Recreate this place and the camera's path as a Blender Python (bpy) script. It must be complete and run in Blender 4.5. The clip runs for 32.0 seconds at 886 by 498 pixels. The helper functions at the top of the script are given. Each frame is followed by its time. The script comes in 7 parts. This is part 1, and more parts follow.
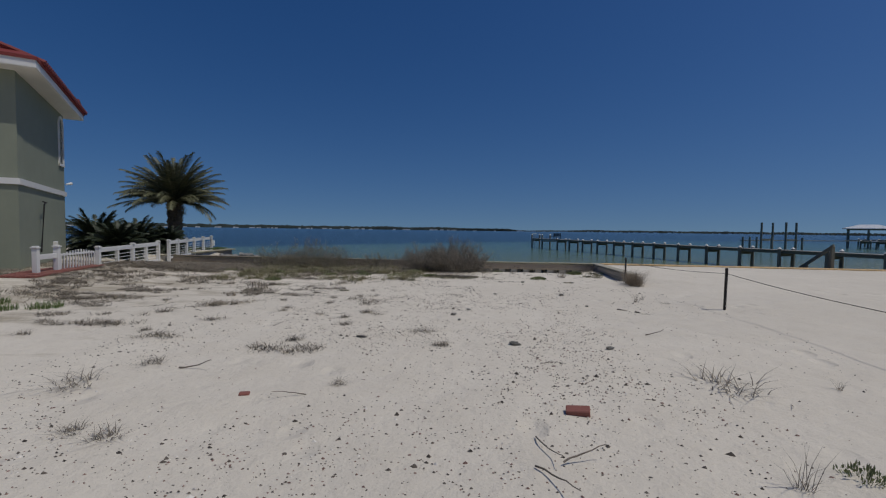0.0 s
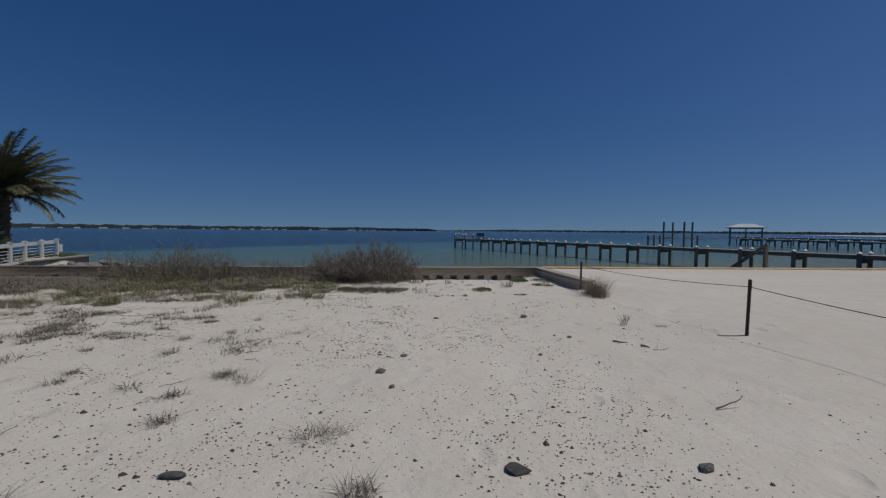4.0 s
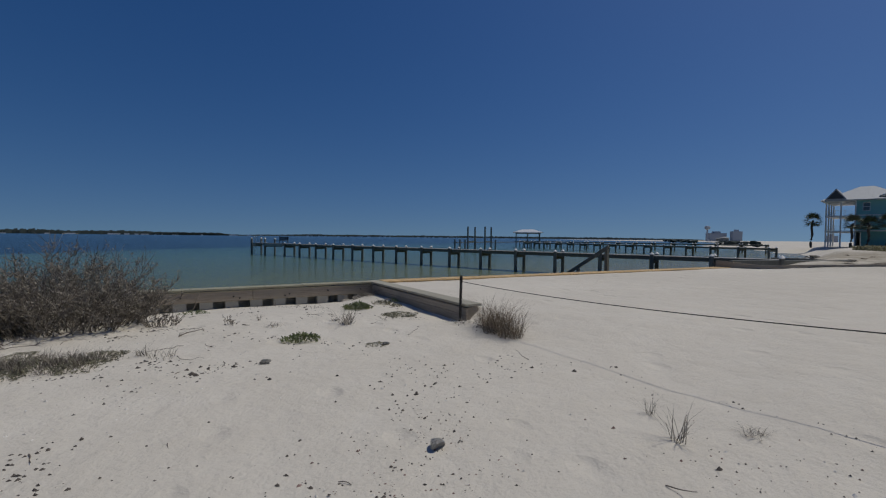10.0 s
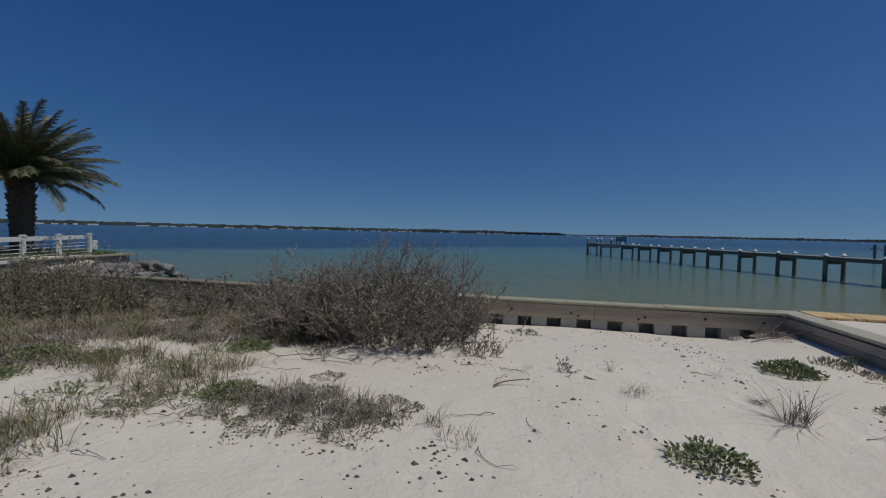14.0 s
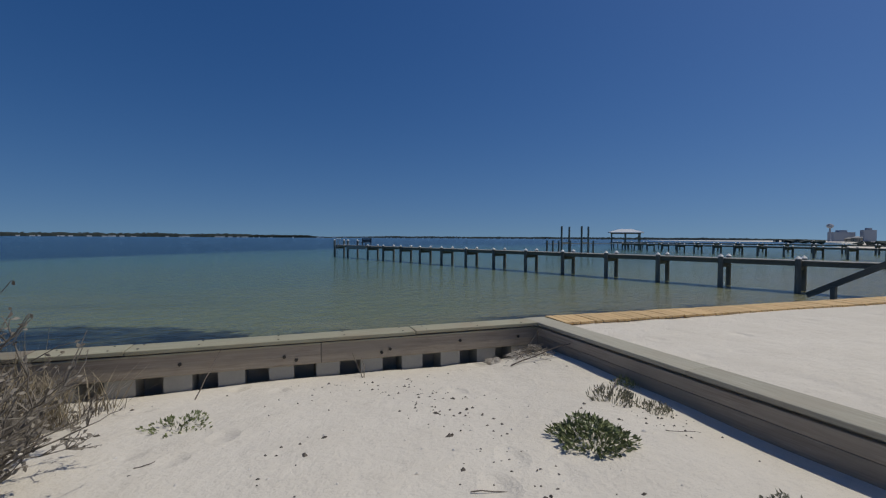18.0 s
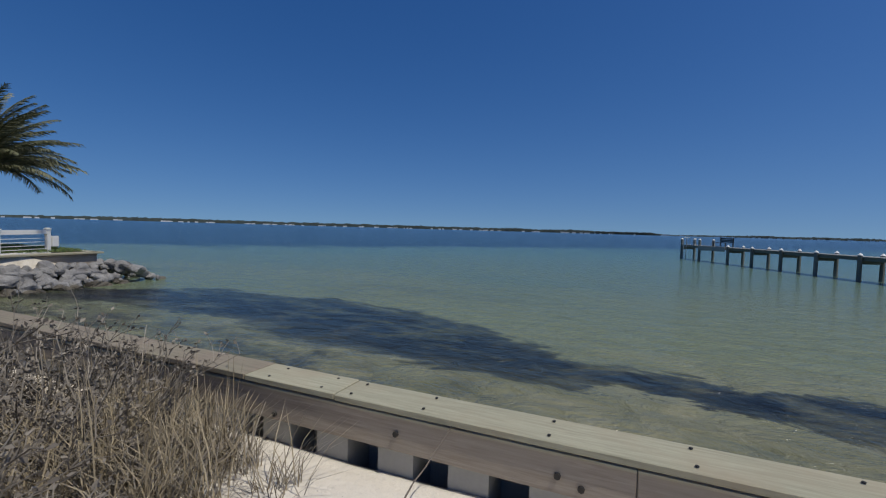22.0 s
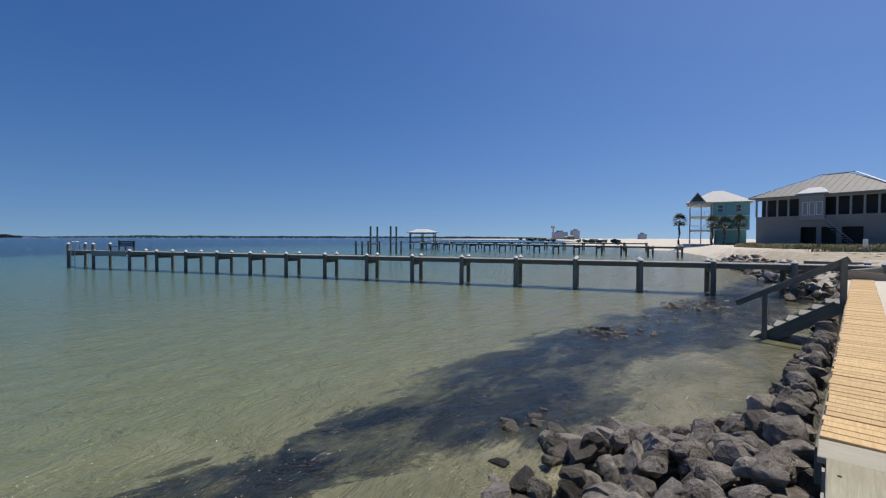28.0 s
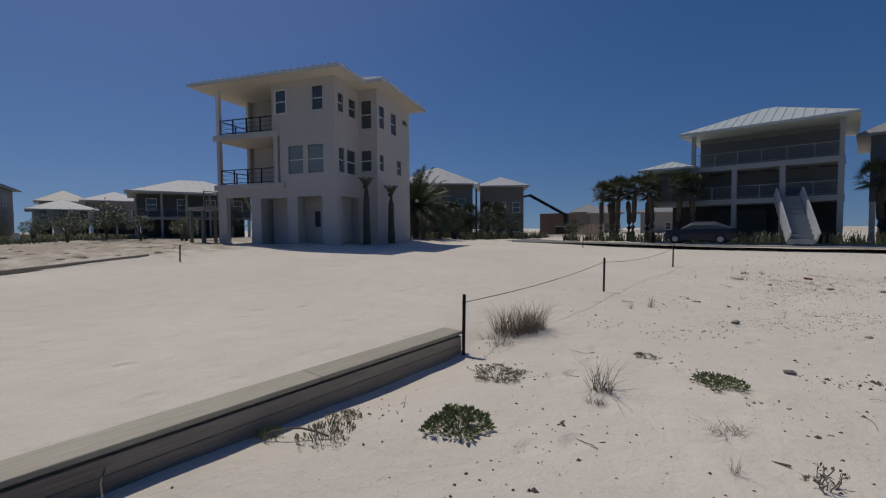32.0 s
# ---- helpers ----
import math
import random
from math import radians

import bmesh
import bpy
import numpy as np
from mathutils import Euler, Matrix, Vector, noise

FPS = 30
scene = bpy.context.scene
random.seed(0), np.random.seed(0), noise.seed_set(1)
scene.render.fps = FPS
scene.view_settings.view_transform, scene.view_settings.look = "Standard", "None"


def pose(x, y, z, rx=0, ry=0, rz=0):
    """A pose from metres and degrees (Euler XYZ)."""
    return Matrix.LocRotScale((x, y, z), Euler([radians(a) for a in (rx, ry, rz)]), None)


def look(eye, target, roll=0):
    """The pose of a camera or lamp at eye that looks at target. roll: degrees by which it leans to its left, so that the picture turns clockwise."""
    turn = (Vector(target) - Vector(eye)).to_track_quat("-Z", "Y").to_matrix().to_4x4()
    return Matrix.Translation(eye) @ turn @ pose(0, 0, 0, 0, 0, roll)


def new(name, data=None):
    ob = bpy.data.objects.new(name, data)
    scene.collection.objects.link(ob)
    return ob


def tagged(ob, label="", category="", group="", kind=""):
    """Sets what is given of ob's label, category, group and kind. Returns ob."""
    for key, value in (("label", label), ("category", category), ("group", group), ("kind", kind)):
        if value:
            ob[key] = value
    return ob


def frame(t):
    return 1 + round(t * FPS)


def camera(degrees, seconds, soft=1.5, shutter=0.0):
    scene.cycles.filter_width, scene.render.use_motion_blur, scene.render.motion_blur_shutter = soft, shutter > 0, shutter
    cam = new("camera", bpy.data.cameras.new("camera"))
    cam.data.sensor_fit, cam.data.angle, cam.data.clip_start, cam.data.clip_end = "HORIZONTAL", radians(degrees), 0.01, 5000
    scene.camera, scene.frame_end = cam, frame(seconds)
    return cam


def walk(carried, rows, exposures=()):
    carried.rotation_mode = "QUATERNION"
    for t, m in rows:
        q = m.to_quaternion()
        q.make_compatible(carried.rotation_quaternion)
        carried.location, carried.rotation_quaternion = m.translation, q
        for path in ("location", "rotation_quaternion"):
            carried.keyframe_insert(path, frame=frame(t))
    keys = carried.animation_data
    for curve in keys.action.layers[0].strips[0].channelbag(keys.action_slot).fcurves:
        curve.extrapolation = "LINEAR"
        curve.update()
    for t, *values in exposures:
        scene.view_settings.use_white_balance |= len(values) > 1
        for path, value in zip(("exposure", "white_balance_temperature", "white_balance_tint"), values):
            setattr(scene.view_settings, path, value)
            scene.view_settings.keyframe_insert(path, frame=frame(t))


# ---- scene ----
cam = camera(91.6, 32.0, 1.2)
PATH = [
    (0, (0.001, 0.457, 1.654), (-0.212, 2.444, 1.565), 0.75),
    (0.5, (0.028, 0.908, 1.606), (0.325, 2.884, 1.525), 0.53),
    (1, (0.074, 1.326, 1.592), (0.880, 3.154, 1.508), 0.71),
    (1.5, (0.054, 1.766, 1.580), (1.150, 3.438, 1.501), 0.62),
    (2, (0.036, 2.184, 1.618), (1.164, 3.833, 1.534), 0.79),
    (2.5, (-0.107, 2.682, 1.619), (0.937, 4.386, 1.537), 0.52),
    (3, (-0.213, 3.050, 1.630), (0.621, 4.866, 1.546), 0.42),
    (3.5, (-0.272, 3.476, 1.627), (0.247, 5.406, 1.542), 0.41),
    (4, (-0.358, 3.907, 1.649), (-0.201, 5.899, 1.564), 0.52),
    (4.5, (-0.605, 4.175, 1.672), (-0.669, 6.172, 1.586), 0.82),
    (6.5, (-0.544, 6.142, 1.597), (-1.018, 8.083, 1.515), 1.00),
    (7, (-0.415, 6.751, 1.551), (-0.726, 8.725, 1.470), 1.34),
    (7.5, (-0.271, 7.291, 1.545), (-0.276, 9.290, 1.471), 1.06),
    (8, (-0.129, 7.838, 1.548), (0.275, 9.795, 1.483), 0.93),
    (8.5, (0.050, 8.365, 1.519), (0.745, 10.239, 1.456), 0.64),
    (9, (0.179, 8.843, 1.482), (1.102, 10.616, 1.422), 0.61),
    (9.5, (0.332, 9.303, 1.467), (1.313, 11.045, 1.407), 0.29),
    (10, (0.424, 9.775, 1.471), (1.421, 11.507, 1.417), 0.63),
    (10.5, (0.480, 10.248, 1.456), (1.471, 11.985, 1.403), 0.54),
    (11, (0.530, 10.665, 1.451), (1.378, 12.475, 1.394), 0.60),
    (11.5, (0.525, 11.091, 1.433), (1.127, 12.997, 1.374), 0.62),
    (12, (0.554, 11.496, 1.437), (0.806, 13.479, 1.374), 0.60),
    (12.5, (0.563, 12.040, 1.399), (0.415, 14.034, 1.327), 1.18),
    (13, (0.542, 12.447, 1.430), (0.200, 14.416, 1.354), 1.21),
    (13.5, (0.607, 12.885, 1.434), (0.175, 14.836, 1.357), 1.30),
    (15.5, (0.538, 14.108, 1.491), (0.276, 16.090, 1.416), 1.63),
    (16, (0.688, 14.613, 1.467), (0.823, 16.608, 1.406), 1.32),
    (16.5, (0.856, 15.110, 1.458), (1.241, 17.071, 1.402), 1.05),
    (17, (0.965, 15.563, 1.470), (1.507, 17.487, 1.419), 0.86),
    (17.5, (1.167, 15.964, 1.459), (1.823, 17.853, 1.407), 0.51),
    (18, (1.341, 16.380, 1.430), (2.021, 18.260, 1.379), 0.36),
    (18.5, (1.507, 16.780, 1.448), (2.203, 18.655, 1.400), 0.36),
    (19, (1.725, 17.172, 1.456), (2.435, 19.042, 1.404), 0.48),
    (19.5, (1.824, 17.632, 1.407), (2.471, 19.523, 1.354), 0.53),
    (20, (1.886, 17.994, 1.391), (2.277, 19.954, 1.339), 0.37),
    (20.5, (1.909, 18.302, 1.449), (1.939, 20.301, 1.385), 0.67),
    (21, (1.851, 18.739, 1.442), (1.599, 20.722, 1.376), 0.97),
    (21.5, (1.789, 19.151, 1.436), (1.263, 21.079, 1.360), 1.30),
    (22, (1.655, 19.579, 1.426), (0.867, 21.415, 1.333), 1.62),
    (22.5, (1.448, 20.026, 1.394), (0.553, 21.812, 1.299), 1.45),
    (23, (1.321, 20.408, 1.361), (0.376, 22.168, 1.268), 1.42),
    (23.5, (1.189, 20.728, 1.360), (0.203, 22.466, 1.268), 1.48),
    (24, (1.252, 20.926, 1.476), (0.248, 22.653, 1.384), 1.56),
    (24.5, (1.123, 21.318, 1.438), (0.103, 23.036, 1.348), 1.39),
    (26.5, (0.836, 22.562, 1.634), (1.062, 24.548, 1.563), 0.73),
    (27, (0.959, 22.717, 1.679), (1.551, 24.627, 1.614), 0.75),
    (27.5, (0.926, 22.702, 1.695), (1.953, 24.417, 1.637), 0.37),
    (28, (1.008, 22.742, 1.657), (2.490, 24.084, 1.606), 0.15),
    (28.5, (1.007, 22.741, 1.657), (2.809, 23.607, 1.604), -0.42),
    (29, (1.008, 22.741, 1.657), (2.972, 23.115, 1.597), -0.39),
    (29.5, (1.011, 22.742, 1.656), (3.007, 22.641, 1.593), -0.27),
    (30, (1.011, 22.741, 1.656), (2.955, 22.277, 1.588), -0.10),
    (30.5, (1.103, 22.636, 1.657), (2.958, 21.892, 1.584), -0.19),
    (31, (1.182, 22.485, 1.668), (2.882, 21.435, 1.590), -0.31),
    (31.5, (1.260, 22.381, 1.667), (2.758, 21.058, 1.585), -0.08),
    (32, (1.161, 22.365, 1.708), (2.427, 20.820, 1.616), -0.45),
]
EXPOSURES = [(0, -0.25, 6500, 8), (2, -0.4, 6500, 8), (4, -0.35, 6500, 8), (9, -0.33, 6480, 7), (13, -0.25, 6450, 6), (16, 0.0, 6480, 6), (19, 0.0, 6580, 7), (21, 0.2, 6550, 8), (22, 0.4, 6450, 8), (23, 0.68, 6350, 8), (24, 0.55, 6350, 8), (27, 0.7, 6720, 9), (28, 0.66, 6850, 9), (29, 0.18, 6850, 8), (30, 0.08, 6850, 8), (31, -0.14, 6850, 9), (32, -0.2, 6750, 10)]
walk(cam, [(t, look(eye, target, roll)) for t, eye, target, roll in PATH], EXPOSURES)

# ---- daylight ----
SUN_EL, SUN_AZ = radians(64), radians(-12)          # sun stands over +x
world = bpy.data.worlds.new("sky")
scene.world = world
world.use_nodes = True
wn = world.node_tree
wn.nodes.clear()
sky = wn.nodes.new("ShaderNodeTexSky")
sky.sky_type, sky.sun_disc = "NISHITA", False
sky.sun_elevation, sky.sun_rotation = SUN_EL, radians(90) - SUN_AZ
sky.altitude, sky.air_density, sky.dust_density, sky.ozone_density = 300, 1.0, 1.1, 3.5
# clear maritime air: the pale band at the horizon is thin
tc = wn.nodes.new("ShaderNodeTexCoord")
raise_z = wn.nodes.new("ShaderNodeVectorMath")
raise_z.operation = "MULTIPLY_ADD"
raise_z.inputs[1].default_value, raise_z.inputs[2].default_value = (1, 1, 0.85), (0, 0, 0.12)
unit = wn.nodes.new("ShaderNodeVectorMath")
unit.operation = "NORMALIZE"
wn.links.new(tc.outputs["Generated"], raise_z.inputs[0])
wn.links.new(raise_z.outputs[0], unit.inputs[0])
wn.links.new(unit.outputs[0], sky.inputs["Vector"])
bg = wn.nodes.new("ShaderNodeBackground")
bg.inputs["Strength"].default_value = 0.062
wo = wn.nodes.new("ShaderNodeOutputWorld")
deep = wn.nodes.new("ShaderNodeHueSaturation")
deep.inputs["Saturation"].default_value, deep.inputs["Hue"].default_value = 1.34, 0.511
wn.links.new(sky.outputs[0], deep.inputs["Color"])
wn.links.new(deep.outputs[0], bg.inputs[0])
wn.links.new(bg.outputs[0], wo.inputs[0])
sun_data = bpy.data.lights.new("sun", "SUN")
sun_data.energy, sun_data.angle, sun_data.color = 2.25, radians(0.53), (1.0, 0.94, 0.85)
sun_ob = new("sun", sun_data)
way = Vector((math.cos(SUN_EL) * math.cos(SUN_AZ), math.cos(SUN_EL) * math.sin(SUN_AZ), math.sin(SUN_EL)))
sun_ob.matrix_world = look(way * 200, (0, 0, 0))

# ---- materials ----
WATER_Z = -1.15


class Nodes:
    """A small builder of node materials."""

    def __init__(self, name):
        self.mat = bpy.data.materials.new(name)
        self.mat.use_nodes = True
        self.tree = self.mat.node_tree
        self.tree.nodes.clear()
        self.out = self.add("ShaderNodeOutputMaterial")
        self.bsdf = self.add("ShaderNodeBsdfPrincipled")
        self.link(self.bsdf.outputs[0], self.out.inputs[0])

    def add(self, kind, operation=None):
        n = self.tree.nodes.new(kind)
        if operation:
            n.operation = operation
        return n

    def link(self, a, b):
        self.tree.links.new(a, b)

    def coords(self, kind="Object"):
        if kind == "World":
            return self.add("ShaderNodeNewGeometry").outputs["Position"]
        return self.add("ShaderNodeTexCoord").outputs[kind]

    def scaled(self, src, s):
        m = self.add("ShaderNodeMapping")
        m.inputs["Scale"].default_value = s if isinstance(s, (tuple, list)) else (s, s, s)
        self.link(src, m.inputs["Vector"])
        return m.outputs[0]

    def noise(self, src, scale, detail=4, rough=0.55, dist=0.0):
        n = self.add("ShaderNodeTexNoise")
        n.inputs["Scale"].default_value, n.inputs["Detail"].default_value = scale, detail
        n.inputs["Roughness"].default_value, n.inputs["Distortion"].default_value = rough, dist
        self.link(src, n.inputs["Vector"])
        return n.outputs["Fac"]

    def ramp(self, fac, *stops):
        r = self.add("ShaderNodeValToRGB")
        while len(r.color_ramp.elements) < len(stops):
            r.color_ramp.elements.new(0.5)
        for e, (p, c) in zip(r.color_ramp.elements, stops):
            e.position = p
            e.color = (*c, 1) if not isinstance(c, (int, float)) else (c, c, c, 1)
        self.link(fac, r.inputs[0])
        return r.outputs[0]

    def mix(self, fac, a, b, mode="MIX"):
        m = self.add("ShaderNodeMix")
        m.data_type, m.blend_type = "RGBA", mode
        for k, v in ((0, fac), (6, a), (7, b)):
            s = m.inputs[k]
            if isinstance(v, (int, float)):
                s.default_value = v if k == 0 else (v, v, v, 1)
            elif isinstance(v, tuple):
                s.default_value = (*v, 1)
            else:
                self.link(v, s)
        return m.outputs[2]

    def math(self, op, a, b=0.0, c=0.0):
        m = self.add("ShaderNodeMath", operation=op)
        for v, s in zip((a, b, c), m.inputs):
            if isinstance(v, (int, float)):
                s.default_value = v
            else:
                self.link(v, s)
        return m.outputs[0]

    def bump(self, height, strength, distance, after=None):
        b = self.add("ShaderNodeBump")
        b.inputs["Strength"].default_value, b.inputs["Distance"].default_value = strength, distance
        self.link(height, b.inputs["Height"])
        if after is not None:
            self.link(after, b.inputs["Normal"])
        return b.outputs[0]

    def done(self, color=None, rough=None, normal=None, metal=None, spec=None):
        for v, k in ((color, "Base Color"), (rough, "Roughness"), (normal, "Normal"), (metal, "Metallic"), (spec, "Specular IOR Level")):
            if v is None:
                continue
            if isinstance(v, (int, float)):
                self.bsdf.inputs[k].default_value = v
            elif isinstance(v, tuple):
                self.bsdf.inputs[k].default_value = (*v, 1)
            else:
                self.link(v, self.bsdf.inputs[k])
        return self.mat


def tone(c, k):
    return tuple(min(1.0, v * k) for v in c)


def paint(name, color, rough=0.6, vary=0.12, grain=60, bump=0.15, metal=0.0, random_tone=0.0):
    """Painted or plain surface with stains and fine grain."""
    n = Nodes(name)
    p = n.coords()
    big, small = n.noise(p, 1.3, 5), n.noise(p, grain, 3)
    c = n.mix(n.ramp(big, (0.3, 0.0), (0.75, 1.0)), tone(color, 1 - vary), tone(color, 1 + vary))
    c = n.mix(0.25, c, n.ramp(small, (0.3, tone(color, 0.8)), (0.7, tone(color, 1.15))))
    if random_tone:
        r = n.add("ShaderNodeObjectInfo").outputs["Random"]
        c = n.mix(1.0, c, n.ramp(r, (0.0, 1 - random_tone), (1.0, 1.0)), "MULTIPLY")
    return n.done(c, rough, n.bump(small, bump, 0.004), metal)


def wood(name, light, dark, grain=(2, 40, 40), rough=0.75, random_tone=0.25, bump=0.4, stain=None):
    """Sawn wood: grain stretched along local x, knots, per-piece tone."""
    n = Nodes(name)
    p = n.coords()
    off = n.add("ShaderNodeVectorMath", operation="ADD")
    rnd = n.add("ShaderNodeObjectInfo").outputs["Random"]
    sc = n.math("MULTIPLY", rnd, 37.0)
    n.link(p, off.inputs[0])
    n.link(sc, off.inputs[1])
    v = off.outputs[0]
    g = n.noise(n.scaled(v, grain), 1.0, 6, 0.6, 0.6)
    fine = n.noise(n.scaled(v, (grain[0] * 4, grain[1] * 5, grain[2] * 5)), 1.0, 3)
    big = n.noise(v, 1.7, 4)
    c = n.mix(n.ramp(g, (0.3, 0.0), (0.7, 1.0)), dark, light)
    c = n.mix(n.math("MULTIPLY", n.ramp(fine, (0.5, 0.0), (0.75, 1.0)), 0.45), c, tone(dark, 0.7))
    if stain:
        c = n.mix(n.ramp(big, (0.42, 0.0), (0.68, 0.8)), c, stain)
    c = n.mix(1.0, c, n.ramp(rnd, (0.0, 1 - random_tone), (1.0, 1.0)), "MULTIPLY")
    return n.done(c, rough, n.bump(n.mix(0.5, g, fine), bump, 0.006))


def sand_material():
    n = Nodes("white_sand")
    p = n.coords("World")
    big = n.noise(p, 0.16, 5, 0.55)
    mid = n.noise(p, 1.6, 6, 0.6)
    fine = n.noise(p, 22, 5, 0.7)
    grit = n.noise(p, 160, 2, 0.6)
    c = n.ramp(big, (0.3, (0.66, 0.61, 0.525)), (0.7, (0.76, 0.705, 0.61)))
    c = n.mix(n.ramp(mid, (0.35, 0.0), (0.75, 0.6)), c, (0.64, 0.583, 0.49))
    c = n.mix(n.ramp(fine, (0.56, 0.0), (0.78, 0.55)), c, (0.42, 0.385, 0.345))
    c = n.mix(n.ramp(grit, (0.62, 0.0), (0.75, 0.5)), c, (0.30, 0.27, 0.24))
    # litter and dead roots mixed into the sand in patches, most on the next lot and by the neighbour's fence
    xyz = n.add("ShaderNodeSeparateXYZ")
    n.link(p, xyz.inputs[0])
    east = n.ramp(n.math("DIVIDE", xyz.outputs[0], 120.0), (0.187, 0.0), (0.21, 0.30), (0.40, 0.46), (0.62, 0.25), (0.74, 0.0))
    west = n.ramp(n.math("DIVIDE", xyz.outputs[0], -20.0), (0.18, 0.0), (0.45, 0.30))
    patch = n.noise(n.scaled(p, (0.5, 1.2, 1)), 1.0, 6, 0.7, 0.3)
    litter = n.ramp(n.math("ADD", patch, n.math("ADD", east, west)), (0.70, 0.0), (0.92, 0.75))
    c = n.mix(litter, c, n.ramp(fine, (0.35, (0.20, 0.165, 0.11)), (0.65, (0.42, 0.36, 0.26))))
    # old footprints
    feet = n.add("ShaderNodeTexVoronoi")
    feet.inputs["Scale"].default_value = 1.9
    n.link(n.scaled(p, (1.0, 0.75, 0.05)), feet.inputs["Vector"])
    dent = n.ramp(feet.outputs["Distance"], (0.06, 0.0), (0.27, 1.0))
    dent = n.mix(n.ramp(n.noise(p, 0.7, 2), (0.42, 0.0), (0.6, 1.0)), (1.0, 1.0, 1.0), dent)
    b0 = n.bump(dent, 0.8, 0.05)
    b1 = n.bump(mid, 0.6, 0.12, b0)
    b2 = n.bump(fine, 0.5, 0.02, b1)
    b3 = n.bump(grit, 0.3, 0.004, b2)
    return n.done(c, 0.95, b3, spec=0.15)


def water_material():
    """Shallow bay: sand-green near the shore, dark grass beds, navy deep water."""
    n = Nodes("bay_water")
    p = n.coords("World")
    xyz = n.add("ShaderNodeSeparateXYZ")
    n.link(p, xyz.inputs[0])
    x, y = xyz.outputs[0], xyz.outputs[1]
    warp = n.noise(n.scaled(p, (0.05, 0.12, 1)), 1.0, 4, 0.6)
    d = n.math("SUBTRACT", n.math("ADD", y, n.math("MULTIPLY", n.math("SUBTRACT", warp, 0.5), 30.0)), n.math("MULTIPLY", x, 0.28))
    depth = n.math("DIVIDE", d, 200.0)
    base = n.ramp(depth, (0.10, (0.215, 0.205, 0.115)), (0.16, (0.175, 0.198, 0.104)), (0.22, (0.122, 0.170, 0.108)),
                  (0.34, (0.088, 0.158, 0.122)), (0.50, (0.058, 0.125, 0.112)), (0.80, (0.012, 0.036, 0.062)))
    drop = n.math("DIVIDE", n.math("SUBTRACT", n.math("ADD", y, n.math("MULTIPLY", n.math("SUBTRACT", warp, 0.5), 30.0)), n.math("MULTIPLY", x, 1.2)), 200.0)
    base = n.mix(n.ramp(drop, (0.49, 0.0), (0.55, 1.0)), base, (0.009, 0.030, 0.056))
    # sandy bottom mottling close in; its palest patches also paint ripple-focused sunlight
    mott = n.noise(n.scaled(p, (0.6, 1.0, 1)), 1.0, 6, 0.65, 0.4)
    near = n.math("SUBTRACT", 1.0, n.math("MULTIPLY", n.math("SUBTRACT", y, 23.0), 0.12))
    near = n.math("MINIMUM", n.math("MAXIMUM", near, 0.0), 1.0)
    base = n.mix(n.math("MULTIPLY", near, 0.9), base, n.ramp(mott, (0.36, (0.115, 0.115, 0.068)), (0.55, (0.205, 0.192, 0.118)), (0.72, (0.33, 0.30, 0.20))))
    # band of sea grass that follows the shore about six metres out
    along = n.math("DIVIDE", n.math("ADD", x, 20.0), 50.0)
    bed = ((-16, 28.0, 1.4), (-13, 29.5, 2.2), (-10.5, 29.5, 2.1), (-7, 29.8, 2.3), (-4.2, 29.1, 2.4), (-2.9, 28.8, 2.2), (-1, 28.4, 1.45), (0.8, 27.8, 1.0), (2.5, 27.8, 0.75), (4.3, 27.4, 1.0),
           (5.5, 27.2, 1.4), (7.0, 27.2, 1.9), (8.5, 27.2, 1.9), (9.7, 27.3, 1.7), (11.3, 27.5, 1.6), (13.5, 27.0, 2.0), (15.4, 26.6, 2.2), (18.4, 26.1, 2.2), (28, 25.4, 2.0))
    centre = n.ramp(along, *[((bx + 20) / 50, (by - 24) / 8) for bx, by, bw in bed])
    wander = n.math("MULTIPLY", n.math("SUBTRACT", n.noise(n.scaled(p, (0.3, 0.0, 0)), 1.0, 3), 0.5), 0.8)
    line = n.math("SUBTRACT", y, n.math("ADD", n.math("MULTIPLY_ADD", centre, 8.0, 24.0), wander))
    rag = n.math("MULTIPLY", n.math("SUBTRACT", n.noise(n.scaled(p, (0.4, 0.8, 1)), 1.0, 8, 0.75, 0.5), 0.5), 3.4)
    wide = n.math("MULTIPLY", n.ramp(along, *[((bx + 20) / 50, bw / 3) for bx, by, bw in bed]), 3.0)
    band = n.math("DIVIDE", n.math("ABSOLUTE", n.math("ADD", line, rag)), wide)
    thin = n.ramp(n.noise(n.scaled(p, (0.5, 1.0, 1)), 1.0, 6, 0.7, 0.3), (0.36, 0.55), (0.50, 1.0))
    grass = n.math("MULTIPLY", n.ramp(band, (0.45, 1.0), (0.85, 0.8), (1.15, 0.0)), thin)
    near_wall = n.ramp(n.math("DIVIDE", n.math("SUBTRACT", y, 23.0), 6.0), (0.0, 0.0), (0.2, 1.0), (0.62, 1.0), (0.9, 0.0))
    west = n.ramp(along, (0.14, 1.0), (0.34, 1.0), (0.42, 0.0))
    loose = n.ramp(n.noise(n.scaled(p, (0.7, 1.1, 1)), 1.0, 7, 0.72, 0.5), (0.44, 0.0), (0.62, 0.75))
    grass = n.math("MAXIMUM", grass, n.math("MULTIPLY", loose, n.math("MULTIPLY", near_wall, west)))
    spots = n.noise(n.scaled(p, (0.035, 0.11, 1)), 1.0, 5, 0.6, 0.5)
    far_grass = n.math("MULTIPLY", n.ramp(spots, (0.58, 0.0), (0.70, 0.5)), n.ramp(n.math("DIVIDE", y, 100.0), (0.30, 0.0), (0.36, 1.0)))
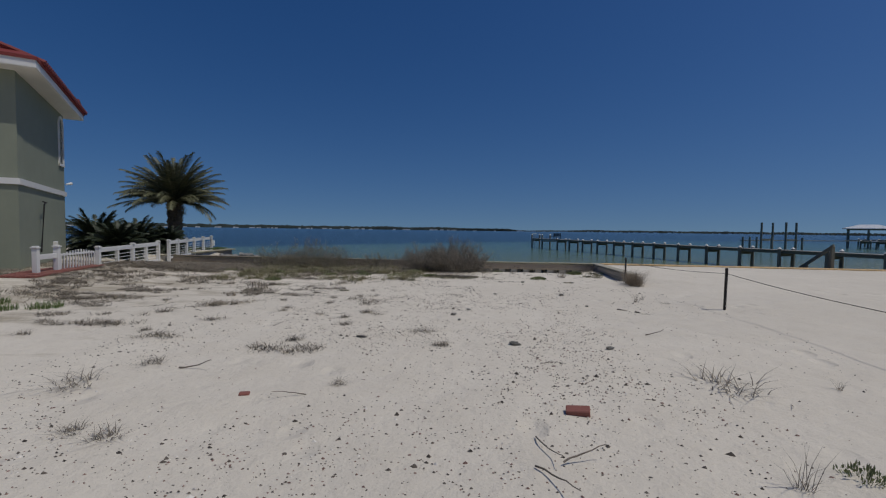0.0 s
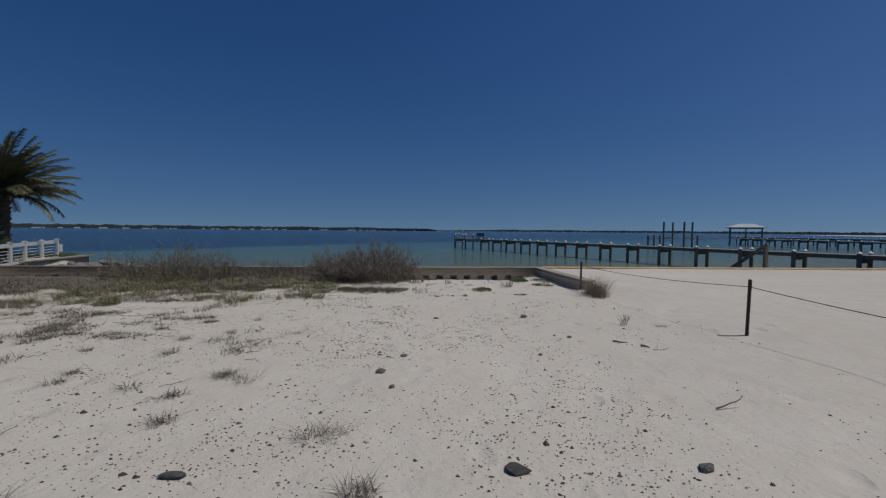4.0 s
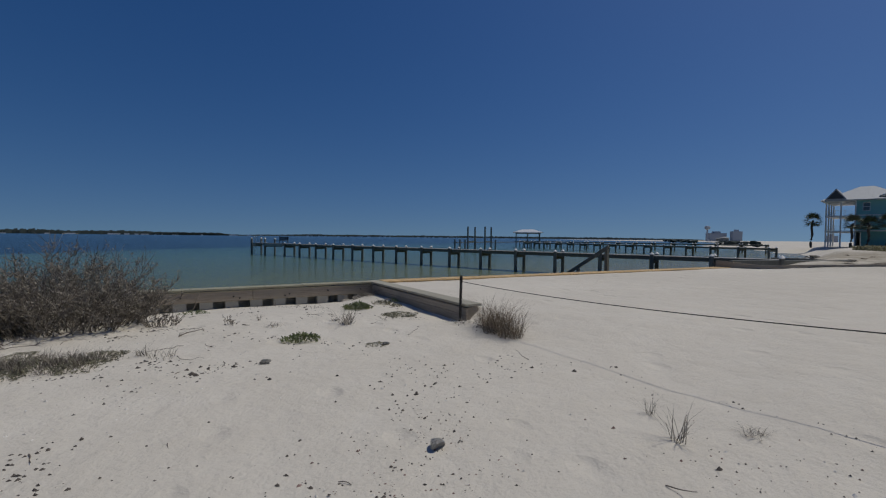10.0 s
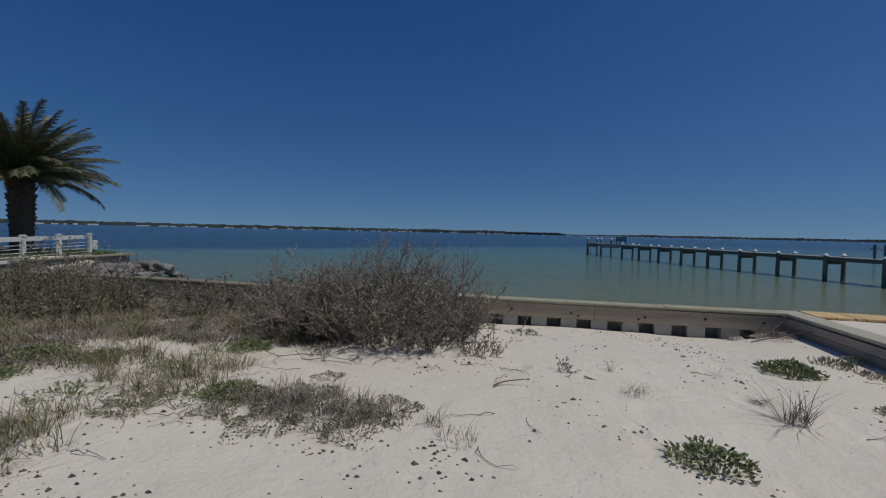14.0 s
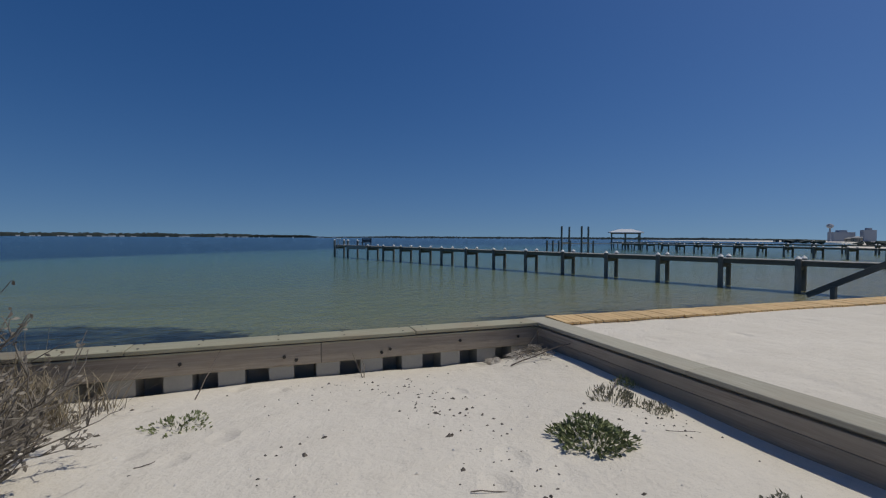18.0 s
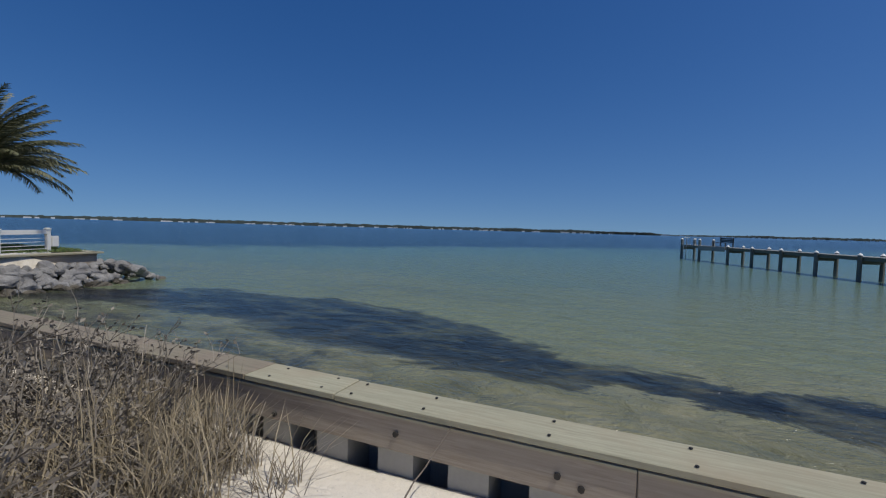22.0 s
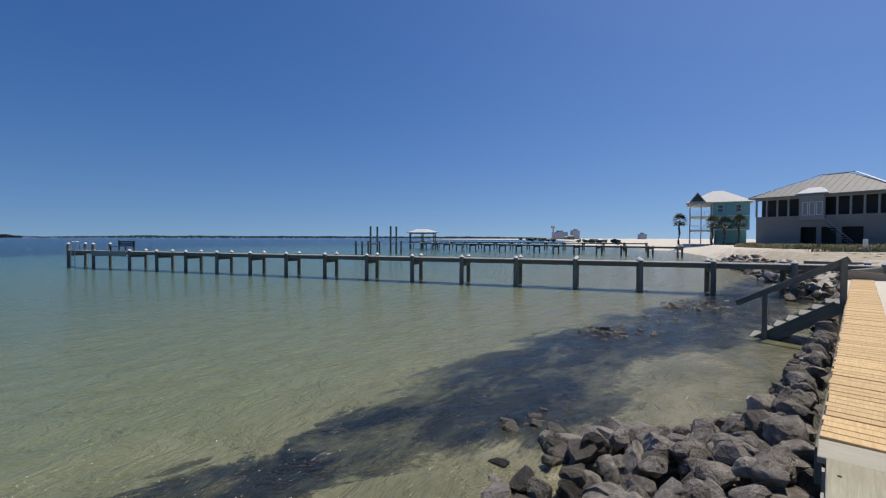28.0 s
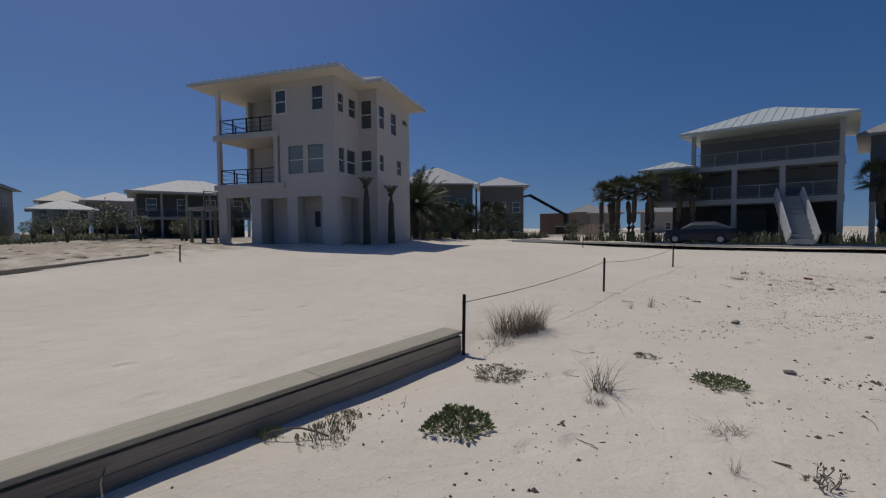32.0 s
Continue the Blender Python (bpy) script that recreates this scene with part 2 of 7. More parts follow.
    c = n.mix(n.math("MAXIMUM", grass, far_grass), base, n.ramp(mott, (0.35, (0.008, 0.010, 0.012)), (0.58, (0.020, 0.024, 0.022)), (0.72, (0.060, 0.060, 0.042))))
    w1 = n.noise(n.scaled(p, (1.0, 1.7, 1)), 1.0, 5, 0.65, 0.6)
    w2 = n.noise(n.scaled(p, (5.0, 9.0, 1)), 1.0, 3, 0.6)
    nb = n.bump(w1, 1.0, 0.24)
    nb = n.bump(w2, 0.8, 0.05, nb)
    n.bsdf.inputs["IOR"].default_value = 1.33
    return n.done(c, 0.16, nb, spec=0.36)


def leaf(name, a, b, rough=0.55):
    n = Nodes(name)
    isl = n.add("ShaderNodeNewGeometry").outputs["Random Per Island"]
    v = n.noise(n.coords(), 7, 3)
    c = n.mix(n.ramp(isl, (0.0, 0.0), (1.0, 1.0)), a, b)
    c = n.mix(n.ramp(v, (0.4, 0.0), (0.7, 0.35)), c, tone(b, 1.3))
    return n.done(c, rough)


def stone_material(name, a, b, wet=0.0):
    n = Nodes(name)
    p = n.coords()
    rnd = n.add("ShaderNodeObjectInfo").outputs["Random"]
    g, s = n.noise(p, 2.2, 6, 0.65), n.noise(p, 26, 4, 0.7)
    c = n.mix(n.ramp(g, (0.3, 0.0), (0.72, 1.0)), a, b)
    c = n.mix(n.ramp(s, (0.45, 0.0), (0.75, 0.6)), c, tone(a, 0.55))
    c = n.mix(1.0, c, n.ramp(rnd, (0.0, 0.55), (0.45, 0.95), (0.85, 1.3), (1.0, 1.65)), "MULTIPLY")
    return n.done(c, 0.85 - wet, n.bump(n.mix(0.5, g, s), 1.0, 0.09))


M_SAND = sand_material()
M_WATER = water_material()
M_WHITE = paint("white_paint", (0.78, 0.77, 0.74), 0.5, 0.06)
M_STUCCO = paint("pale_stucco", (0.56, 0.52, 0.475), 0.9, 0.05, 90, 0.3)
M_GREEN = paint("sage_stucco", (0.25, 0.275, 0.21), 0.9, 0.06, 90, 0.3)
M_TEAL = paint("aqua_siding", (0.22, 0.50, 0.50), 0.7, 0.06)
M_GRAY = paint("gray_siding", (0.27, 0.265, 0.25), 0.75, 0.08)
# near-black: painted shade in openings and undercrofts, also the bench's own colour
M_DARK = paint("shade_and_bench_black", (0.03, 0.03, 0.032), 0.6, 0.1)
M_METALROOF = paint("white_metal_roof", (0.80, 0.81, 0.80), 0.35, 0.03, 8, 0.05, 0.2)
M_TAN = paint("tan_siding", (0.30, 0.275, 0.24), 0.8, 0.08)
M_TILE = paint("red_clay_tile", (0.22, 0.035, 0.03), 0.7, 0.2, 20, 0.4)
M_CAP = wood("weathered_cap_board", (0.55, 0.525, 0.375), (0.36, 0.345, 0.24), stain=(0.42, 0.355, 0.24))
M_RETCAP = wood("grey_cap_board", (0.52, 0.49, 0.385), (0.36, 0.335, 0.26), stain=(0.42, 0.375, 0.29))
M_WALE = wood("weathered_wale", (0.47, 0.40, 0.315), (0.27, 0.225, 0.175), stain=(0.38, 0.33, 0.26))
M_PILE = wood("treated_pile", (0.29, 0.295, 0.26), (0.125, 0.13, 0.112), (40, 40, 2))
M_DOCK = wood("dock_lumber", (0.24, 0.25, 0.21), (0.12, 0.125, 0.105))
M_DECK = wood("grey_deck_board", (0.46, 0.44, 0.40), (0.28, 0.27, 0.25))
M_PLANK = wood("new_pine_plank", (0.84, 0.60, 0.31), (0.66, 0.44, 0.20), random_tone=0.18)
M_STONE = stone_material("riprap_granite", (0.10, 0.085, 0.07), (0.54, 0.49, 0.43))
M_PALESTONE = stone_material("pale_shore_stone", (0.26, 0.25, 0.24), (0.56, 0.545, 0.52))
M_WET = stone_material("wet_weedy_rock", (0.040, 0.034, 0.024), (0.12, 0.105, 0.078), 0.35)
M_WEED = stone_material("weed_clump", (0.016, 0.014, 0.009), (0.055, 0.048, 0.030), 0.3)
M_PALM = leaf("date_palm_leaf", (0.062, 0.078, 0.038), (0.180, 0.175, 0.098))
M_TRUNK = paint("palm_trunk", (0.10, 0.082, 0.062), 0.95, 0.3, 25, 0.8)
M_BRUSH = leaf("dry_brush_twig", (0.070, 0.058, 0.046), (0.31, 0.275, 0.225), 0.9)
M_OLIVE = leaf("olive_scrub", (0.075, 0.068, 0.036), (0.27, 0.25, 0.15), 0.9)
M_MEADOW = leaf("olive_dune_grass", (0.10, 0.105, 0.045), (0.30, 0.275, 0.165), 0.9)
M_DRYGRASS = leaf("dry_grass", (0.17, 0.135, 0.08), (0.36, 0.30, 0.20), 0.9)
M_SUCC = leaf("sea_purslane", (0.10, 0.126, 0.05), (0.245, 0.272, 0.118), 0.5)
M_SAGO = leaf("sago_leaf", (0.014, 0.022, 0.012), (0.045, 0.06, 0.03))
M_SHRUB = leaf("shrub_leaf", (0.042, 0.060, 0.028), (0.115, 0.135, 0.065))
M_IRON = paint("dark_steel", (0.045, 0.042, 0.04), 0.6, 0.2, 40, 0.3, 0.5)
M_RAILMETAL = paint("pale_galvanised_metal", (0.5, 0.51, 0.5), 0.45, 0.08, 30, 0.05, 0.6)
M_ROPE = paint("black_rope", (0.03, 0.028, 0.025), 0.9, 0.2)
M_BRICK = paint("red_brick", (0.27, 0.105, 0.085), 0.9, 0.25, 50, 0.6)
M_STICK = wood("dry_stick", (0.24, 0.20, 0.16), (0.11, 0.09, 0.072))
M_ASPHALT = paint("asphalt_drive", (0.20, 0.20, 0.20), 0.95, 0.1, 80, 0.3)
# bluish tint of the far growth paints in the haze of distance
M_SHORE = leaf("hazed_far_pines", (0.020, 0.032, 0.030), (0.045, 0.06, 0.055), 0.9)
M_LAWN = leaf("lawn_grass", (0.06, 0.10, 0.03), (0.14, 0.19, 0.06), 0.9)


def glass_material():
    n = Nodes("window_glass")
    return n.done((0.07, 0.085, 0.085), 0.05, None, 0.0, 0.8)


M_GLASS = glass_material()

# ---- mesh tools ----


def finish(bm, name, mat, smooth=False):
    me = bpy.data.meshes.new(name)
    bmesh.ops.recalc_face_normals(bm, faces=bm.faces)
    bm.to_mesh(me)
    bm.free()
    me.materials.append(mat)
    if smooth:
        me.polygons.foreach_set("use_smooth", [True] * len(me.polygons))
    return me


def part(name, bm, material, parent, label="", smooth=False):
    ob = new(name, finish(bm, name, material, smooth) if isinstance(bm, bmesh.types.BMesh) else bm)
    ob.parent = parent
    if label:
        ob["label"] = label
    return ob


def thing(name, m=None, label="", category="", group="", kind=""):
    ob = new(name)
    ob.empty_display_size = 0.2
    if m is not None:
        ob.matrix_basis = m
    return tagged(ob, label, category, group, kind)


def box(bm, lo, hi, bevel=0.0, m=None):
    lo, hi = Vector(lo), Vector(hi)
    r = bmesh.ops.create_cube(bm, size=1.0, matrix=Matrix.Translation((lo + hi) / 2) @ Matrix.Diagonal((*(hi - lo), 1)))
    vs = r["verts"]
    if bevel:
        es = list({e for v in vs for e in v.link_edges})
        rb = bmesh.ops.bevel(bm, geom=es, offset=bevel, segments=1, affect="EDGES")
        vs = list({v for f in rb["faces"] for v in f.verts} | {v for v in vs if v.is_valid})
        vs = [v for v in vs if v.is_valid]
    if m is not None:
        done, todo = set(), [v for v in vs]
        while todo:
            v = todo.pop()
            if v in done:
                continue
            done.add(v)
            todo += [e.other_vert(v) for e in v.link_edges]
        bmesh.ops.transform(bm, matrix=m, verts=list(done))
    return vs


def boxes(*items, bevel=0.0):
    bm = bmesh.new()
    for lo, hi in items:
        box(bm, lo, hi, bevel)
    return bm


def beam(bm, a, b, w, h, up=(0, 0, 1), bevel=0.0):
    """A bar from a to b, w wide and h high."""
    a, b = Vector(a), Vector(b)
    d = b - a
    x = d.normalized()
    y = Vector(up).cross(x)
    y = y.normalized() if y.length > 1e-4 else Vector((1, 0, 0))
    z = x.cross(y)
    m = Matrix(((x.x, y.x, z.x, a.x), (x.y, y.y, z.y, a.y), (x.z, y.z, z.z, a.z), (0, 0, 0, 1)))
    box(bm, (0, -w / 2, -h / 2), (d.length, w / 2, h / 2), bevel, m)


def tube(bm, pts, radii, sides=8, cap=True):
    """A round bar along points with a radius at each."""
    rings = []
    pts = [Vector(p) for p in pts]
    for i, p in enumerate(pts):
        d = (pts[min(i + 1, len(pts) - 1)] - pts[max(i - 1, 0)]).normalized()
        u = d.orthogonal().normalized() if abs(d.z) < 0.99 else Vector((1, 0, 0))
        if abs(d.z) < 0.99:
            u = d.cross(Vector((0, 0, 1))).normalized()
        v = d.cross(u).normalized()
        r = radii[i] if isinstance(radii, (list, tuple)) else radii
        rings.append([bm.verts.new(p + (u * math.cos(2 * math.pi * k / sides) + v * math.sin(2 * math.pi * k / sides)) * r) for k in range(sides)])
    for a, b in zip(rings, rings[1:]):
        for k in range(sides):
            bm.faces.new((a[k], a[(k + 1) % sides], b[(k + 1) % sides], b[k]))
    if cap:
        bm.faces.new(list(reversed(rings[0])))
        bm.faces.new(rings[-1])


def smooth_step(a, b, v):
    t = min(1.0, max(0.0, (v - a) / (b - a)))
    return t * t * (3 - 2 * t)


def lerp(a, b, t):
    return a + (b - a) * t


def interp(v, table):
    """Linear table of (v, value)."""
    if v <= table[0][0]:
        return table[0][1]
    for (a, p), (b, q) in zip(table, table[1:]):
        if v <= b:
            return lerp(p, q, (v - a) / (b - a))
    return table[-1][1]

# ---- ground, water and far shores ----
LOT = [(-60, 0.5), (-15, 0.35), (-4, 0.08), (3, 0.0), (7, -0.02), (12.5, -0.13), (16.5, -0.12), (19.5, -0.18), (20.7, -0.29), (21.6, -0.40), (22.4, -0.49)]
SHORE = [(-3000, 30.6), (-18.6, 30.6), (-18.0, 22.5), (26.0, 22.5), (34, 24.4), (55, 30), (85, 39), (107, 49), (130, 64), (220, 130), (500, 345), (3000, 2100)]


def ground_z(x, y):
    lot = interp(y, LOT)
    east = 0.02 + 0.42 * smooth_step(7, 21, x) * (1 - 0.55 * smooth_step(9, 19, y)) + 0.38 * smooth_step(21, 27, x) * (1 - 0.6 * smooth_step(12, 20, y))
    east = lerp(east, 0.55, smooth_step(0, -25, y))
    edge = lerp(lerp(5.22, 4.6, smooth_step(17.5, 13, y)), 3.0, smooth_step(13.0, 11.0, y) * smooth_step(4, 7, y))
    soft = lerp(lerp(0.20, 5.0, smooth_step(17.3, 13, y)), 3.6, smooth_step(13.0, 11.0, y) * smooth_step(4, 7, y))
    z = lerp(lot, max(east, lot + 0.02), smooth_step(edge, edge + soft, x))
    z = lerp(z, 0.05, smooth_step(17.0, 21.0, y) * smooth_step(5.42, 6.2, x) * smooth_step(27.5, 25.0, x))
    z = lerp(z, -0.28, smooth_step(4.0, 5.0, x) * smooth_step(5.42, 5.22, x) * smooth_step(16.6, 17.4, y) * smooth_step(22.5, 22.0, y))
    z = lerp(z, 0.12, smooth_step(-9, -15, x) * smooth_step(0, 8, y) * smooth_step(21, 16, y))
    z = lerp(z, 0.10, smooth_step(-17.6, -18.4, x))
    z += 0.035 * noise.noise((x * 0.35, y * 0.35, 3)) + 0.018 * noise.noise((x * 1.3, y * 1.3, 7))
    if x < 5.2 or y < 17:
        z += 0.012 * noise.noise((x * 4.1, y * 4.1, 1))
    s = interp(x, SHORE)
    if -18.2 < x < 26:
        if y > s:
            z = -2.4
    else:
        z = lerp(z, -2.4, smooth_step(s - 3.5, s + 3.5, y))
        if y < s - 3.5 and x > 27:
            z += 0.25 * noise.noise((x * 0.15, y * 0.15, 9))
    return z


def axis(dense_lo, dense_hi, step, extra):
    vals = [dense_lo + i * step for i in range(int((dense_hi - dense_lo) / step) + 1)] + list(extra)
    return sorted(set(round(v, 3) for v in vals))


gx = axis(-16, 10, 0.25, [-3000, -1200, -500, -200, -100, -60, -40, -30, -26, -23, -21, -19.5, -18.6, -18.3, -18.1, -18.0, -17.5, -17] + [10 + i for i in range(1, 31)] + [40 + 4 * i for i in range(1, 16)] + [120, 150, 200, 300, 500, 900, 1600, 3000])
gy = axis(-1, 22.25, 0.25, [22.38, 22.44, 22.52, 22.6, 23, 24, 25, 26, 27, 28, 29, 30, 31, 33, 35, 37.5, 40, 45, 50, 56, 62, 70, 80, 100, 140, 200, 350, 600, 1200, 2200, 4000, -2, -3, -4.5, -6, -8, -10, -13, -16, -20, -25, -30, -40, -55, -80, -120, -200, -400, -900, -3000])
verts = [(x, y, ground_z(x, y)) for y in gy for x in gx]
nx = len(gx)
faces = [(j * nx + i, j * nx + i + 1, (j + 1) * nx + i + 1, (j + 1) * nx + i) for j in range(len(gy) - 1) for i in range(nx - 1)]
me = bpy.data.meshes.new("ground")
me.from_pydata(verts, [], faces)
me.materials.append(M_SAND)
me.polygons.foreach_set("use_smooth", [True] * len(me.polygons))
ground = tagged(new("ground", me), "white quartz sand with shell bits, dunes and low scrub", "ground", kind="structure")

me = bpy.data.meshes.new("water")
R = 4200
me.from_pydata([(-R, -R, WATER_Z), (R, -R, WATER_Z), (R, R, WATER_Z), (-R, R, WATER_Z)], [], [(0, 1, 2, 3)])
me.materials.append(M_WATER)
water = tagged(new("water", me), "rippled green and navy bay water over sand and seagrass", "water", kind="structure")


def far_shore(name, label, az0, az1, dist, height, seed, gap=0.0):
    """Low wooded coast: a long earth bank with a ragged crown of trees."""
    rnd = random.Random(seed)
    bm = bmesh.new()
    n = 420
    for i in range(n):
        a0, a1 = radians(lerp(az0, az1, i / n)), radians(lerp(az0, az1, (i + 1.6) / n))
        if rnd.random() < gap:
            continue
        d = dist * (1 + 0.02 * rnd.random())
        env = min(1.0, 6 * i / n, 6 * (n - i) / n)
        h = height * env * (0.55 + 0.14 * noise.noise((i * 0.06, seed, 0)) + 0.16 * rnd.random())
        h = max(h, height * 0.42 * min(1.0, 12 * i / n, 12 * (n - i) / n))
        p = [Vector((d * math.sin(a), d * math.cos(a), 0)) for a in (a0, a1)]
        q = [v * 1.03 for v in p]
        m = (p[0] + p[1]) / 2 * 1.012
        vs = [bm.verts.new((v.x, v.y, WATER_Z)) for v in (p[0], p[1], q[1], q[0])]
        top = [bm.verts.new((lerp(v.x, m.x, 0.25), lerp(v.y, m.y, 0.25), WATER_Z + h * k)) for v, k in ((p[0], 0.9), (p[1], 0.75 + 0.3 * rnd.random()), (q[1], 0.8), (q[0], 0.7))]
        for k in range(4):
            bm.faces.new((vs[k], vs[(k + 1) % 4], top[(k + 1) % 4], top[k]))
        bm.faces.new(top)
    return tagged(new(name, finish(bm, name, M_SHORE)), label, "far shore", kind="structure")


far_shore("backdrop_shore_west", "distant low wooded shore across the bay", -75, 8, 2300, 27, 1)
far_shore("backdrop_shore_north", "distant thin wooded shoreline", 2, 64, 3600, 26, 2)
far_shore("backdrop_point", "distant tree-covered point", -5, 4, 2250, 22, 5)

rnd = random.Random(21)
bm = bmesh.new()
for i in range(150):
    a = radians(rnd.uniform(-74, 40))
    d = (2260 if a < radians(6) else 3560)
    w, h = rnd.uniform(3, 13), rnd.uniform(2, 5)
    box(bm, (-w, -4, 0), (w, 4, h), 0, pose(d * math.sin(a), d * math.cos(a), WATER_Z, 0, 0, -math.degrees(a)))
tagged(new("far_shore_houses", finish(bm, "far_shore_houses", M_WHITE)), "pale houses and beaches dotting the far shore", "far houses", kind="stuff")

# ---- timber bulkhead, return wall and boardwalk ----
CAP_Z = 0.074
WALL_X0 = -17.6


def sheet_pile(name, length, m, pitch=0.60, low=-2.3, high=CAP_Z - 0.06):
    """Corrugated vinyl sheet piling, along local x."""
    bm = bmesh.new()
    pts, x = [], 0.0
    while x < length:
        pts += [(x, 0.0), (x + pitch * 0.52, 0.0), (x + pitch * 0.54, 0.30), (x + pitch * 0.98, 0.30)]
        x += pitch
    pts = [(min(px, length), py) for px, py in pts]
    front = [[bm.verts.new((px, py, z)) for z in (low, high)] for px, py in pts]
    back = [[bm.verts.new((px, py + 0.02, z)) for z in (low, high)] for px, py in pts]
    for a, b in zip(front, front[1:]):
        bm.faces.new((a[0], b[0], b[1], a[1]))
    for a, b in zip(back, back[1:]):
        bm.faces.new((a[0], a[1], b[1], b[0]))
    for a, b, c, d in zip(front, front[1:], back, back[1:]):
        bm.faces.new((a[1], b[1], d[1], c[1]))
    return bm


M_VINYL = paint("grey_vinyl_piling", (0.36, 0.355, 0.33), 0.6, 0.12, 30, 0.1)
bulkhead = thing("bulkhead", label="weathered timber bulkhead with grey vinyl sheet piling", category="seawall", kind="structure")
pile_wall = part("sheet_piling", sheet_pile("sheet_piling", 23.2, None), M_VINYL, bulkhead, "corrugated grey vinyl sheet piling")
pile_wall.location = (-18.088, 22.452, 0)


def board(name, parent, a, b, w, h, mat, label="", bevel=0.006, up=(0, 0, 1)):
    """A board whose grain runs along its length."""
    a, b = Vector(a), Vector(b)
    x = (b - a).normalized()
    y = Vector(up).cross(x).normalized()
    z = x.cross(y)
    bm = bmesh.new()
    box(bm, (0, -w / 2, -h / 2), ((b - a).length, w / 2, h / 2), bevel)
    ob = part(name, bm, mat, parent, label)
    ob.matrix_local = Matrix(((x.x, y.x, z.x, a.x), (x.y, y.y, z.y, a.y), (x.z, y.z, z.z, a.z), (0, 0, 0, 1)))
    return ob


M_OLDCAP = wood("brown_weathered_cap", (0.34, 0.285, 0.21), (0.19, 0.155, 0.115), stain=(0.27, 0.25, 0.17))
cap_joints = [WALL_X0, -14.6, -11.2, -7.6, -4.05, -1.45, -0.47, 3.1, 5.16]
for i, (a, b) in enumerate(zip(cap_joints, cap_joints[1:])):
    lift = (0.0, 0.004, 0.012, 0.0, 0.006, 0.002, -0.004, 0.004)[i]
    board("cap_board", bulkhead, (a + 0.004, 22.565, CAP_Z - 0.026 + lift), (b - 0.004, 22.565, CAP_Z - 0.026 + lift), 0.37, 0.05, M_OLDCAP if b < -1.0 else M_CAP, "brown weathered cap board" if b < -1.0 else "")
wale_joints = [WALL_X0, -12.9, -8.0, -3.1, 1.77, 5.225]
for a, b in zip(wale_joints, wale_joints[1:]):
    board("wale", bulkhead, (a + 0.003, 22.425, -0.135), (b - 0.003, 22.425, -0.135), 0.05, 0.285, M_WALE)
for a, b in zip(wale_joints, wale_joints[1:]):
    board("batten", bulkhead, (a + 0.003, 22.392, -0.006), (b - 0.003, 22.392, -0.006), 0.014, 0.02, M_CAP, "thin pale batten", 0.002)
    board("outer_wale", bulkhead, (a + 0.003, 22.66, -0.13), (b - 0.003, 22.66, -0.13), 0.05, 0.28, M_WALE)

ret = thing("return_wall", label="weathered timber return wall with a wide cap board", category="seawall", kind="structure")
RA, RB = Vector((5.33, 22.80, 0)), Vector((5.34, 17.02, 0.05))
board("cap_board", ret, RA.lerp(RB, 0.0) + Vector((0.005, 0, CAP_Z - 0.024)), RA.lerp(RB, 0.55) + Vector((0, 0, CAP_Z - 0.024)), 0.38, 0.05, M_RETCAP)
board("cap_board", ret, RA.lerp(RB, 0.551) + Vector((0, 0, CAP_Z - 0.024)), RB + Vector((0, 0, CAP_Z - 0.024)), 0.38, 0.05, M_RETCAP)
side = Vector((-0.15, 0, 0))
for z, h in ((-0.075, 0.135), (-0.235, 0.18)):
    board("wale", ret, RA.lerp(RB, 0.07) + side + Vector((0, 0, z)), RB.lerp(RA, 0.003) + side + Vector((0, 0, z)), 0.05, h, M_WALE)
board("fill_board", ret, RA.lerp(RB, 0.07) + Vector((0, 0, -0.4)), RB.lerp(RA, 0.003) + Vector((0, 0, -0.4)), 0.25, 0.82, M_WALE)

# outer continuation of the wall under the boardwalk
east_wall = thing("east_bulkhead", label="dark timber bulkhead below the pine boardwalk", category="seawall", kind="structure")
board("wale", east_wall, (5.5, 22.79, -0.14), (25.4, 22.16, -0.14), 0.06, 0.30, M_PILE)
board("sheeting", east_wall, (5.48, 22.72, -1.2), (25.4, 22.1, -1.2), 0.05, 2.2, M_PILE)

walkway = thing("boardwalk", label="narrow walkway of new yellow pine planks", category="boardwalk", kind="structure")
rnd = random.Random(11)
plank_me = finish(boxes(((0, -0.345, -0.019), (0.128, 0.275, 0.019)), bevel=0.004), "plank", M_PLANK)
for i in range(136):
    t = i / 136
    x, yc = lerp(5.55, 25.3, t), lerp(22.52, 21.88, t)
    p = part("plank", plank_me, None, walkway)
    p.matrix_local = pose(x, yc + 0.012 * rnd.uniform(-1, 1), CAP_Z - 0.005 + 0.004 * rnd.uniform(-1, 1), 0, 0, -1.9 + rnd.uniform(-0.5, 0.5))

# ---- piers ----
PIER_A, PIER_B = Vector((29.05, 21.25, 0)), Vector((7.88, 75.08, 0))
# bents along the pier: an even span, and two wider ones at the head
PIER_BENTS = [3.302 * i / 57.8 for i in range(16)] + [54.258 / 57.8, 1.0]


def round_pile(name, parent, x, y, z0, z1, r, mat=None, capped=True):
    bm = bmesh.new()
    tube(bm, [(0, 0, z0), (0, 0, (z0 + z1) / 2), (0, 0, z1)], [r * 1.06, r, r * 0.97], 12)
    ob = part(name, bm, mat or M_PILE, parent, smooth=False)
    ob.location = (x, y, 0)
    if capped:
        bm = bmesh.new()
        tube(bm, [(0, 0, z1), (0, 0, z1 + 0.03), (0, 0, z1 + 0.16)], [r * 1.15, r * 1.12, 0.015], 12)
        c = part("pile_cap", bm, M_WHITE, ob, "white pointed pile cap")
    return ob


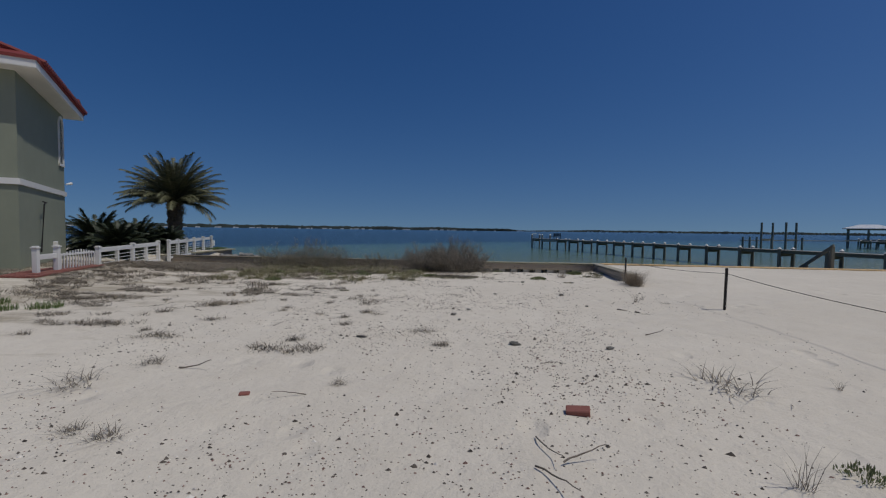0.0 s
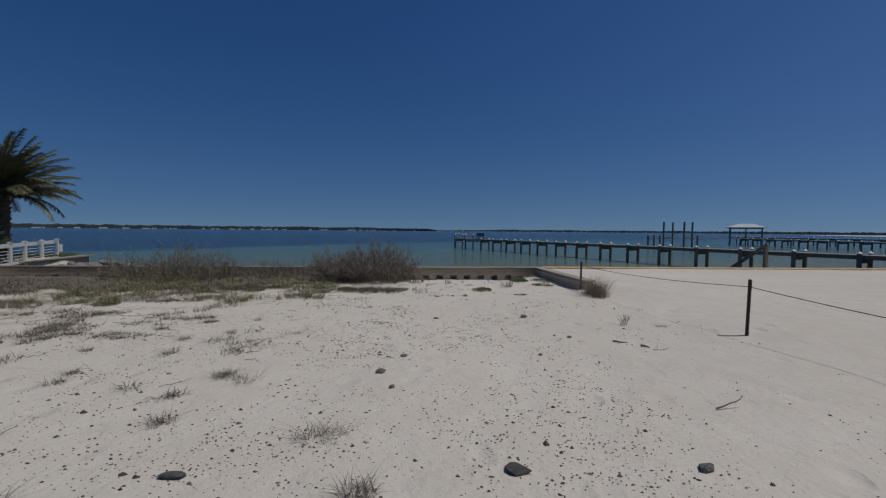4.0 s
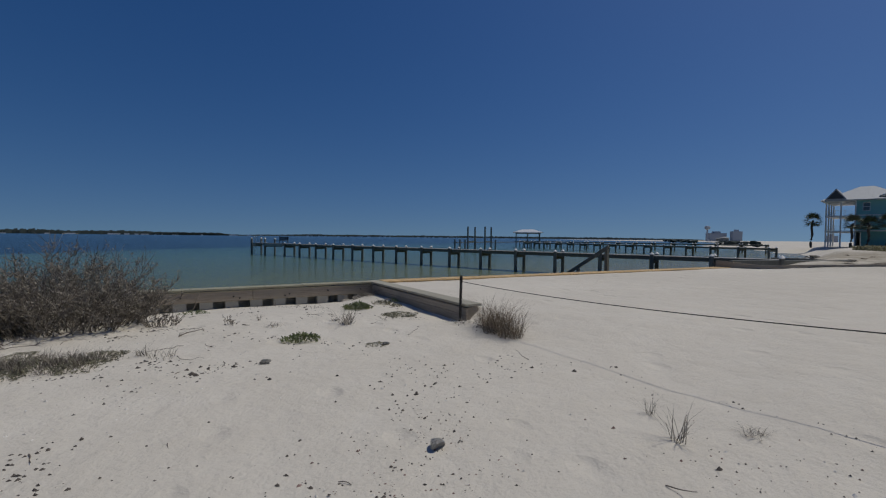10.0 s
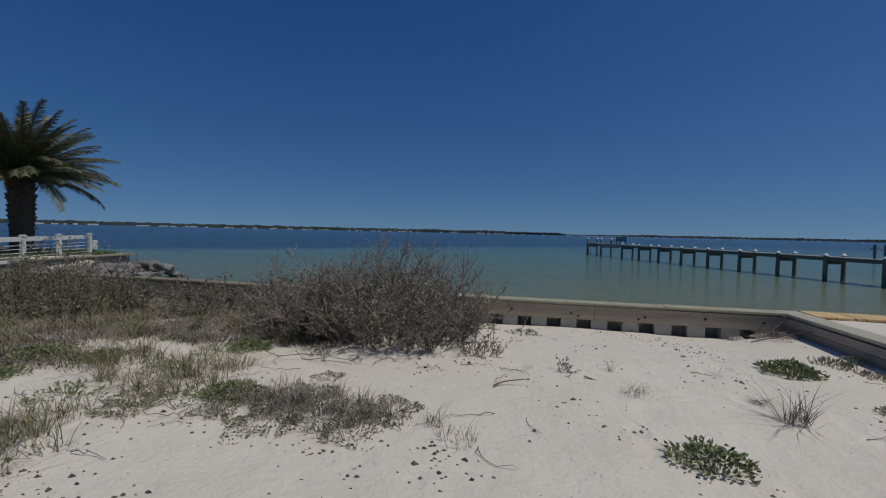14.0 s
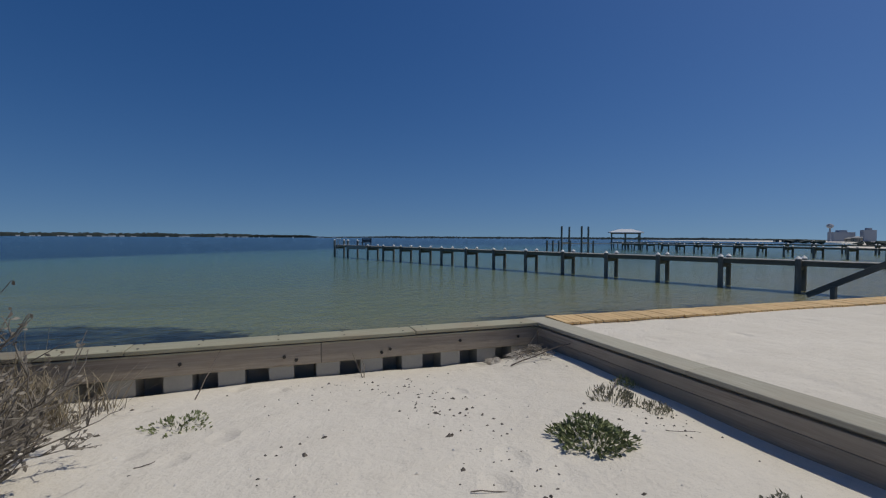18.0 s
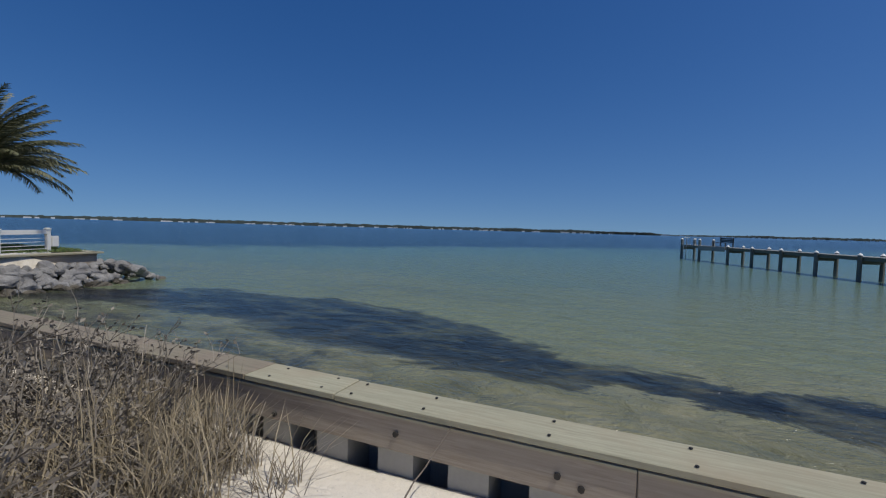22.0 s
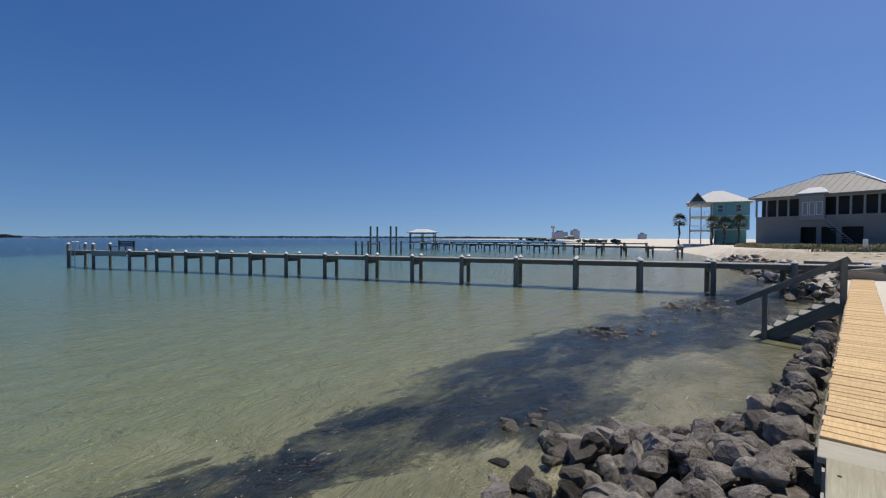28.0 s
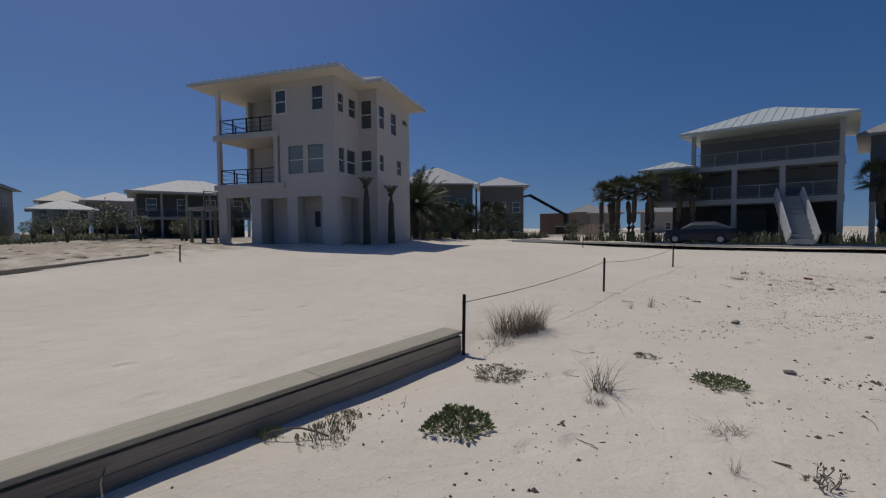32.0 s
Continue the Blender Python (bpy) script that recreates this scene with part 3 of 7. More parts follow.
def pier(name, label, a, b, bents, width, deck_z, pile_top, mat_pile, r=0.13, rails=False, plank_step=None):
    ob = thing(name, label=label, category="pier")
    d = (b - a).normalized()
    s = Vector((d.y, -d.x, 0))
    for t in bents if isinstance(bents, list) else [i / (bents - 1) for i in range(bents)]:
        c = a.lerp(b, t)
        for k in (-1, 1):
            p = c + s * k * (width / 2 + r * 0.6)
            round_pile("post", ob, p.x, p.y, -3.0, pile_top, r, mat_pile)
        board("cross_beam", ob, c - s * (width / 2 + r) + Vector((0, 0, deck_z - 0.36)), c + s * (width / 2 + r) + Vector((0, 0, deck_z - 0.36)), 0.09, 0.24, M_DOCK)
    for k in (-0.46, 0, 0.46):
        board("stringer", ob, a + s * k * width + Vector((0, 0, deck_z - 0.14)), b + s * k * width + Vector((0, 0, deck_z - 0.14)), 0.06, 0.22, M_DOCK)
    if plank_step:
        ln = (b - a).length
        n = int(ln / plank_step)
        me = finish(boxes(((-plank_step * 0.48, -width / 2 - 0.04, -0.02), (plank_step * 0.48, width / 2 + 0.04, 0.02))), "deck_board", M_DECK)
        ang = math.degrees(math.atan2(d.y, d.x))
        rr = random.Random(3)
        for i in range(n):
            c = a.lerp(b, (i + 0.5) / n)
            p = part("deck_board", me, None, ob)
            p.matrix_local = pose(c.x, c.y, deck_z - 0.008 + rr.uniform(-0.003, 0.003), 0, 0, ang + rr.uniform(-0.4, 0.4))
    else:
        board("deck", ob, a + Vector((0, 0, deck_z - 0.005)), b + Vector((0, 0, deck_z - 0.005)), width + 0.08, 0.04, M_DECK)
    return ob


pier("long_pier", "long narrow timber pier with white-capped piles", PIER_A, PIER_B, PIER_BENTS, 1.25, 0.42, 0.50, M_PILE, 0.13, plank_step=0.19)
far_a, far_b = Vector((71.7, 39.5, 0)), Vector((77.5, 98.5, 0))
far_pier = pier("far_pier", "far timber pier with a roofed boathouse", far_a, far_b, 15, 1.6, 0.42, 0.5, M_PILE, 0.15)

# ---- house parts ----


def wall_grid(w, h, t, holes):
    """Wall in the local xz plane, thickness t towards +y, with rectangular holes (x0, x1, z0, z1)."""
    xs = sorted({0.0, w, *[v for o in holes for v in o[:2]]})
    zs = sorted({0.0, h, *[v for o in holes for v in o[2:]]})
    bm = bmesh.new()
    cells = {}

    def solid(i, j):
        if not (0 <= i < len(xs) - 1 and 0 <= j < len(zs) - 1):
            return False
        cx, cz = (xs[i] + xs[i + 1]) / 2, (zs[j] + zs[j + 1]) / 2
        return not any(o[0] < cx < o[1] and o[2] < cz < o[3] for o in holes)

    def vert(i, k, j):
        key = (i, k, j)
        if key not in cells:
            cells[key] = bm.verts.new((xs[i], k * t, zs[j]))
        return cells[key]

    for i in range(len(xs) - 1):
        for j in range(len(zs) - 1):
            if not solid(i, j):
                continue
            a = [vert(i, 0, j), vert(i + 1, 0, j), vert(i + 1, 0, j + 1), vert(i, 0, j + 1)]
            b = [vert(i, 1, j), vert(i + 1, 1, j), vert(i + 1, 1, j + 1), vert(i, 1, j + 1)]
            bm.faces.new(a)
            bm.faces.new(list(reversed(b)))
            for di, dj, p, q in ((0, -1, 0, 1), (1, 0, 1, 2), (0, 1, 2, 3), (-1, 0, 3, 0)):
                if not solid(i + di, j + dj):
                    bm.faces.new((a[q], a[p], b[p], b[q]))
    return bm


def add_window(house, m, w, h, bars=1, vbars=0, frame_mat=None, trim=0.07, depth=0.10):
    """Window unit in the local xz plane facing -y, origin at its lower left corner."""
    bm = bmesh.new()
    for lo, hi in (((-trim, -0.03, -trim), (0, depth, h + trim)), ((w, -0.03, -trim), (w + trim, depth, h + trim)), ((0, -0.03, h), (w, depth, h + trim)), ((0, -0.03, -trim), (w, depth, 0))):
        box(bm, lo, hi)
    for i in range(bars):
        z = h * (i + 1) / (bars + 1)
        box(bm, (0, 0.01, z - 0.03), (w, depth - 0.01, z + 0.03))
    for i in range(vbars):
        x = w * (i + 1) / (vbars + 1)
        box(bm, (x - 0.03, 0.012, 0), (x + 0.03, depth - 0.012, h))
    ob = part("window", bm, frame_mat or M_WHITE, house, "white framed sash window")
    ob.matrix_local = m
    pane = part("pane", boxes(((0.0, depth * 0.55, 0.0), (w, depth * 0.55 + 0.012, h))), M_GLASS, ob, "dark reflecting glass pane")
    return ob


def hip_roof(x0, x1, y0, y1, rise, thick=0.22, seam=0.0):
    """Closed hip roof over the eave rectangle, eaves at z = 0, raised seams every seam metres."""
    bm = bmesh.new()
    w, d = x1 - x0, y1 - y0
    half = min(w, d) / 2
    cx, cy = (x0 + x1) / 2, (y0 + y1) / 2
    if w >= d:
        ra, rb = (x0 + half, cy), (x1 - half + 1e-3, cy)
    else:
        ra, rb = (cx, y0 + half), (cx, y1 - half + 1e-3)
    lo = [bm.verts.new((*p, 0)) for p in ((x0, y0), (x1, y0), (x1, y1), (x0, y1))]
    hi = [bm.verts.new((v.co.x, v.co.y, thick)) for v in lo]
    r0, r1 = bm.verts.new((*ra, rise + thick)), bm.verts.new((*rb, rise + thick))
    bm.faces.new(list(reversed(lo)))
    for i in range(4):
        bm.faces.new((lo[i], lo[(i + 1) % 4], hi[(i + 1) % 4], hi[i]))
    quads = ((hi[0], hi[1], r1, r0), (hi[1], hi[2], r1), (hi[2], hi[3], r0, r1), (hi[3], hi[0], r0)) if w >= d else ((hi[0], hi[1], r0), (hi[1], hi[2], r1, r0), (hi[2], hi[3], r1), (hi[3], hi[0], r0, r1))
    for q in quads:
        bm.faces.new(q)
    if seam:
        slope = rise / half
        n = int(w / seam)
        for i in range(1, n):
            x = x0 + w * i / n
            run = min(x - x0, x1 - x, half)
            if run > 0.3:
                for s, y in ((1, y0), (-1, y1)):
                    beam(bm, (x, y, thick + 0.02), (x, y + s * run, thick + 0.02 + run * slope), 0.04, 0.05)
        n = int(d / seam)
        for i in range(1, n):
            y = y0 + d * i / n
            run = min(y - y0, y1 - y, half)
            if run > 0.3:
                for s, x in ((1, x0), (-1, x1)):
                    beam(bm, (x, y, thick + 0.02), (x + s * run, y, thick + 0.02 + run * slope), 0.04, 0.05)
    return bm


def railing(name, parent, a, b, h, mat, step=0.9, bars=0, label="", post=0.07):
    """Posts, top and bottom rail, optional thin bars, one part."""
    a, b = Vector(a), Vector(b)
    bm = bmesh.new()
    n = max(1, round((b - a).length / step))
    for i in range(n + 1):
        p = a.lerp(b, i / n)
        box(bm, (p.x - post / 2, p.y - post / 2, p.z), (p.x + post / 2, p.y + post / 2, p.z + h))
    up = Vector((0, 0, h))
    beam(bm, a + up, b + up, 0.09, 0.05)
    beam(bm, a + Vector((0, 0, 0.12)), b + Vector((0, 0, 0.12)), 0.05, 0.05)
    for i in range(1, bars + 1):
        z = 0.12 + (h - 0.12) * i / (bars + 1)
        beam(bm, a + Vector((0, 0, z)), b + Vector((0, 0, z)), 0.02, 0.02)
    return part(name, bm, mat, parent, label)


# ---- pale stucco house: local x along the balcony face, local y out of that face ----
HOUSE = pose(24.55, 4.83, 0.64, 0, 0, 21.4) @ Matrix.Diagonal((0.984, 1.099, 1.0, 1))
stucco = thing("stucco_house", HOUSE, "pale stucco three-storey house with corner balconies, seen in shade", "house")
W_ALL = 9.95


def placed(name, bm, m, mat=M_STUCCO, label=""):
    ob = part(name, bm, mat, stucco, label)
    ob.matrix_local = m
    return ob


# front face runs along local x at y = 0; wall_grid thickness goes to -y by a half turn
def front(x):
    return pose(x, 0, 0, 0, 0, 180)


f_low = [(0.75, 2.97, -0.01, 3.45), (3.83, 6.06, -0.01, 3.3), (6.9, 8.88, -0.01, 3.35)]
placed("wall", wall_grid(W_ALL, 4.15, 0.35, [(a, b, max(0.0, c), d) for a, b, c, d in f_low]), front(W_ALL))
up_holes = [(4.4 - 3.72, 4.4 - 2.53, 0.75, 2.6), (4.4 - 2.12, 4.4 - 0.93, 0.75, 2.6), (4.4 - 1.73, 4.4 - 0.92, 4.9, 6.4)]
placed("wall", wall_grid(4.4, 7.0, 0.3, up_holes), front(4.4) @ pose(0, 0, 4.15))
placed("wall", wall_grid(0.6, 3.3, 0.3, []), front(5.0) @ pose(0, 0, 7.85))
# west face, then a wing that steps out from it
r_holes = [(0.05, 0.65, 4.95, 6.58), (1.01, 2.05, 4.95, 6.58), (0.05, 0.60, 8.95, 10.13), (1.31, 2.07, 8.92, 10.11)]
R_FACE = pose(0, -0.352, 0, 0, 0, -90)
placed("wall", wall_grid(2.588, 11.15, 0.3, r_holes + [(0.25, 2.45, 0.0, 3.35)]), R_FACE)
n_holes = [(0.17, 0.98, 8.32, 10.29), (0.14, 0.95, 5.3, 6.74)]
N_FACE = pose(0, -2.94, 0, 0, 0, 180)
placed("wall", wall_grid(1.44, 11.15, 0.3, n_holes), N_FACE)
w_holes = [(0.06, 0.75, 8.45, 10.0), (1.86, 2.69, 8.39, 9.99), (3.87, 4.7, 9.6, 9.98), (0.06, 0.62, 5.36, 6.5), (2.8, 3.5, 5.4, 6.5)]
W_FACE = pose(-1.44, -3.244, 0, 0, 0, -90)
placed("wall", wall_grid(5.15, 11.15, 0.3, w_holes), W_FACE)
placed("wall", boxes(((-1.138, -8.39, 0), (0.3, -8.1, 11.15))), Matrix())
placed("recess_wall", boxes(((0.75, -3.1, 0), (0.95, -1.3, 3.5))), Matrix())
placed("recess_wall", wall_grid(5.2, 3.5, 0.15, [(3.55, 4.05, 1.3, 2.4)]), pose(6.1, -1.1, 0, 0, 0, 180))
placed("wall", boxes(((0.304, -8.39, 0), (9.95, -8.1, 11.15))), Matrix())
placed("wall", boxes(((9.65, -8.1, 4.15), (9.95, -3.0, 11.15))), Matrix())
placed("back_wall", wall_grid(9.65, 11.15, 0.25, [(0.0, 2.6, 0.0, 3.5)]), pose(9.95, -3.0, 0, 0, 0, 180))
placed("wall", boxes(((4.1, -3.0, 4.15), (4.4, -0.3, 7.85)), ((4.7, -3.0, 7.85), (5.0, -0.3, 11.15))), Matrix())
placed("inner_wall", boxes(((3.3, -3.0, 0), (3.5, -0.35, 4.1)), ((6.35, -3.0, 0), (6.55, -0.35, 4.1))), Matrix())
placed("slab", boxes(((4.0, -3.0, 3.95), (10.15, 0.12, 4.35)), bevel=0.02), Matrix(), M_STUCCO, "pale balcony slab with stucco edge")
placed("slab", boxes(((4.4, -3.0, 7.5), (10.15, 0.12, 7.9)), bevel=0.02), Matrix(), M_STUCCO, "pale balcony slab with stucco edge")
placed("floor_slab", boxes(((0.32, -8.08, 3.9), (9.63, -0.37, 4.1))), Matrix())
for x, y, z0, z1, r in ((9.8, -0.12, 7.9, 11.15, 0.13), (9.8, -0.12, 4.35, 7.5, 0.13), (4.75, -0.12, 4.35, 7.5, 0.16), (9.8, -2.8, 4.35, 7.5, 0.13), (9.8, -2.8, 7.9, 11.15, 0.13)):
    placed("column", boxes(((x - r, y - r, z0), (x + r, y + r, z1)), bevel=0.01), Matrix(), M_WHITE if z0 > 5 else M_STUCCO)
for z in (4.35, 7.9):
    railing("railing", stucco, (4.9, -0.1, z), (9.7, -0.1, z), 1.05, M_IRON, 1.15, 2, "dark steel balcony railing")
    railing("railing", stucco, (9.8, -0.2, z), (9.8, -2.9, z), 1.05, M_IRON, 1.15, 2, "dark steel balcony railing")
placed("roof", hip_roof(-1.2, 11.1, -9.4, 1.2, 1.9, 0.16, 0.55), pose(0, 0, 11.16), M_METALROOF, "white standing-seam metal hip roof")
M_SOFFIT = paint("cream_soffit", (0.66, 0.61, 0.53), 0.8, 0.04)
placed("soffit", boxes(((-1.15, -9.35, 11.08), (11.05, 1.15, 11.15))), Matrix(), M_SOFFIT, "cream boarded soffit")
placed("wing_roof", hip_roof(-2.6, 4.5, -9.4, -1.8, 1.7, 0.16, 0.55), pose(0, 0, 11.17), M_METALROOF, "white standing-seam roof over the wing")
placed("wing_soffit", boxes(((-2.55, -9.35, 11.085), (-1.155, -1.85, 11.148))), Matrix(), M_SOFFIT, "cream boarded soffit")
# paler colour for the wide lower panes; no blind is built
M_PALEPANE = paint("pale_window_pane", (0.24, 0.275, 0.27), 0.12, 0.05, 20, 0.0)
for a, b, c, d in up_holes:
    w = add_window(stucco, front(4.4) @ pose(a, 0.05, 4.15 + c), b - a, d - c, 1)
    if c < 2:
        w.children[0].data.materials[0] = M_PALEPANE
        w.children[0]["label"] = "pale grey-green window pane"
add_window(stucco, front(4.62) @ pose(0, -0.06, 9.0), 0.84, 1.5, 1)
for a, b, c, d in r_holes:
    add_window(stucco, R_FACE @ pose(a, 0.05, c), b - a, d - c, 1)
for a, b, c, d in n_holes:
    add_window(stucco, N_FACE @ pose(a, 0.05, c), b - a, d - c, 1)
for a, b, c, d in w_holes:
    add_window(stucco, W_FACE @ pose(a, 0.05, c), b - a, d - c, 0 if d - c < 0.6 else 1)
add_window(stucco, pose(2.55, -1.14, 1.3, 0, 0, 180), 0.5, 1.1, 0)
bm = bmesh.new()
for i in range(11):
    box(bm, (7.1 + i * 0.2, -2.7, 0.2 + i * 0.33), (7.4 + i * 0.2, -1.6, 0.26 + i * 0.33))
for y in (-2.7, -1.6):
    beam(bm, (7.0, y, 0.05), (9.4, y, 4.0), 0.05, 0.28)
placed("stair", bm, Matrix(), M_WALE, "dark timber stair to the first floor")

# ---- sage stucco neighbour: K is the corner nearest the water ----
SK, SB = Vector((-19.85, 18.75, 0)), Vector((-15.6, 13.26, 0))
sage_dir = (SB - SK).normalized()
sage_ang = math.degrees(math.atan2(sage_dir.y, sage_dir.x))
sage = thing("sage_house", pose(SK.x, SK.y, 0, 0, 0, sage_ang), "sage green stucco house with white trim and red clay roof", "house")
LEN = (SB - SK).length
# local x from the corner K along the wall, local y towards the lot is +y
wall = part("wall", wall_grid(LEN, 6.75, 0.3, [(0.28, 0.98, 4.42, 6.1)]), M_GREEN, sage)
wall.matrix_local = pose(0, -0.3, 0)
part("wall", boxes(((0, -9, 0), (0.3, -0.3, 6.75))), M_GREEN, sage)
part("wall", boxes(((LEN - 0.3, -9, 0), (LEN, -0.3, 6.75))), M_GREEN, sage)
part("band", boxes(((-0.07, -9, 2.98), (LEN + 0.07, 0.07, 3.18))), M_WHITE, sage, "white stucco band course")
part("soffit", boxes(((-0.6, -10, 6.70), (LEN + 0.6, 0.6, 6.80))), M_WHITE, sage, "white painted soffit")
part("fascia", boxes(((-0.66, -10, 6.72), (-0.6, 0.66, 6.98)), ((-0.6, 0.6, 6.72), (LEN + 0.6, 0.66, 6.98)), ((LEN + 0.6, -10, 6.72), (LEN + 0.66, 0.66, 6.98))), M_WHITE, sage, "white fascia board")
part("roof", hip_roof(-0.7, LEN + 0.7, -10, 0.7, 1.9, 0.10), M_TILE, sage, "red clay tile hip roof").location.z = 6.96
bm = bmesh.new()
for i in range(int((LEN + 1.2) / 0.24)):
    x = -0.6 + i * 0.24
    tube(bm, [(x, 0.80, 7.06), (x, -0.3, 7.45)], 0.085, 8)
for i in range(40):
    y = 0.6 - i * 0.24
    tube(bm, [(-0.80, y, 7.06), (0.3, y, 7.45)], 0.085, 8)
part("roof_tile", bm, M_TILE, sage, "red barrel tiles along the eave")
bm = bmesh.new()
for lo, hi in (((0.16, -0.05, 4.30), (0.28, 0.05, 6.1)), ((0.98, -0.05, 4.30), (1.10, 0.05, 6.1)), ((0.16, -0.05, 4.30), (1.10, 0.06, 4.42)), ((0.6, -0.12, 4.42), (0.66, -0.06, 6.4)), ((0.28, -0.12, 5.3), (0.98, -0.06, 5.36))):
    box(bm, lo, hi)
for i in range(10):
    a0, a1 = math.pi * i / 10, math.pi * (i + 1) / 10
    beam(bm, (0.63 + 0.41 * math.cos(a0), 0, 6.1 + 0.41 * math.sin(a0)), (0.63 + 0.41 * math.cos(a1), 0, 6.1 + 0.41 * math.sin(a1)), 0.1, 0.12)
win = part("window", bm, M_WHITE, sage, "tall arched window with white surround")
part("pane", boxes(((0.28, -0.10, 4.42), (0.98, -0.088, 6.1))), M_GLASS, win)
bm = bmesh.new()
tube(bm, [(4.2, 0.05, 2.55), (4.2, 0.16, 2.5), (4.5, 0.16, 2.45), (4.55, 0.05, 0.6)], 0.03, 6)
part("drain_pipe", bm, M_IRON, sage, "thin dark wall pipe")
part("utility_box", boxes(((2.2, 0, 0.5), (2.5, 0.12, 0.95)), bevel=0.01), M_WHITE, sage)
bm = bmesh.new()
tube(bm, [(-0.02, 0.05, 3.55), (-0.3, 0.2, 3.62)], [0.03, 0.07], 8)
part("floodlight", bm, M_WHITE, sage, "small white corner floodlight")

# ---- white fence, gate and neighbour's seawall ----
FE, FS = Vector((-19.65, 29.15, -0.02)), Vector((-14.85, 15.35, -0.18))
fence = thing("white_fence", label="white post fence with cable rails beside the lawn", category="fence")
fdir = (FS - FE).normalized()
fang = math.degrees(math.atan2(fdir.y, fdir.x))
FENCE_LEN = (FS - FE).length
post_me = finish(boxes(((-0.07, -0.07, -0.15), (0.07, 0.07, 0.98)), ((-0.095, -0.095, 0.98), (0.095, 0.095, 1.02)), ((-0.06, -0.06, 1.02), (0.06, 0.06, 1.05)), bevel=0.006), "post", M_WHITE)
low_post_me = finish(boxes(((-0.06, -0.06, -0.15), (0.06, 0.06, 0.9)), bevel=0.006), "post", M_WHITE)
FENCE_RUNS = ((0.0, 1.85, 3.63, 5.0, 6.4, 7.7), (9.05, 10.46, 11.78, 13.13, 14.55))
for k, run in enumerate(FENCE_RUNS):
    for i, u in enumerate(run):
        p = part("post", post_me if k == 0 or i % 2 == 0 else low_post_me, None, fence)
        p.matrix_local = pose(*FE.lerp(FS, u / FENCE_LEN), 0, 0, fang)
    for u, v in zip(run, run[1:]):
        a, b = FE.lerp(FS, u / FENCE_LEN), FE.lerp(FS, v / FENCE_LEN)
        board("top_rail", fence, a + Vector((0, 0, 0.88)), b + Vector((0, 0, 0.88)), 0.09, 0.17, M_WHITE)
        board("bottom_rail", fence, a + Vector((0, 0, 0.06)), b + Vector((0, 0, 0.06)), 0.05, 0.12, M_WHITE)
        for j in range(4):
            board("cable", fence, a + Vector((0, 0, 0.22 + 0.14 * j)), b + Vector((0, 0, 0.22 + 0.14 * j)), 0.022, 0.022, M_WHITE, bevel=0)
end_box = tagged(new("fence_end_box", finish(boxes(((-0.22, -0.1, 0.30), (0.02, 0.1, 0.72)), bevel=0.01), "fence_end_box", M_WHITE)), "small white box on the fence's end post", "box")
end_box.matrix_basis = pose(FE.x, FE.y + 0.12, FE.z, 0, 0, fang)
gate = thing("white_gate", label="low white picket gate with arched top", category="gate")
G0 = FS + fdir * 0.22
gd = Vector((fdir.x, fdir.y, 0))
GATE_W = 1.95
for i in range(13):
    p = G0 + gd * (GATE_W * i / 12)
    h = 0.86 + 0.12 * math.sin(math.pi * i / 12)
    board("picket", gate, p + Vector((0, 0, 0.1)), p + Vector((0, 0, h)), 0.03, 0.045, M_WHITE, up=(1, 0.01, 0))
for z in (0.14, 0.84):
    board("rail", gate, G0 + Vector((0, 0, z)), G0 + gd * GATE_W + Vector((0, 0, z)), 0.045, 0.07, M_WHITE)
portal = thing("gate_post_frame", label="white boxed post frame beside the gate", category="gate post")
for d in (2.15, 3.15):
    p = G0 + gd * d
    q = part("post", post_me, None, portal)
    q.matrix_local = pose(p.x, p.y, -0.05, 0, 0, fang)
board("rail", portal, G0 + gd * 2.15 + Vector((0, 0, 0.83)), G0 + gd * 3.15 + Vector((0, 0, 0.83)), 0.06, 0.16, M_WHITE)
path_m = thing("brick_path", label="red brick path beside the gate", category="path", kind="structure")
rnd = random.Random(5)
bk = finish(boxes(((-0.1, -0.05, -0.03), (0.1, 0.05, 0.03)), bevel=0.006), "brick", M_BRICK)
for i in range(18):
    for j in range(8):
        p = G0 + gd * (0.2 + 0.21 * i) + Vector((-gd.y, gd.x, 0)) * (-0.5 + 0.12 * j)
        b = part("brick", bk, None, path_m)
        b.matrix_local = pose(p.x, p.y, ground_z(p.x, p.y) + 0.035 + rnd.uniform(0, 0.01), 0, 0, math.degrees(math.atan2(gd.y, gd.x)))

nb = thing("neighbour_seawall", label="pale timber seawall edging the lawn above boulders", category="seawall", kind="structure")
board("cap_board", nb, (-18.15, 22.6, 0.02), (-19.0, 30.55, 0.02), 0.4, 0.07, M_CAP)
board("cap_board", nb, (-18.8, 30.5, 0.02), (-45, 30.9, 0.02), 0.4, 0.07, M_CAP)
board("face", nb, (-18.2, 22.6, -0.9), (-19.0, 30.4, -0.9), 0.12, 1.8, M_WALE)
board("face", nb, (-18.95, 30.45, -0.9), (-45, 30.9, -0.9), 0.12, 1.8, M_WALE)


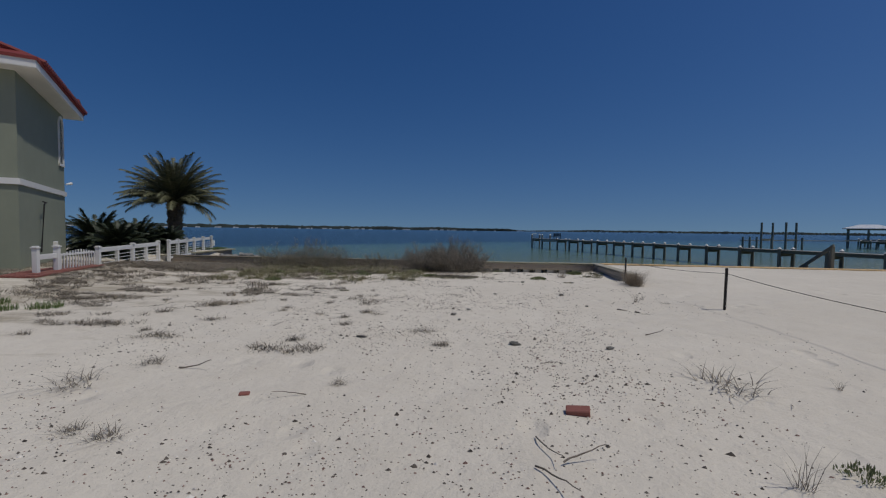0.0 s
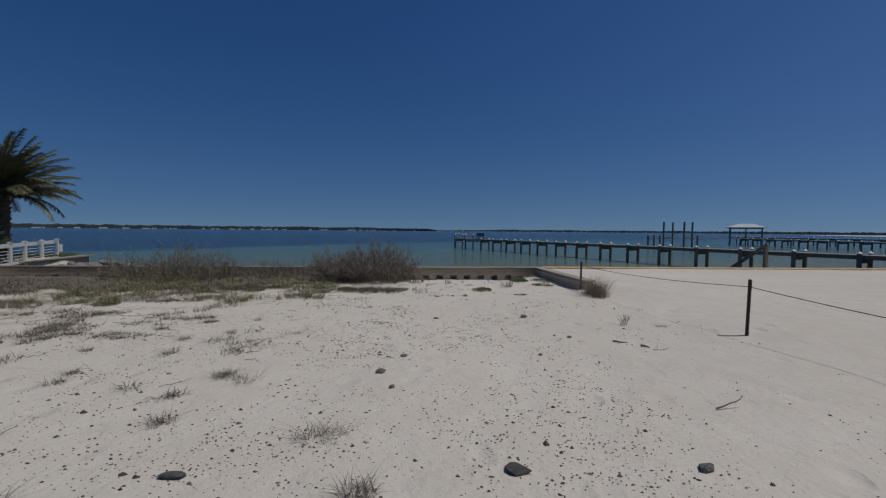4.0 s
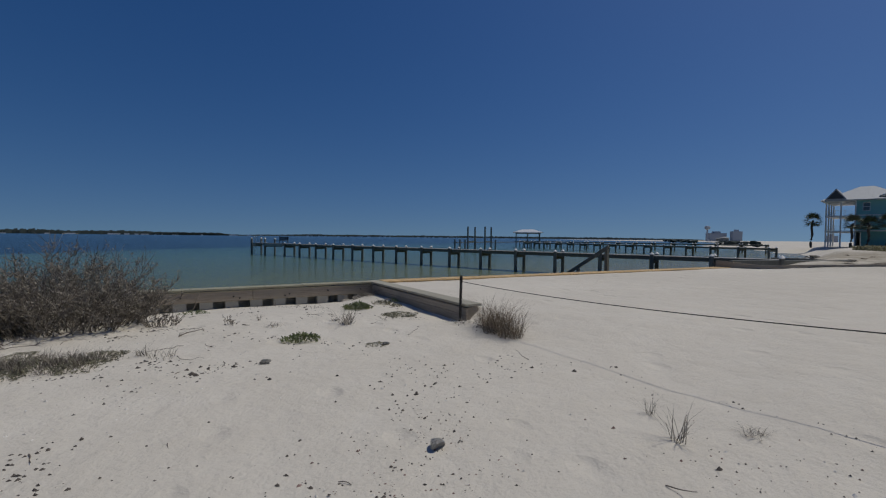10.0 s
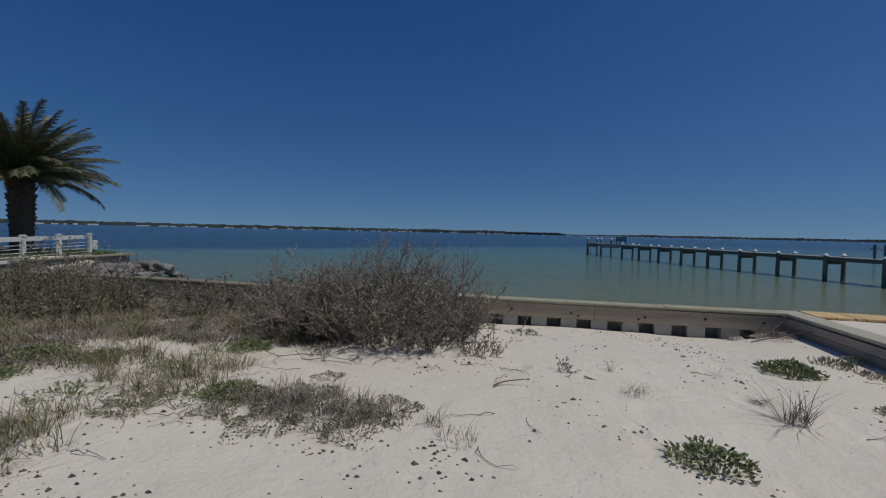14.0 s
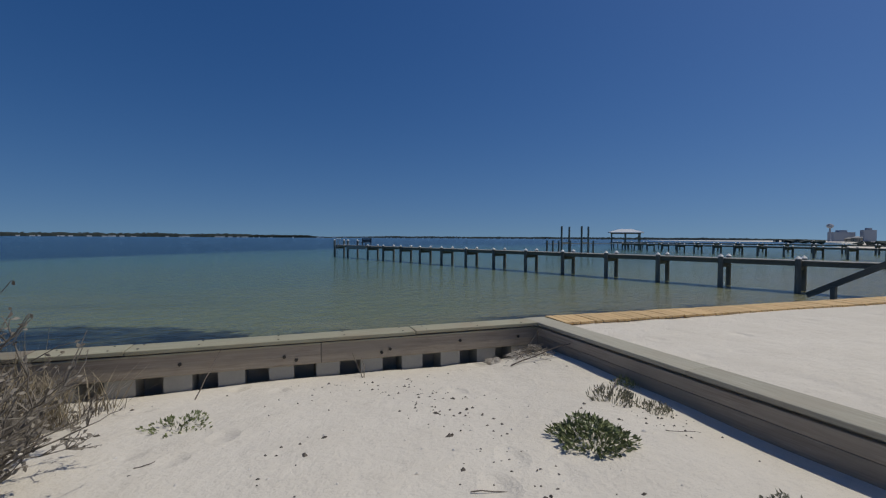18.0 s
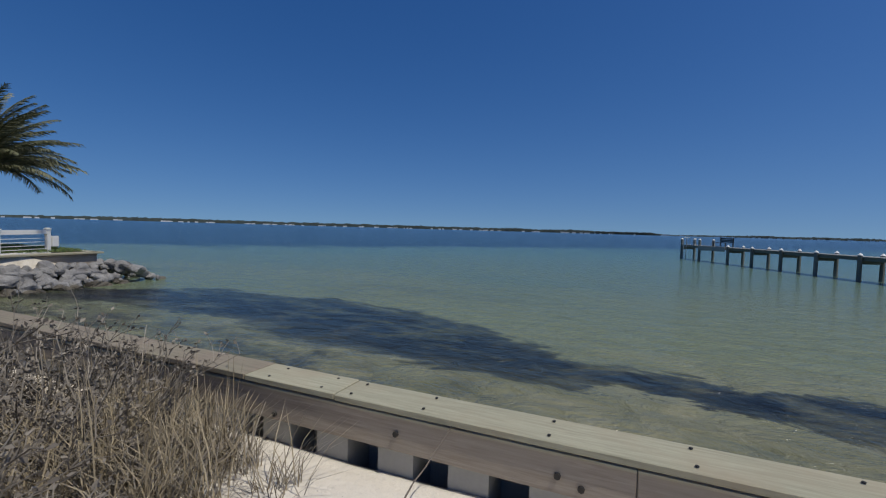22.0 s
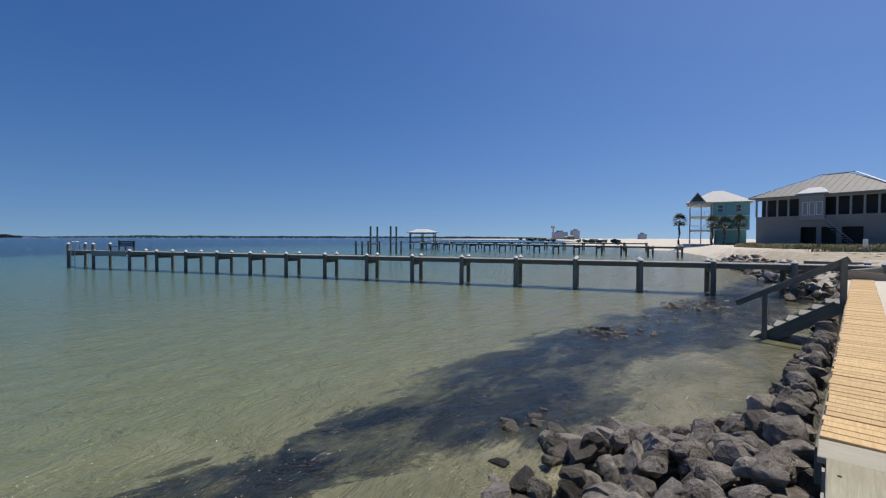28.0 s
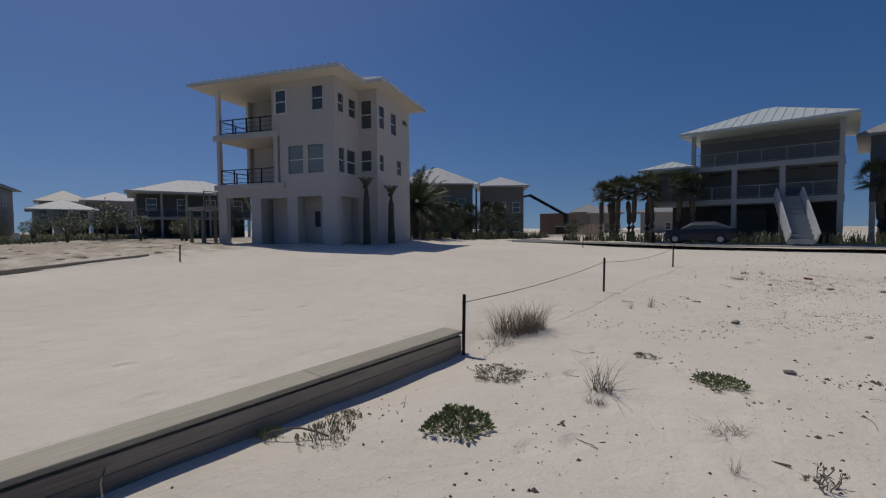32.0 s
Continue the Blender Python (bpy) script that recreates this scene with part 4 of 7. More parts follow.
def blades(spots, count, h0, h1, w, lean, seed, flat=0.0):
    """Vertices and faces of bent grass blades at (x, y, z, radius) spots."""
    r = random.Random(seed)
    vs, fs = [], []
    for x, y, z, rad in spots:
        for _ in range(count):
            a, d = r.uniform(0, 6.283), rad * math.sqrt(r.random())
            bx, by = x + d * math.cos(a), y + d * math.sin(a)
            h, q = r.uniform(h0, h1), r.uniform(0, 6.283)
            l = lean * r.uniform(0.3, 1.0) * h
            ox, oy = math.cos(q) * l, math.sin(q) * l
            px, py = -math.sin(q) * w, math.cos(q) * w
            k = len(vs)
            up = h * (1 - flat)
            vs += [(bx - px, by - py, z - 0.02), (bx + px, by + py, z - 0.02), (bx + ox * 0.4 + px * 0.8, by + oy * 0.4 + py * 0.8, z + up * 0.6), (bx + ox * 0.4 - px * 0.8, by + oy * 0.4 - py * 0.8, z + up * 0.6), (bx + ox, by + oy, z + up)]
            fs += [(k, k + 1, k + 2, k + 3), (k + 3, k + 2, k + 4)]
    return vs, fs


def stuff_mesh(name, vs, fs, mat):
    me = bpy.data.meshes.new(name)
    me.from_pydata(vs, [], fs)
    me.materials.append(mat)
    return me


lawn_spots = [(-25 + 5.5 * (i % 20) / 19.0 + 0.2, 20 + 10 * (i // 20) / 24.0, 0.1, 0.35) for i in range(500)]
tagged(new("lawn", stuff_mesh("lawn", *blades(lawn_spots, 40, 0.05, 0.11, 0.012, 0.7, 2), M_LAWN)), "short green lawn behind the white fence", "lawn", kind="stuff")


# ---- palms ----


def frond(bm_v, bm_f, base, az, lift, length, droop, r, leaflets=34, leaf=0.55, width=0.028):
    """A feather frond: rachis curve with two rows of leaflets."""
    d = Vector((math.cos(az), math.sin(az), 0))
    side = Vector((-d.y, d.x, 0))
    pts = []
    p, ang = Vector(base), lift
    n = 12
    for i in range(n + 1):
        pts.append(p.copy())
        p = p + (d * math.cos(ang) + Vector((0, 0, 1)) * math.sin(ang)) * (length / n)
        ang -= droop / n * (0.4 + 1.2 * i / n)
    for a, b, t in zip(pts, pts[1:], range(n)):
        w = 0.05 * (1 - t / n) + 0.008
        k = len(bm_v)
        u = (b - a).normalized().cross(side).normalized() * w
        bm_v += [a - side * w, a + side * w, b + side * w, b - side * w, a - u, a + u, b + u, b - u]
        bm_f += [(k, k + 1, k + 2, k + 3), (k + 4, k + 5, k + 6, k + 7)]
    for i in range(leaflets):
        t = 0.10 + 0.9 * i / leaflets
        f = t * n
        j = min(int(f), n - 1)
        q = pts[j].lerp(pts[j + 1], f - j)
        tan = (pts[j + 1] - pts[j]).normalized()
        nor = side.cross(tan).normalized()
        ll = leaf * (0.55 + 0.9 * math.sin(math.pi * min(1, t * 0.9 + 0.1))) * r.uniform(0.8, 1.15)
        for s in (-1, 1):
            out = (side * s * r.uniform(0.55, 0.85) + tan * r.uniform(0.6, 0.9) + nor * r.uniform(0.1, 0.5)).normalized()
            tip = q + out * ll + Vector((0, 0, -0.10 * ll))
            mid = q + out * ll * 0.5
            pw = tan * width
            k = len(bm_v)
            bm_v += [q - pw, q + pw, mid + pw * 0.9, mid - pw * 0.9, tip]
            bm_f += [(k, k + 1, k + 2, k + 3), (k + 3, k + 2, k + 4)]


def feather_palm(name, label, pos, trunk_h, r0, r1, fronds, length, seed, leaf=0.55, low=-0.35, leaflets=34, width=0.028, mat=None, sag=1.0):
    r = random.Random(seed)
    pal = thing(name, pose(*pos), label, "palm tree")
    if trunk_h > 0:
        bm = bmesh.new()
        n = 26
        sides = 14
        rings = []
        for i in range(n + 1):
            z = -0.2 + (trunk_h + 0.2) * i / n
            rad = lerp(r0, r1, i / n) * (1.0 + 0.07 * (i % 2))
            rings.append([bm.verts.new((rad * (1 + 0.06 * r.uniform(-1, 1)) * math.cos(6.283 * (k + 0.5 * (i % 2)) / sides), rad * (1 + 0.06 * r.uniform(-1, 1)) * math.sin(6.283 * (k + 0.5 * (i % 2)) / sides), z)) for k in range(sides)])
        for a, b in zip(rings, rings[1:]):
            for k in range(sides):
                bm.faces.new((a[k], a[(k + 1) % sides], b[(k + 1) % sides], b[k]))
        bm.faces.new(rings[-1])
        for i in range(90):
            t = r.random() ** 0.7
            z, a = trunk_h * (0.15 + 0.85 * t), r.uniform(0, 6.283)
            rad = lerp(r0, r1, z / trunk_h)
            c = Vector((rad * math.cos(a), rad * math.sin(a), z))
            beam(bm, c * 1.0, c + Vector((math.cos(a) * 0.09, math.sin(a) * 0.09, 0.14)), 0.10, 0.035)
        part("trunk", bm, M_TRUNK, pal, "brown trunk with old leaf bases")
    vs, fs = [], []
    for i in range(fronds):
        t = (i + 0.5) / fronds
        lift = lerp(1.45, low, t ** 0.8) + r.uniform(-0.1, 0.1)
        az = i * 2.39996 + r.uniform(-0.2, 0.2)
        frond(vs, fs, (r1 * 0.5 * math.cos(az), r1 * 0.5 * math.sin(az), trunk_h + 0.25 * (1 - t)), az, lift, length * r.uniform(0.85, 1.08), r.uniform(0.5, 1.0) * sag * (0.5 + 0.5 * math.cos(lift)), r, leaflets, leaf, width)
    me = bpy.data.meshes.new("crown")
    me.from_pydata(vs, [], fs)
    me.materials.append(mat or M_PALM)
    part("crown", me, None, pal, "arching grey-green feather fronds")
    return pal


feather_palm("date_palm", "stout date palm with a wide wind-swept crown on the lawn", (-21.05, 27.4, 0.1), 3.15, 0.36, 0.44, 104, 3.25, 4, 0.36, 0.10, 64, 0.022, None, 1.45)
for x, y, s, k in ((-19.6, 22.6, 1.0, 1), (-20.9, 21.4, 1.15, 2), (-18.7, 20.4, 0.85, 3), (-19.0, 24.0, 0.75, 8)):
    feather_palm("sago_palm", "dark green sago palm clump beside the house", (x, y, 0.1), 0.45 * s, 0.22, 0.25, 84, 1.5 * s, 20 + k, 0.24, -0.35, 34, 0.026, M_SAGO, 1.5)

# ---- boulders, stair, pier fittings ----


def rock_bm(seed, sub=2, jag=0.35):
    """Angular broken stone: a faceted lump cut by random planes."""
    r = random.Random(seed)
    bm = bmesh.new()
    bmesh.ops.create_icosphere(bm, subdivisions=sub, radius=0.5)
    off = Vector((r.uniform(0, 50), r.uniform(0, 50), r.uniform(0, 50)))
    cuts = [(Vector((r.uniform(-1, 1), r.uniform(-1, 1), r.uniform(-0.5, 1))).normalized(), r.uniform(0.20, 0.36)) for _ in range(9)]
    for v in bm.verts:
        c = v.co.copy()
        c += c.normalized() * jag * 0.45 * noise.noise(c * 2.4 + off)
        for nrm, d in cuts:
            over = c.dot(nrm) - d
            if over > 0:
                c -= nrm * over * 0.82
        c += Vector([noise.noise(c * 8 + off + Vector((k * 9, 0, 0))) for k in range(3)]) * 0.045
        v.co = c * 1.2
    return bm


def rock_mesh(name, seed, mat, sub=2, jag=0.35):
    return finish(rock_bm(seed, sub, jag), name, mat)


ROCKS = [rock_mesh("boulder", s, M_STONE, 3) for s in range(10)]
WETS = [rock_mesh("boulder", 40 + s, M_WET, 3) for s in range(4)]
rr = random.Random(17)


def rock_pose(x, y, z, size):
    s = size * rr.uniform(0.8, 1.2)
    return pose(x, y, z, rr.uniform(-30, 30), rr.uniform(-30, 30), rr.uniform(0, 360)) @ Matrix.Diagonal((s * rr.uniform(0.9, 1.4), s * rr.uniform(0.8, 1.1), s * rr.uniform(0.6, 0.9), 1))


def lay_rock(x, y, z, size, wet=False):
    ob = new("boulder", rr.choice(WETS if wet else ROCKS))
    ob.matrix_basis = rock_pose(x, y, z, size)
    return tagged(ob, "dark wet weed-covered boulder in the shallows" if wet else "grey angular granite boulder of the riprap", "boulder", "riprap boulders")


class Heap:
    """Many stones joined into one mesh."""

    def __init__(self, seeds, sub=2):
        self.kinds = []
        for s in seeds:
            bm = rock_bm(s, sub)
            bm.verts.index_update()
            self.kinds.append(([v.co.copy() for v in bm.verts], [[v.index for v in f.verts] for f in bm.faces]))
            bm.free()
        self.vs, self.fs = [], []

    def add(self, x, y, z, size):
        co, fa = rr.choice(self.kinds)
        m, k = rock_pose(x, y, z, size), len(self.vs)
        self.vs += [m @ c for c in co]
        self.fs += [[i + k for i in f] for f in fa]

    def make(self, name, label, mat):
        return tagged(new(name, stuff_mesh(name, self.vs, self.fs, mat)), label, "boulders", kind="stuff")


# heap at the foot of the wall; it starts just past the wall's corner and follows the boardwalk
def heap_width(x):
    return interp(x, [(2.6, 0.0), (3.8, 1.6), (5.2, 2.7), (6.4, 2.9), (7.2, 2.1), (8.2, 1.2), (9.0, 0.9), (9.5, 0.7), (11.3, 0.55), (15.8, 0.4), (25, 0.7)])


rest, wet_rest, far_heap, far_wet = Heap(range(10)), Heap(range(40, 44)), Heap(range(10)), Heap(range(40, 44))
for i in range(820):
    x = 2.8 + 22.3 * (rr.random() ** 1.5)
    y0 = 22.98 - 0.032 * max(0, x - 5.6)
    v = rr.random()
    y = y0 + 0.12 + v * heap_width(x)
    z = lerp(-0.62, -1.26, v ** 0.8) + rr.uniform(-0.14, 0.12)
    size = lerp(0.40, 0.29, v) * (0.85 if x > 9 else 1.0) * rr.uniform(0.45, 1.35)
    wet = v > 0.6 and rr.random() < 0.8
    if i < 290 and x < 14:
        lay_rock(x, y, z, size, wet)
    else:
        (wet_rest if wet else rest).add(x, y, z, size)
for i in range(190):
    x = rr.uniform(3.0, 24)
    rest.add(x, 22.95 - 0.032 * max(0, x - 5.6) + rr.uniform(0.1, max(0.2, heap_width(x))), -1.28 + rr.uniform(-0.05, 0.1), rr.uniform(0.4, 0.7))
for i in range(70):
    x = rr.uniform(3.0, 7.0)
    lay_rock(x, 22.86 - 0.032 * max(0, x - 5.6) + rr.uniform(0.08, 0.32), -0.62 + rr.uniform(-0.25, 0.1), rr.uniform(0.24, 0.44))
# low reefs of weedy stones in the shallows
for cx, cy, sx, sy, n in ((14.0, 27.6, 1.0, 0.9, 70), (21.5, 27.1, 1.9, 1.0, 80), (6.6, 26.2, 0.7, 0.4, 26), (17.6, 27.3, 1.6, 0.6, 16)):
    for i in range(n):
        wet_rest.add(rr.gauss(cx, sx * 0.6), rr.gauss(cy, sy * 0.6), WATER_Z - 0.07 + rr.uniform(-0.05, 0.05), rr.uniform(0.10, 0.36))
weed_rocks = Heap(range(40, 44))
for cx, sx in ((-11.6, 0.5), (-9.9, 0.4), (-8.3, 0.35), (-7.7, 0.3), (-6.5, 0.3), (-6.0, 0.25), (-5.2, 0.3), (-4.1, 0.25), (-2.9, 0.28), (-2.2, 0.25), (-1.2, 0.2), (-0.5, 0.15)):
    for i in range(46):
        weed_rocks.add(rr.gauss(cx, sx), 24.42 - 0.35 * abs(rr.gauss(0, 0.5)) + rr.gauss(0, 0.05) + 0.03 * max(0, -4 - cx), WATER_Z - 0.02 + rr.uniform(-0.06, 0.09), rr.uniform(0.09, 0.26))
weed_rocks.make("weed_clumps", "dark oyster and weed clumps along the foot of the wall", M_WEED)
for i in range(420):
    t = rr.random()
    x = lerp(26.0, 60, t ** 1.5)
    y = interp(x, SHORE) + rr.uniform(-1.6, 1.6)
    (far_wet if rr.random() < 0.5 else far_heap).add(x, y, -0.75 + rr.uniform(-0.5, 0.3) - 0.25 * (y - interp(x, SHORE)), rr.uniform(0.35, 0.8) * (0.55 if x < 36 else 1.0))
# neighbour's boulders
for i in range(420):
    t, v = rr.random(), rr.random()
    if t < 0.62:
        x, y = lerp(-17.95, -18.75, t / 0.62) + v * 1.7, lerp(23.4, 30.6, t / 0.62)
    else:
        x, y = lerp(-17.2, -24, (t - 0.62) / 0.38), 30.75 + v * 1.5
    (far_wet if v > 0.84 else far_heap).add(x, y, lerp(-0.45, -1.2, v), rr.uniform(0.28, 0.6) * lerp(1, 0.7, v))
rest.make("riprap_rest", "grey angular boulders heaped along the boardwalk wall", M_STONE)
wet_rest.make("weedy_stones", "dark wet weedy stones in the shallows", M_WET)
far_heap.make("shore_boulders", "pale grey boulders edging the neighbouring shores", M_PALESTONE)
far_wet.make("shore_wet_boulders", "dark wet boulders at the neighbouring waterline", M_WET)

M_STEP = wood("grey_step", (0.34, 0.34, 0.31), (0.2, 0.2, 0.18))
stair = thing("water_stair", label="grey timber stair down to the water with a handrail", category="stair")
SX0, SX1 = 16.12, 17.2
for i in range(7):
    y, z = 22.72 + 0.27 * i, -0.03 - 0.19 * i
    board("tread", stair, (SX0, y, z), (SX1, y, z), 0.30, 0.05, M_STEP)
    board("riser", stair, (SX0 + 0.02, y + 0.125, z - 0.11), (SX1 - 0.02, y + 0.125, z - 0.11), 0.03, 0.16, M_DOCK)
for x in (SX0 - 0.03, SX1 + 0.03):
    board("stringer", stair, (x, 22.6, -0.10), (x, 24.5, -1.42), 0.05, 0.34, M_DOCK)
rail_x = SX0 - 0.09
board("handrail_post", stair, (rail_x, 22.52, -0.6), (rail_x, 22.52, 1.14), 0.14, 0.14, M_DOCK, up=(1, 0, 0))
board("handrail_post", stair, (rail_x, 24.13, -1.7), (rail_x, 24.13, 0.12), 0.12, 0.12, M_DOCK, up=(1, 0, 0))
board("handrail", stair, (rail_x, 22.42, 1.15), (rail_x, 24.8, -0.22), 0.06, 0.16, M_DOCK)

# pier head: small platform, bench and white trunk
PIER_D = (PIER_B - PIER_A).normalized()
PIER_S = Vector((PIER_D.y, -PIER_D.x, 0))
bench_at = PIER_B - PIER_D * 5.8 + PIER_S * 0.25
head = thing("pier_bench", pose(bench_at.x, bench_at.y, 0.41, 0, 0, math.degrees(math.atan2(PIER_D.y, PIER_D.x)) + 180) @ Matrix.Diagonal((1.35, 1.35, 0.95, 1)), "dark slatted bench at the pier's end", "bench")
for i in range(4):
    part("seat_slat", boxes(((-0.8, -0.25 + i * 0.13, 0.42), (0.8, -0.14 + i * 0.13, 0.46))), M_DARK, head)
for i in range(3):
    part("back_slat", boxes(((-0.8, 0.30, 0.50 + i * 0.16), (0.8, 0.34, 0.63 + i * 0.16))), M_DARK, head)
for x in (-0.75, 0.7):
    part("leg", boxes(((x, -0.25, 0), (x + 0.06, -0.19, 0.42)), ((x, 0.28, 0), (x + 0.06, 0.34, 1.0))), M_DARK, head)
for d in (0.0, 3.546):
    for k in (-0.7, 0.7):
        q = PIER_B - PIER_D * d + PIER_S * k
        pp = thing("mooring_pile", pose(q.x, q.y, 0.4), "tall white-capped pile at the pier head", "pile")
        round_pile("shaft", pp, 0, 0, 0.0, 0.62, 0.135)
ladder = thing("pier_ladder", Matrix.Translation(PIER_B - PIER_D * 1.1 - PIER_S * 0.95) @ pose(0, 0, 0, 0, 0, math.degrees(math.atan2(PIER_D.y, PIER_D.x))), "pale metal ladder hung from the pier head", "ladder")
for x in (-0.3, 0.3):
    bm = bmesh.new()
    tube(bm, [(x, 0, -2.0), (x, 0, 1.1), (x, -0.1, 1.25), (x, -0.35, 1.25), (x, -0.4, 0.45)], 0.03, 6)
    part("side_rail", bm, M_RAILMETAL, ladder)
for i in range(7):
    bm = bmesh.new()
    tube(bm, [(-0.3, 0, -1.6 + 0.3 * i), (0.3, 0, -1.6 + 0.3 * i)], 0.025, 6)
    part("rung", bm, M_RAILMETAL, ladder)
bm = bmesh.new()
box(bm, (-2.25, -0.03, -0.22), (2.25, 0.03, 0.22), 0.01)
sk = tagged(new("pier_skirt_panel", finish(bm, "pier_skirt_panel", M_DECK)), "pale skirt board hung on the pier side", "panel")
sk.matrix_basis = Matrix.Translation(PIER_B - PIER_D * 5.9 - PIER_S * 0.92 + Vector((0, 0, 0.24))) @ pose(0, 0, 0, 0, 0, math.degrees(math.atan2(PIER_D.y, PIER_D.x)))

# boat lift piles, boathouse
lift_ob = thing("boat_lift", label="four tall dark boat lift piles beside the far pier", category="boat lift")
for x, y in ((47.25, 81.3), (50.1, 83.0), (49.75, 79.0), (52.2, 80.3)):
    round_pile("tall_post", lift_ob, x, y, -3, 3.65, 0.17, M_PILE, False)
board("beam", lift_ob, (47.25, 81.3, 0.7), (50.1, 83.0, 0.7), 0.15, 0.22, M_DOCK)
board("beam", lift_ob, (49.75, 79.0, 0.7), (52.2, 80.3, 0.7), 0.15, 0.22, M_DOCK)
for x, y in ((44.3, 81.4), (45.1, 80.8), (45.9, 80.2), (48.3, 80.2), (52.9, 79.8)):
    round_pile("mooring_post", lift_ob, x, y, -3, 1.1, 0.16, M_PILE, False)
board("catwalk", lift_ob, (44.4, 81.6, 0.5), (78.5, 99.2, 0.45), 1.0, 0.12, M_DOCK)
boat_h = thing("boathouse", pose(81.2, 102.6, 0, 0, 0, -40), "open boathouse with a white hip roof on posts", "boathouse")
for x in (-3.2, 0, 3.2):
    for y in (-2.0, 2.0):
        part("post", boxes(((x - 0.13, y - 0.13, -2.5), (x + 0.13, y + 0.13, 2.95))), M_PILE, boat_h)
part("roof", hip_roof(-4.1, 4.1, -2.7, 2.7, 0.85, 0.12, 0.6), M_METALROOF, boat_h, "white metal hip roof").location.z = 3.0
part("beam", boxes(((-3.4, -2.15, 2.75), (3.4, -1.95, 3.0)), ((-3.4, 1.95, 2.75), (3.4, 2.15, 3.0))), M_DOCK, boat_h)
part("deck", boxes(((-3.6, -2.4, 0.45), (3.6, -1.2, 0.6)), ((-3.6, 1.2, 0.45), (3.6, 2.4, 0.6))), M_DECK, boat_h)
pier("second_far_pier", "low far pier behind the boathouse", Vector((104, 54, 0)), Vector((92, 118, 0)), 15, 1.6, 0.6, 0.68, M_PILE, 0.16)

# ---- houses farther off ----


def face_windows(house, m, us, zs, w, h, bars=1, frame_mat=None):
    for z in zs:
        for u in us:
            add_window(house, m @ pose(u, -0.06, z), w, h, bars, 0, frame_mat)


def block(house, lo, hi, mat, label=""):
    return part("wall", boxes((lo, hi), bevel=0.02), mat, house, label)


# slate tone paints shade on the aqua gable and in the porch bay
M_SLATE = paint("slate_shade", (0.06, 0.065, 0.07), 0.8, 0.08)
M_TRIM = paint("porch_trim", (0.29, 0.315, 0.325), 0.6, 0.05)
M_PALEROOF = paint("pale_metal_roof", (0.46, 0.475, 0.48), 0.6, 0.06, 6, 0.05)
M_DULLROOF = paint("weathered_metal_roof", (0.30, 0.305, 0.30), 0.6, 0.08, 6, 0.05, 0.1)


def roofed(house, x0, x1, y0, y1, z, rise, seam=0.9, mat=None):
    r = part("roof", hip_roof(x0, x1, y0, y1, rise, 0.18, seam), mat or M_METALROOF, house, "pale metal hip roof")
    r.location.z = z
    return r


def posts(house, pts, z0, z1, r=0.14, mat=None):
    for x, y in pts:
        part("post", boxes(((x - r, y - r, z0), (x + r, y + r, z1))), mat or M_WHITE, house)


# aqua house at the beach: local -x faces the lot, local +y the water
aqua = thing("aqua_house", pose(112.5, 45.2, 0.4, 0, 0, 12) @ pose(0, -1.44, 0) @ Matrix.Diagonal((1, 0.82, 1, 1)), "aqua beach house on posts with white roof and decks", "house")
block(aqua, (0, -9.5, 3.2), (11, -1.2, 9.2), M_TEAL)
block(aqua, (1.5, -9.0, 0), (10, -2, 3.2), M_TEAL)
# tan in place of aqua puts the porch's shade into the wall colour
part("porch_wall", boxes(((0.6, -1.2, 0.2), (10.8, -1.0, 9.2))), M_TAN, aqua, "shaded wall behind the porch")
for z in (3.2, 6.3, 9.2):
    part("deck", boxes(((-0.3, -1.2, z - 0.25), (11.3, 4.4, z))), M_WHITE, aqua)
    if z < 9:
        railing("railing", aqua, (-0.2, 4.3, z), (11.2, 4.3, z), 1.05, M_WHITE, 2.0, 3)
        railing("railing", aqua, (-0.2, -1.1, z), (-0.2, 4.3, z), 1.05, M_WHITE, 1.6, 3)
posts(aqua, [(0, 4.2), (3.7, 4.2), (7.4, 4.2), (11, 4.2), (0, 1.5), (0, -1.1)], 0, 9.0)
part("belt", boxes(((-0.05, -9.5, 6.2), (0.0, -1.2, 6.4)), ((-0.05, -9.5, 3.15), (0.0, -1.2, 3.35))), M_WHITE, aqua, "white belt board")
roofed(aqua, -1.0, 12, -10.3, 5.2, 9.2, 3.0, 0.9, M_PALEROOF)
bm = bmesh.new()
gv = [bm.verts.new(p) for p in ((-0.9, 0.4, 9.5), (-0.9, 4.4, 9.5), (-0.9, 2.4, 11.7), (5.5, 2.4, 11.7), (5.5, 0.4, 9.5), (5.5, 4.4, 9.5))]
for f in ((0, 2, 1), (0, 4, 3, 2), (1, 2, 3, 5), (3, 4, 5), (0, 1, 5, 4)):
    bm.faces.new([gv[k] for k in f])
part("gable", bm, M_PALEROOF, aqua, "pale roof of the porch gable")
# gable wall whose shade is put into its dark colour
bm = bmesh.new()
gv = [bm.verts.new(p) for p in ((-0.95, 0.8, 9.65), (-0.95, 4.0, 9.65), (-0.95, 2.4, 11.4), (-0.91, 0.8, 9.65), (-0.91, 4.0, 9.65), (-0.91, 2.4, 11.4))]
for f in ((0, 2, 1), (3, 4, 5), (0, 1, 4, 3), (1, 2, 5, 4), (2, 0, 3, 5)):
    bm.faces.new([gv[k] for k in f])
part("gable_wall", bm, M_SLATE, aqua, "dark shaded gable wall")
face_windows(aqua, pose(0, 0, 0, 0, 0, -90), (2.4, 6.5), (4.2, 7.2), 1.1, 1.5)

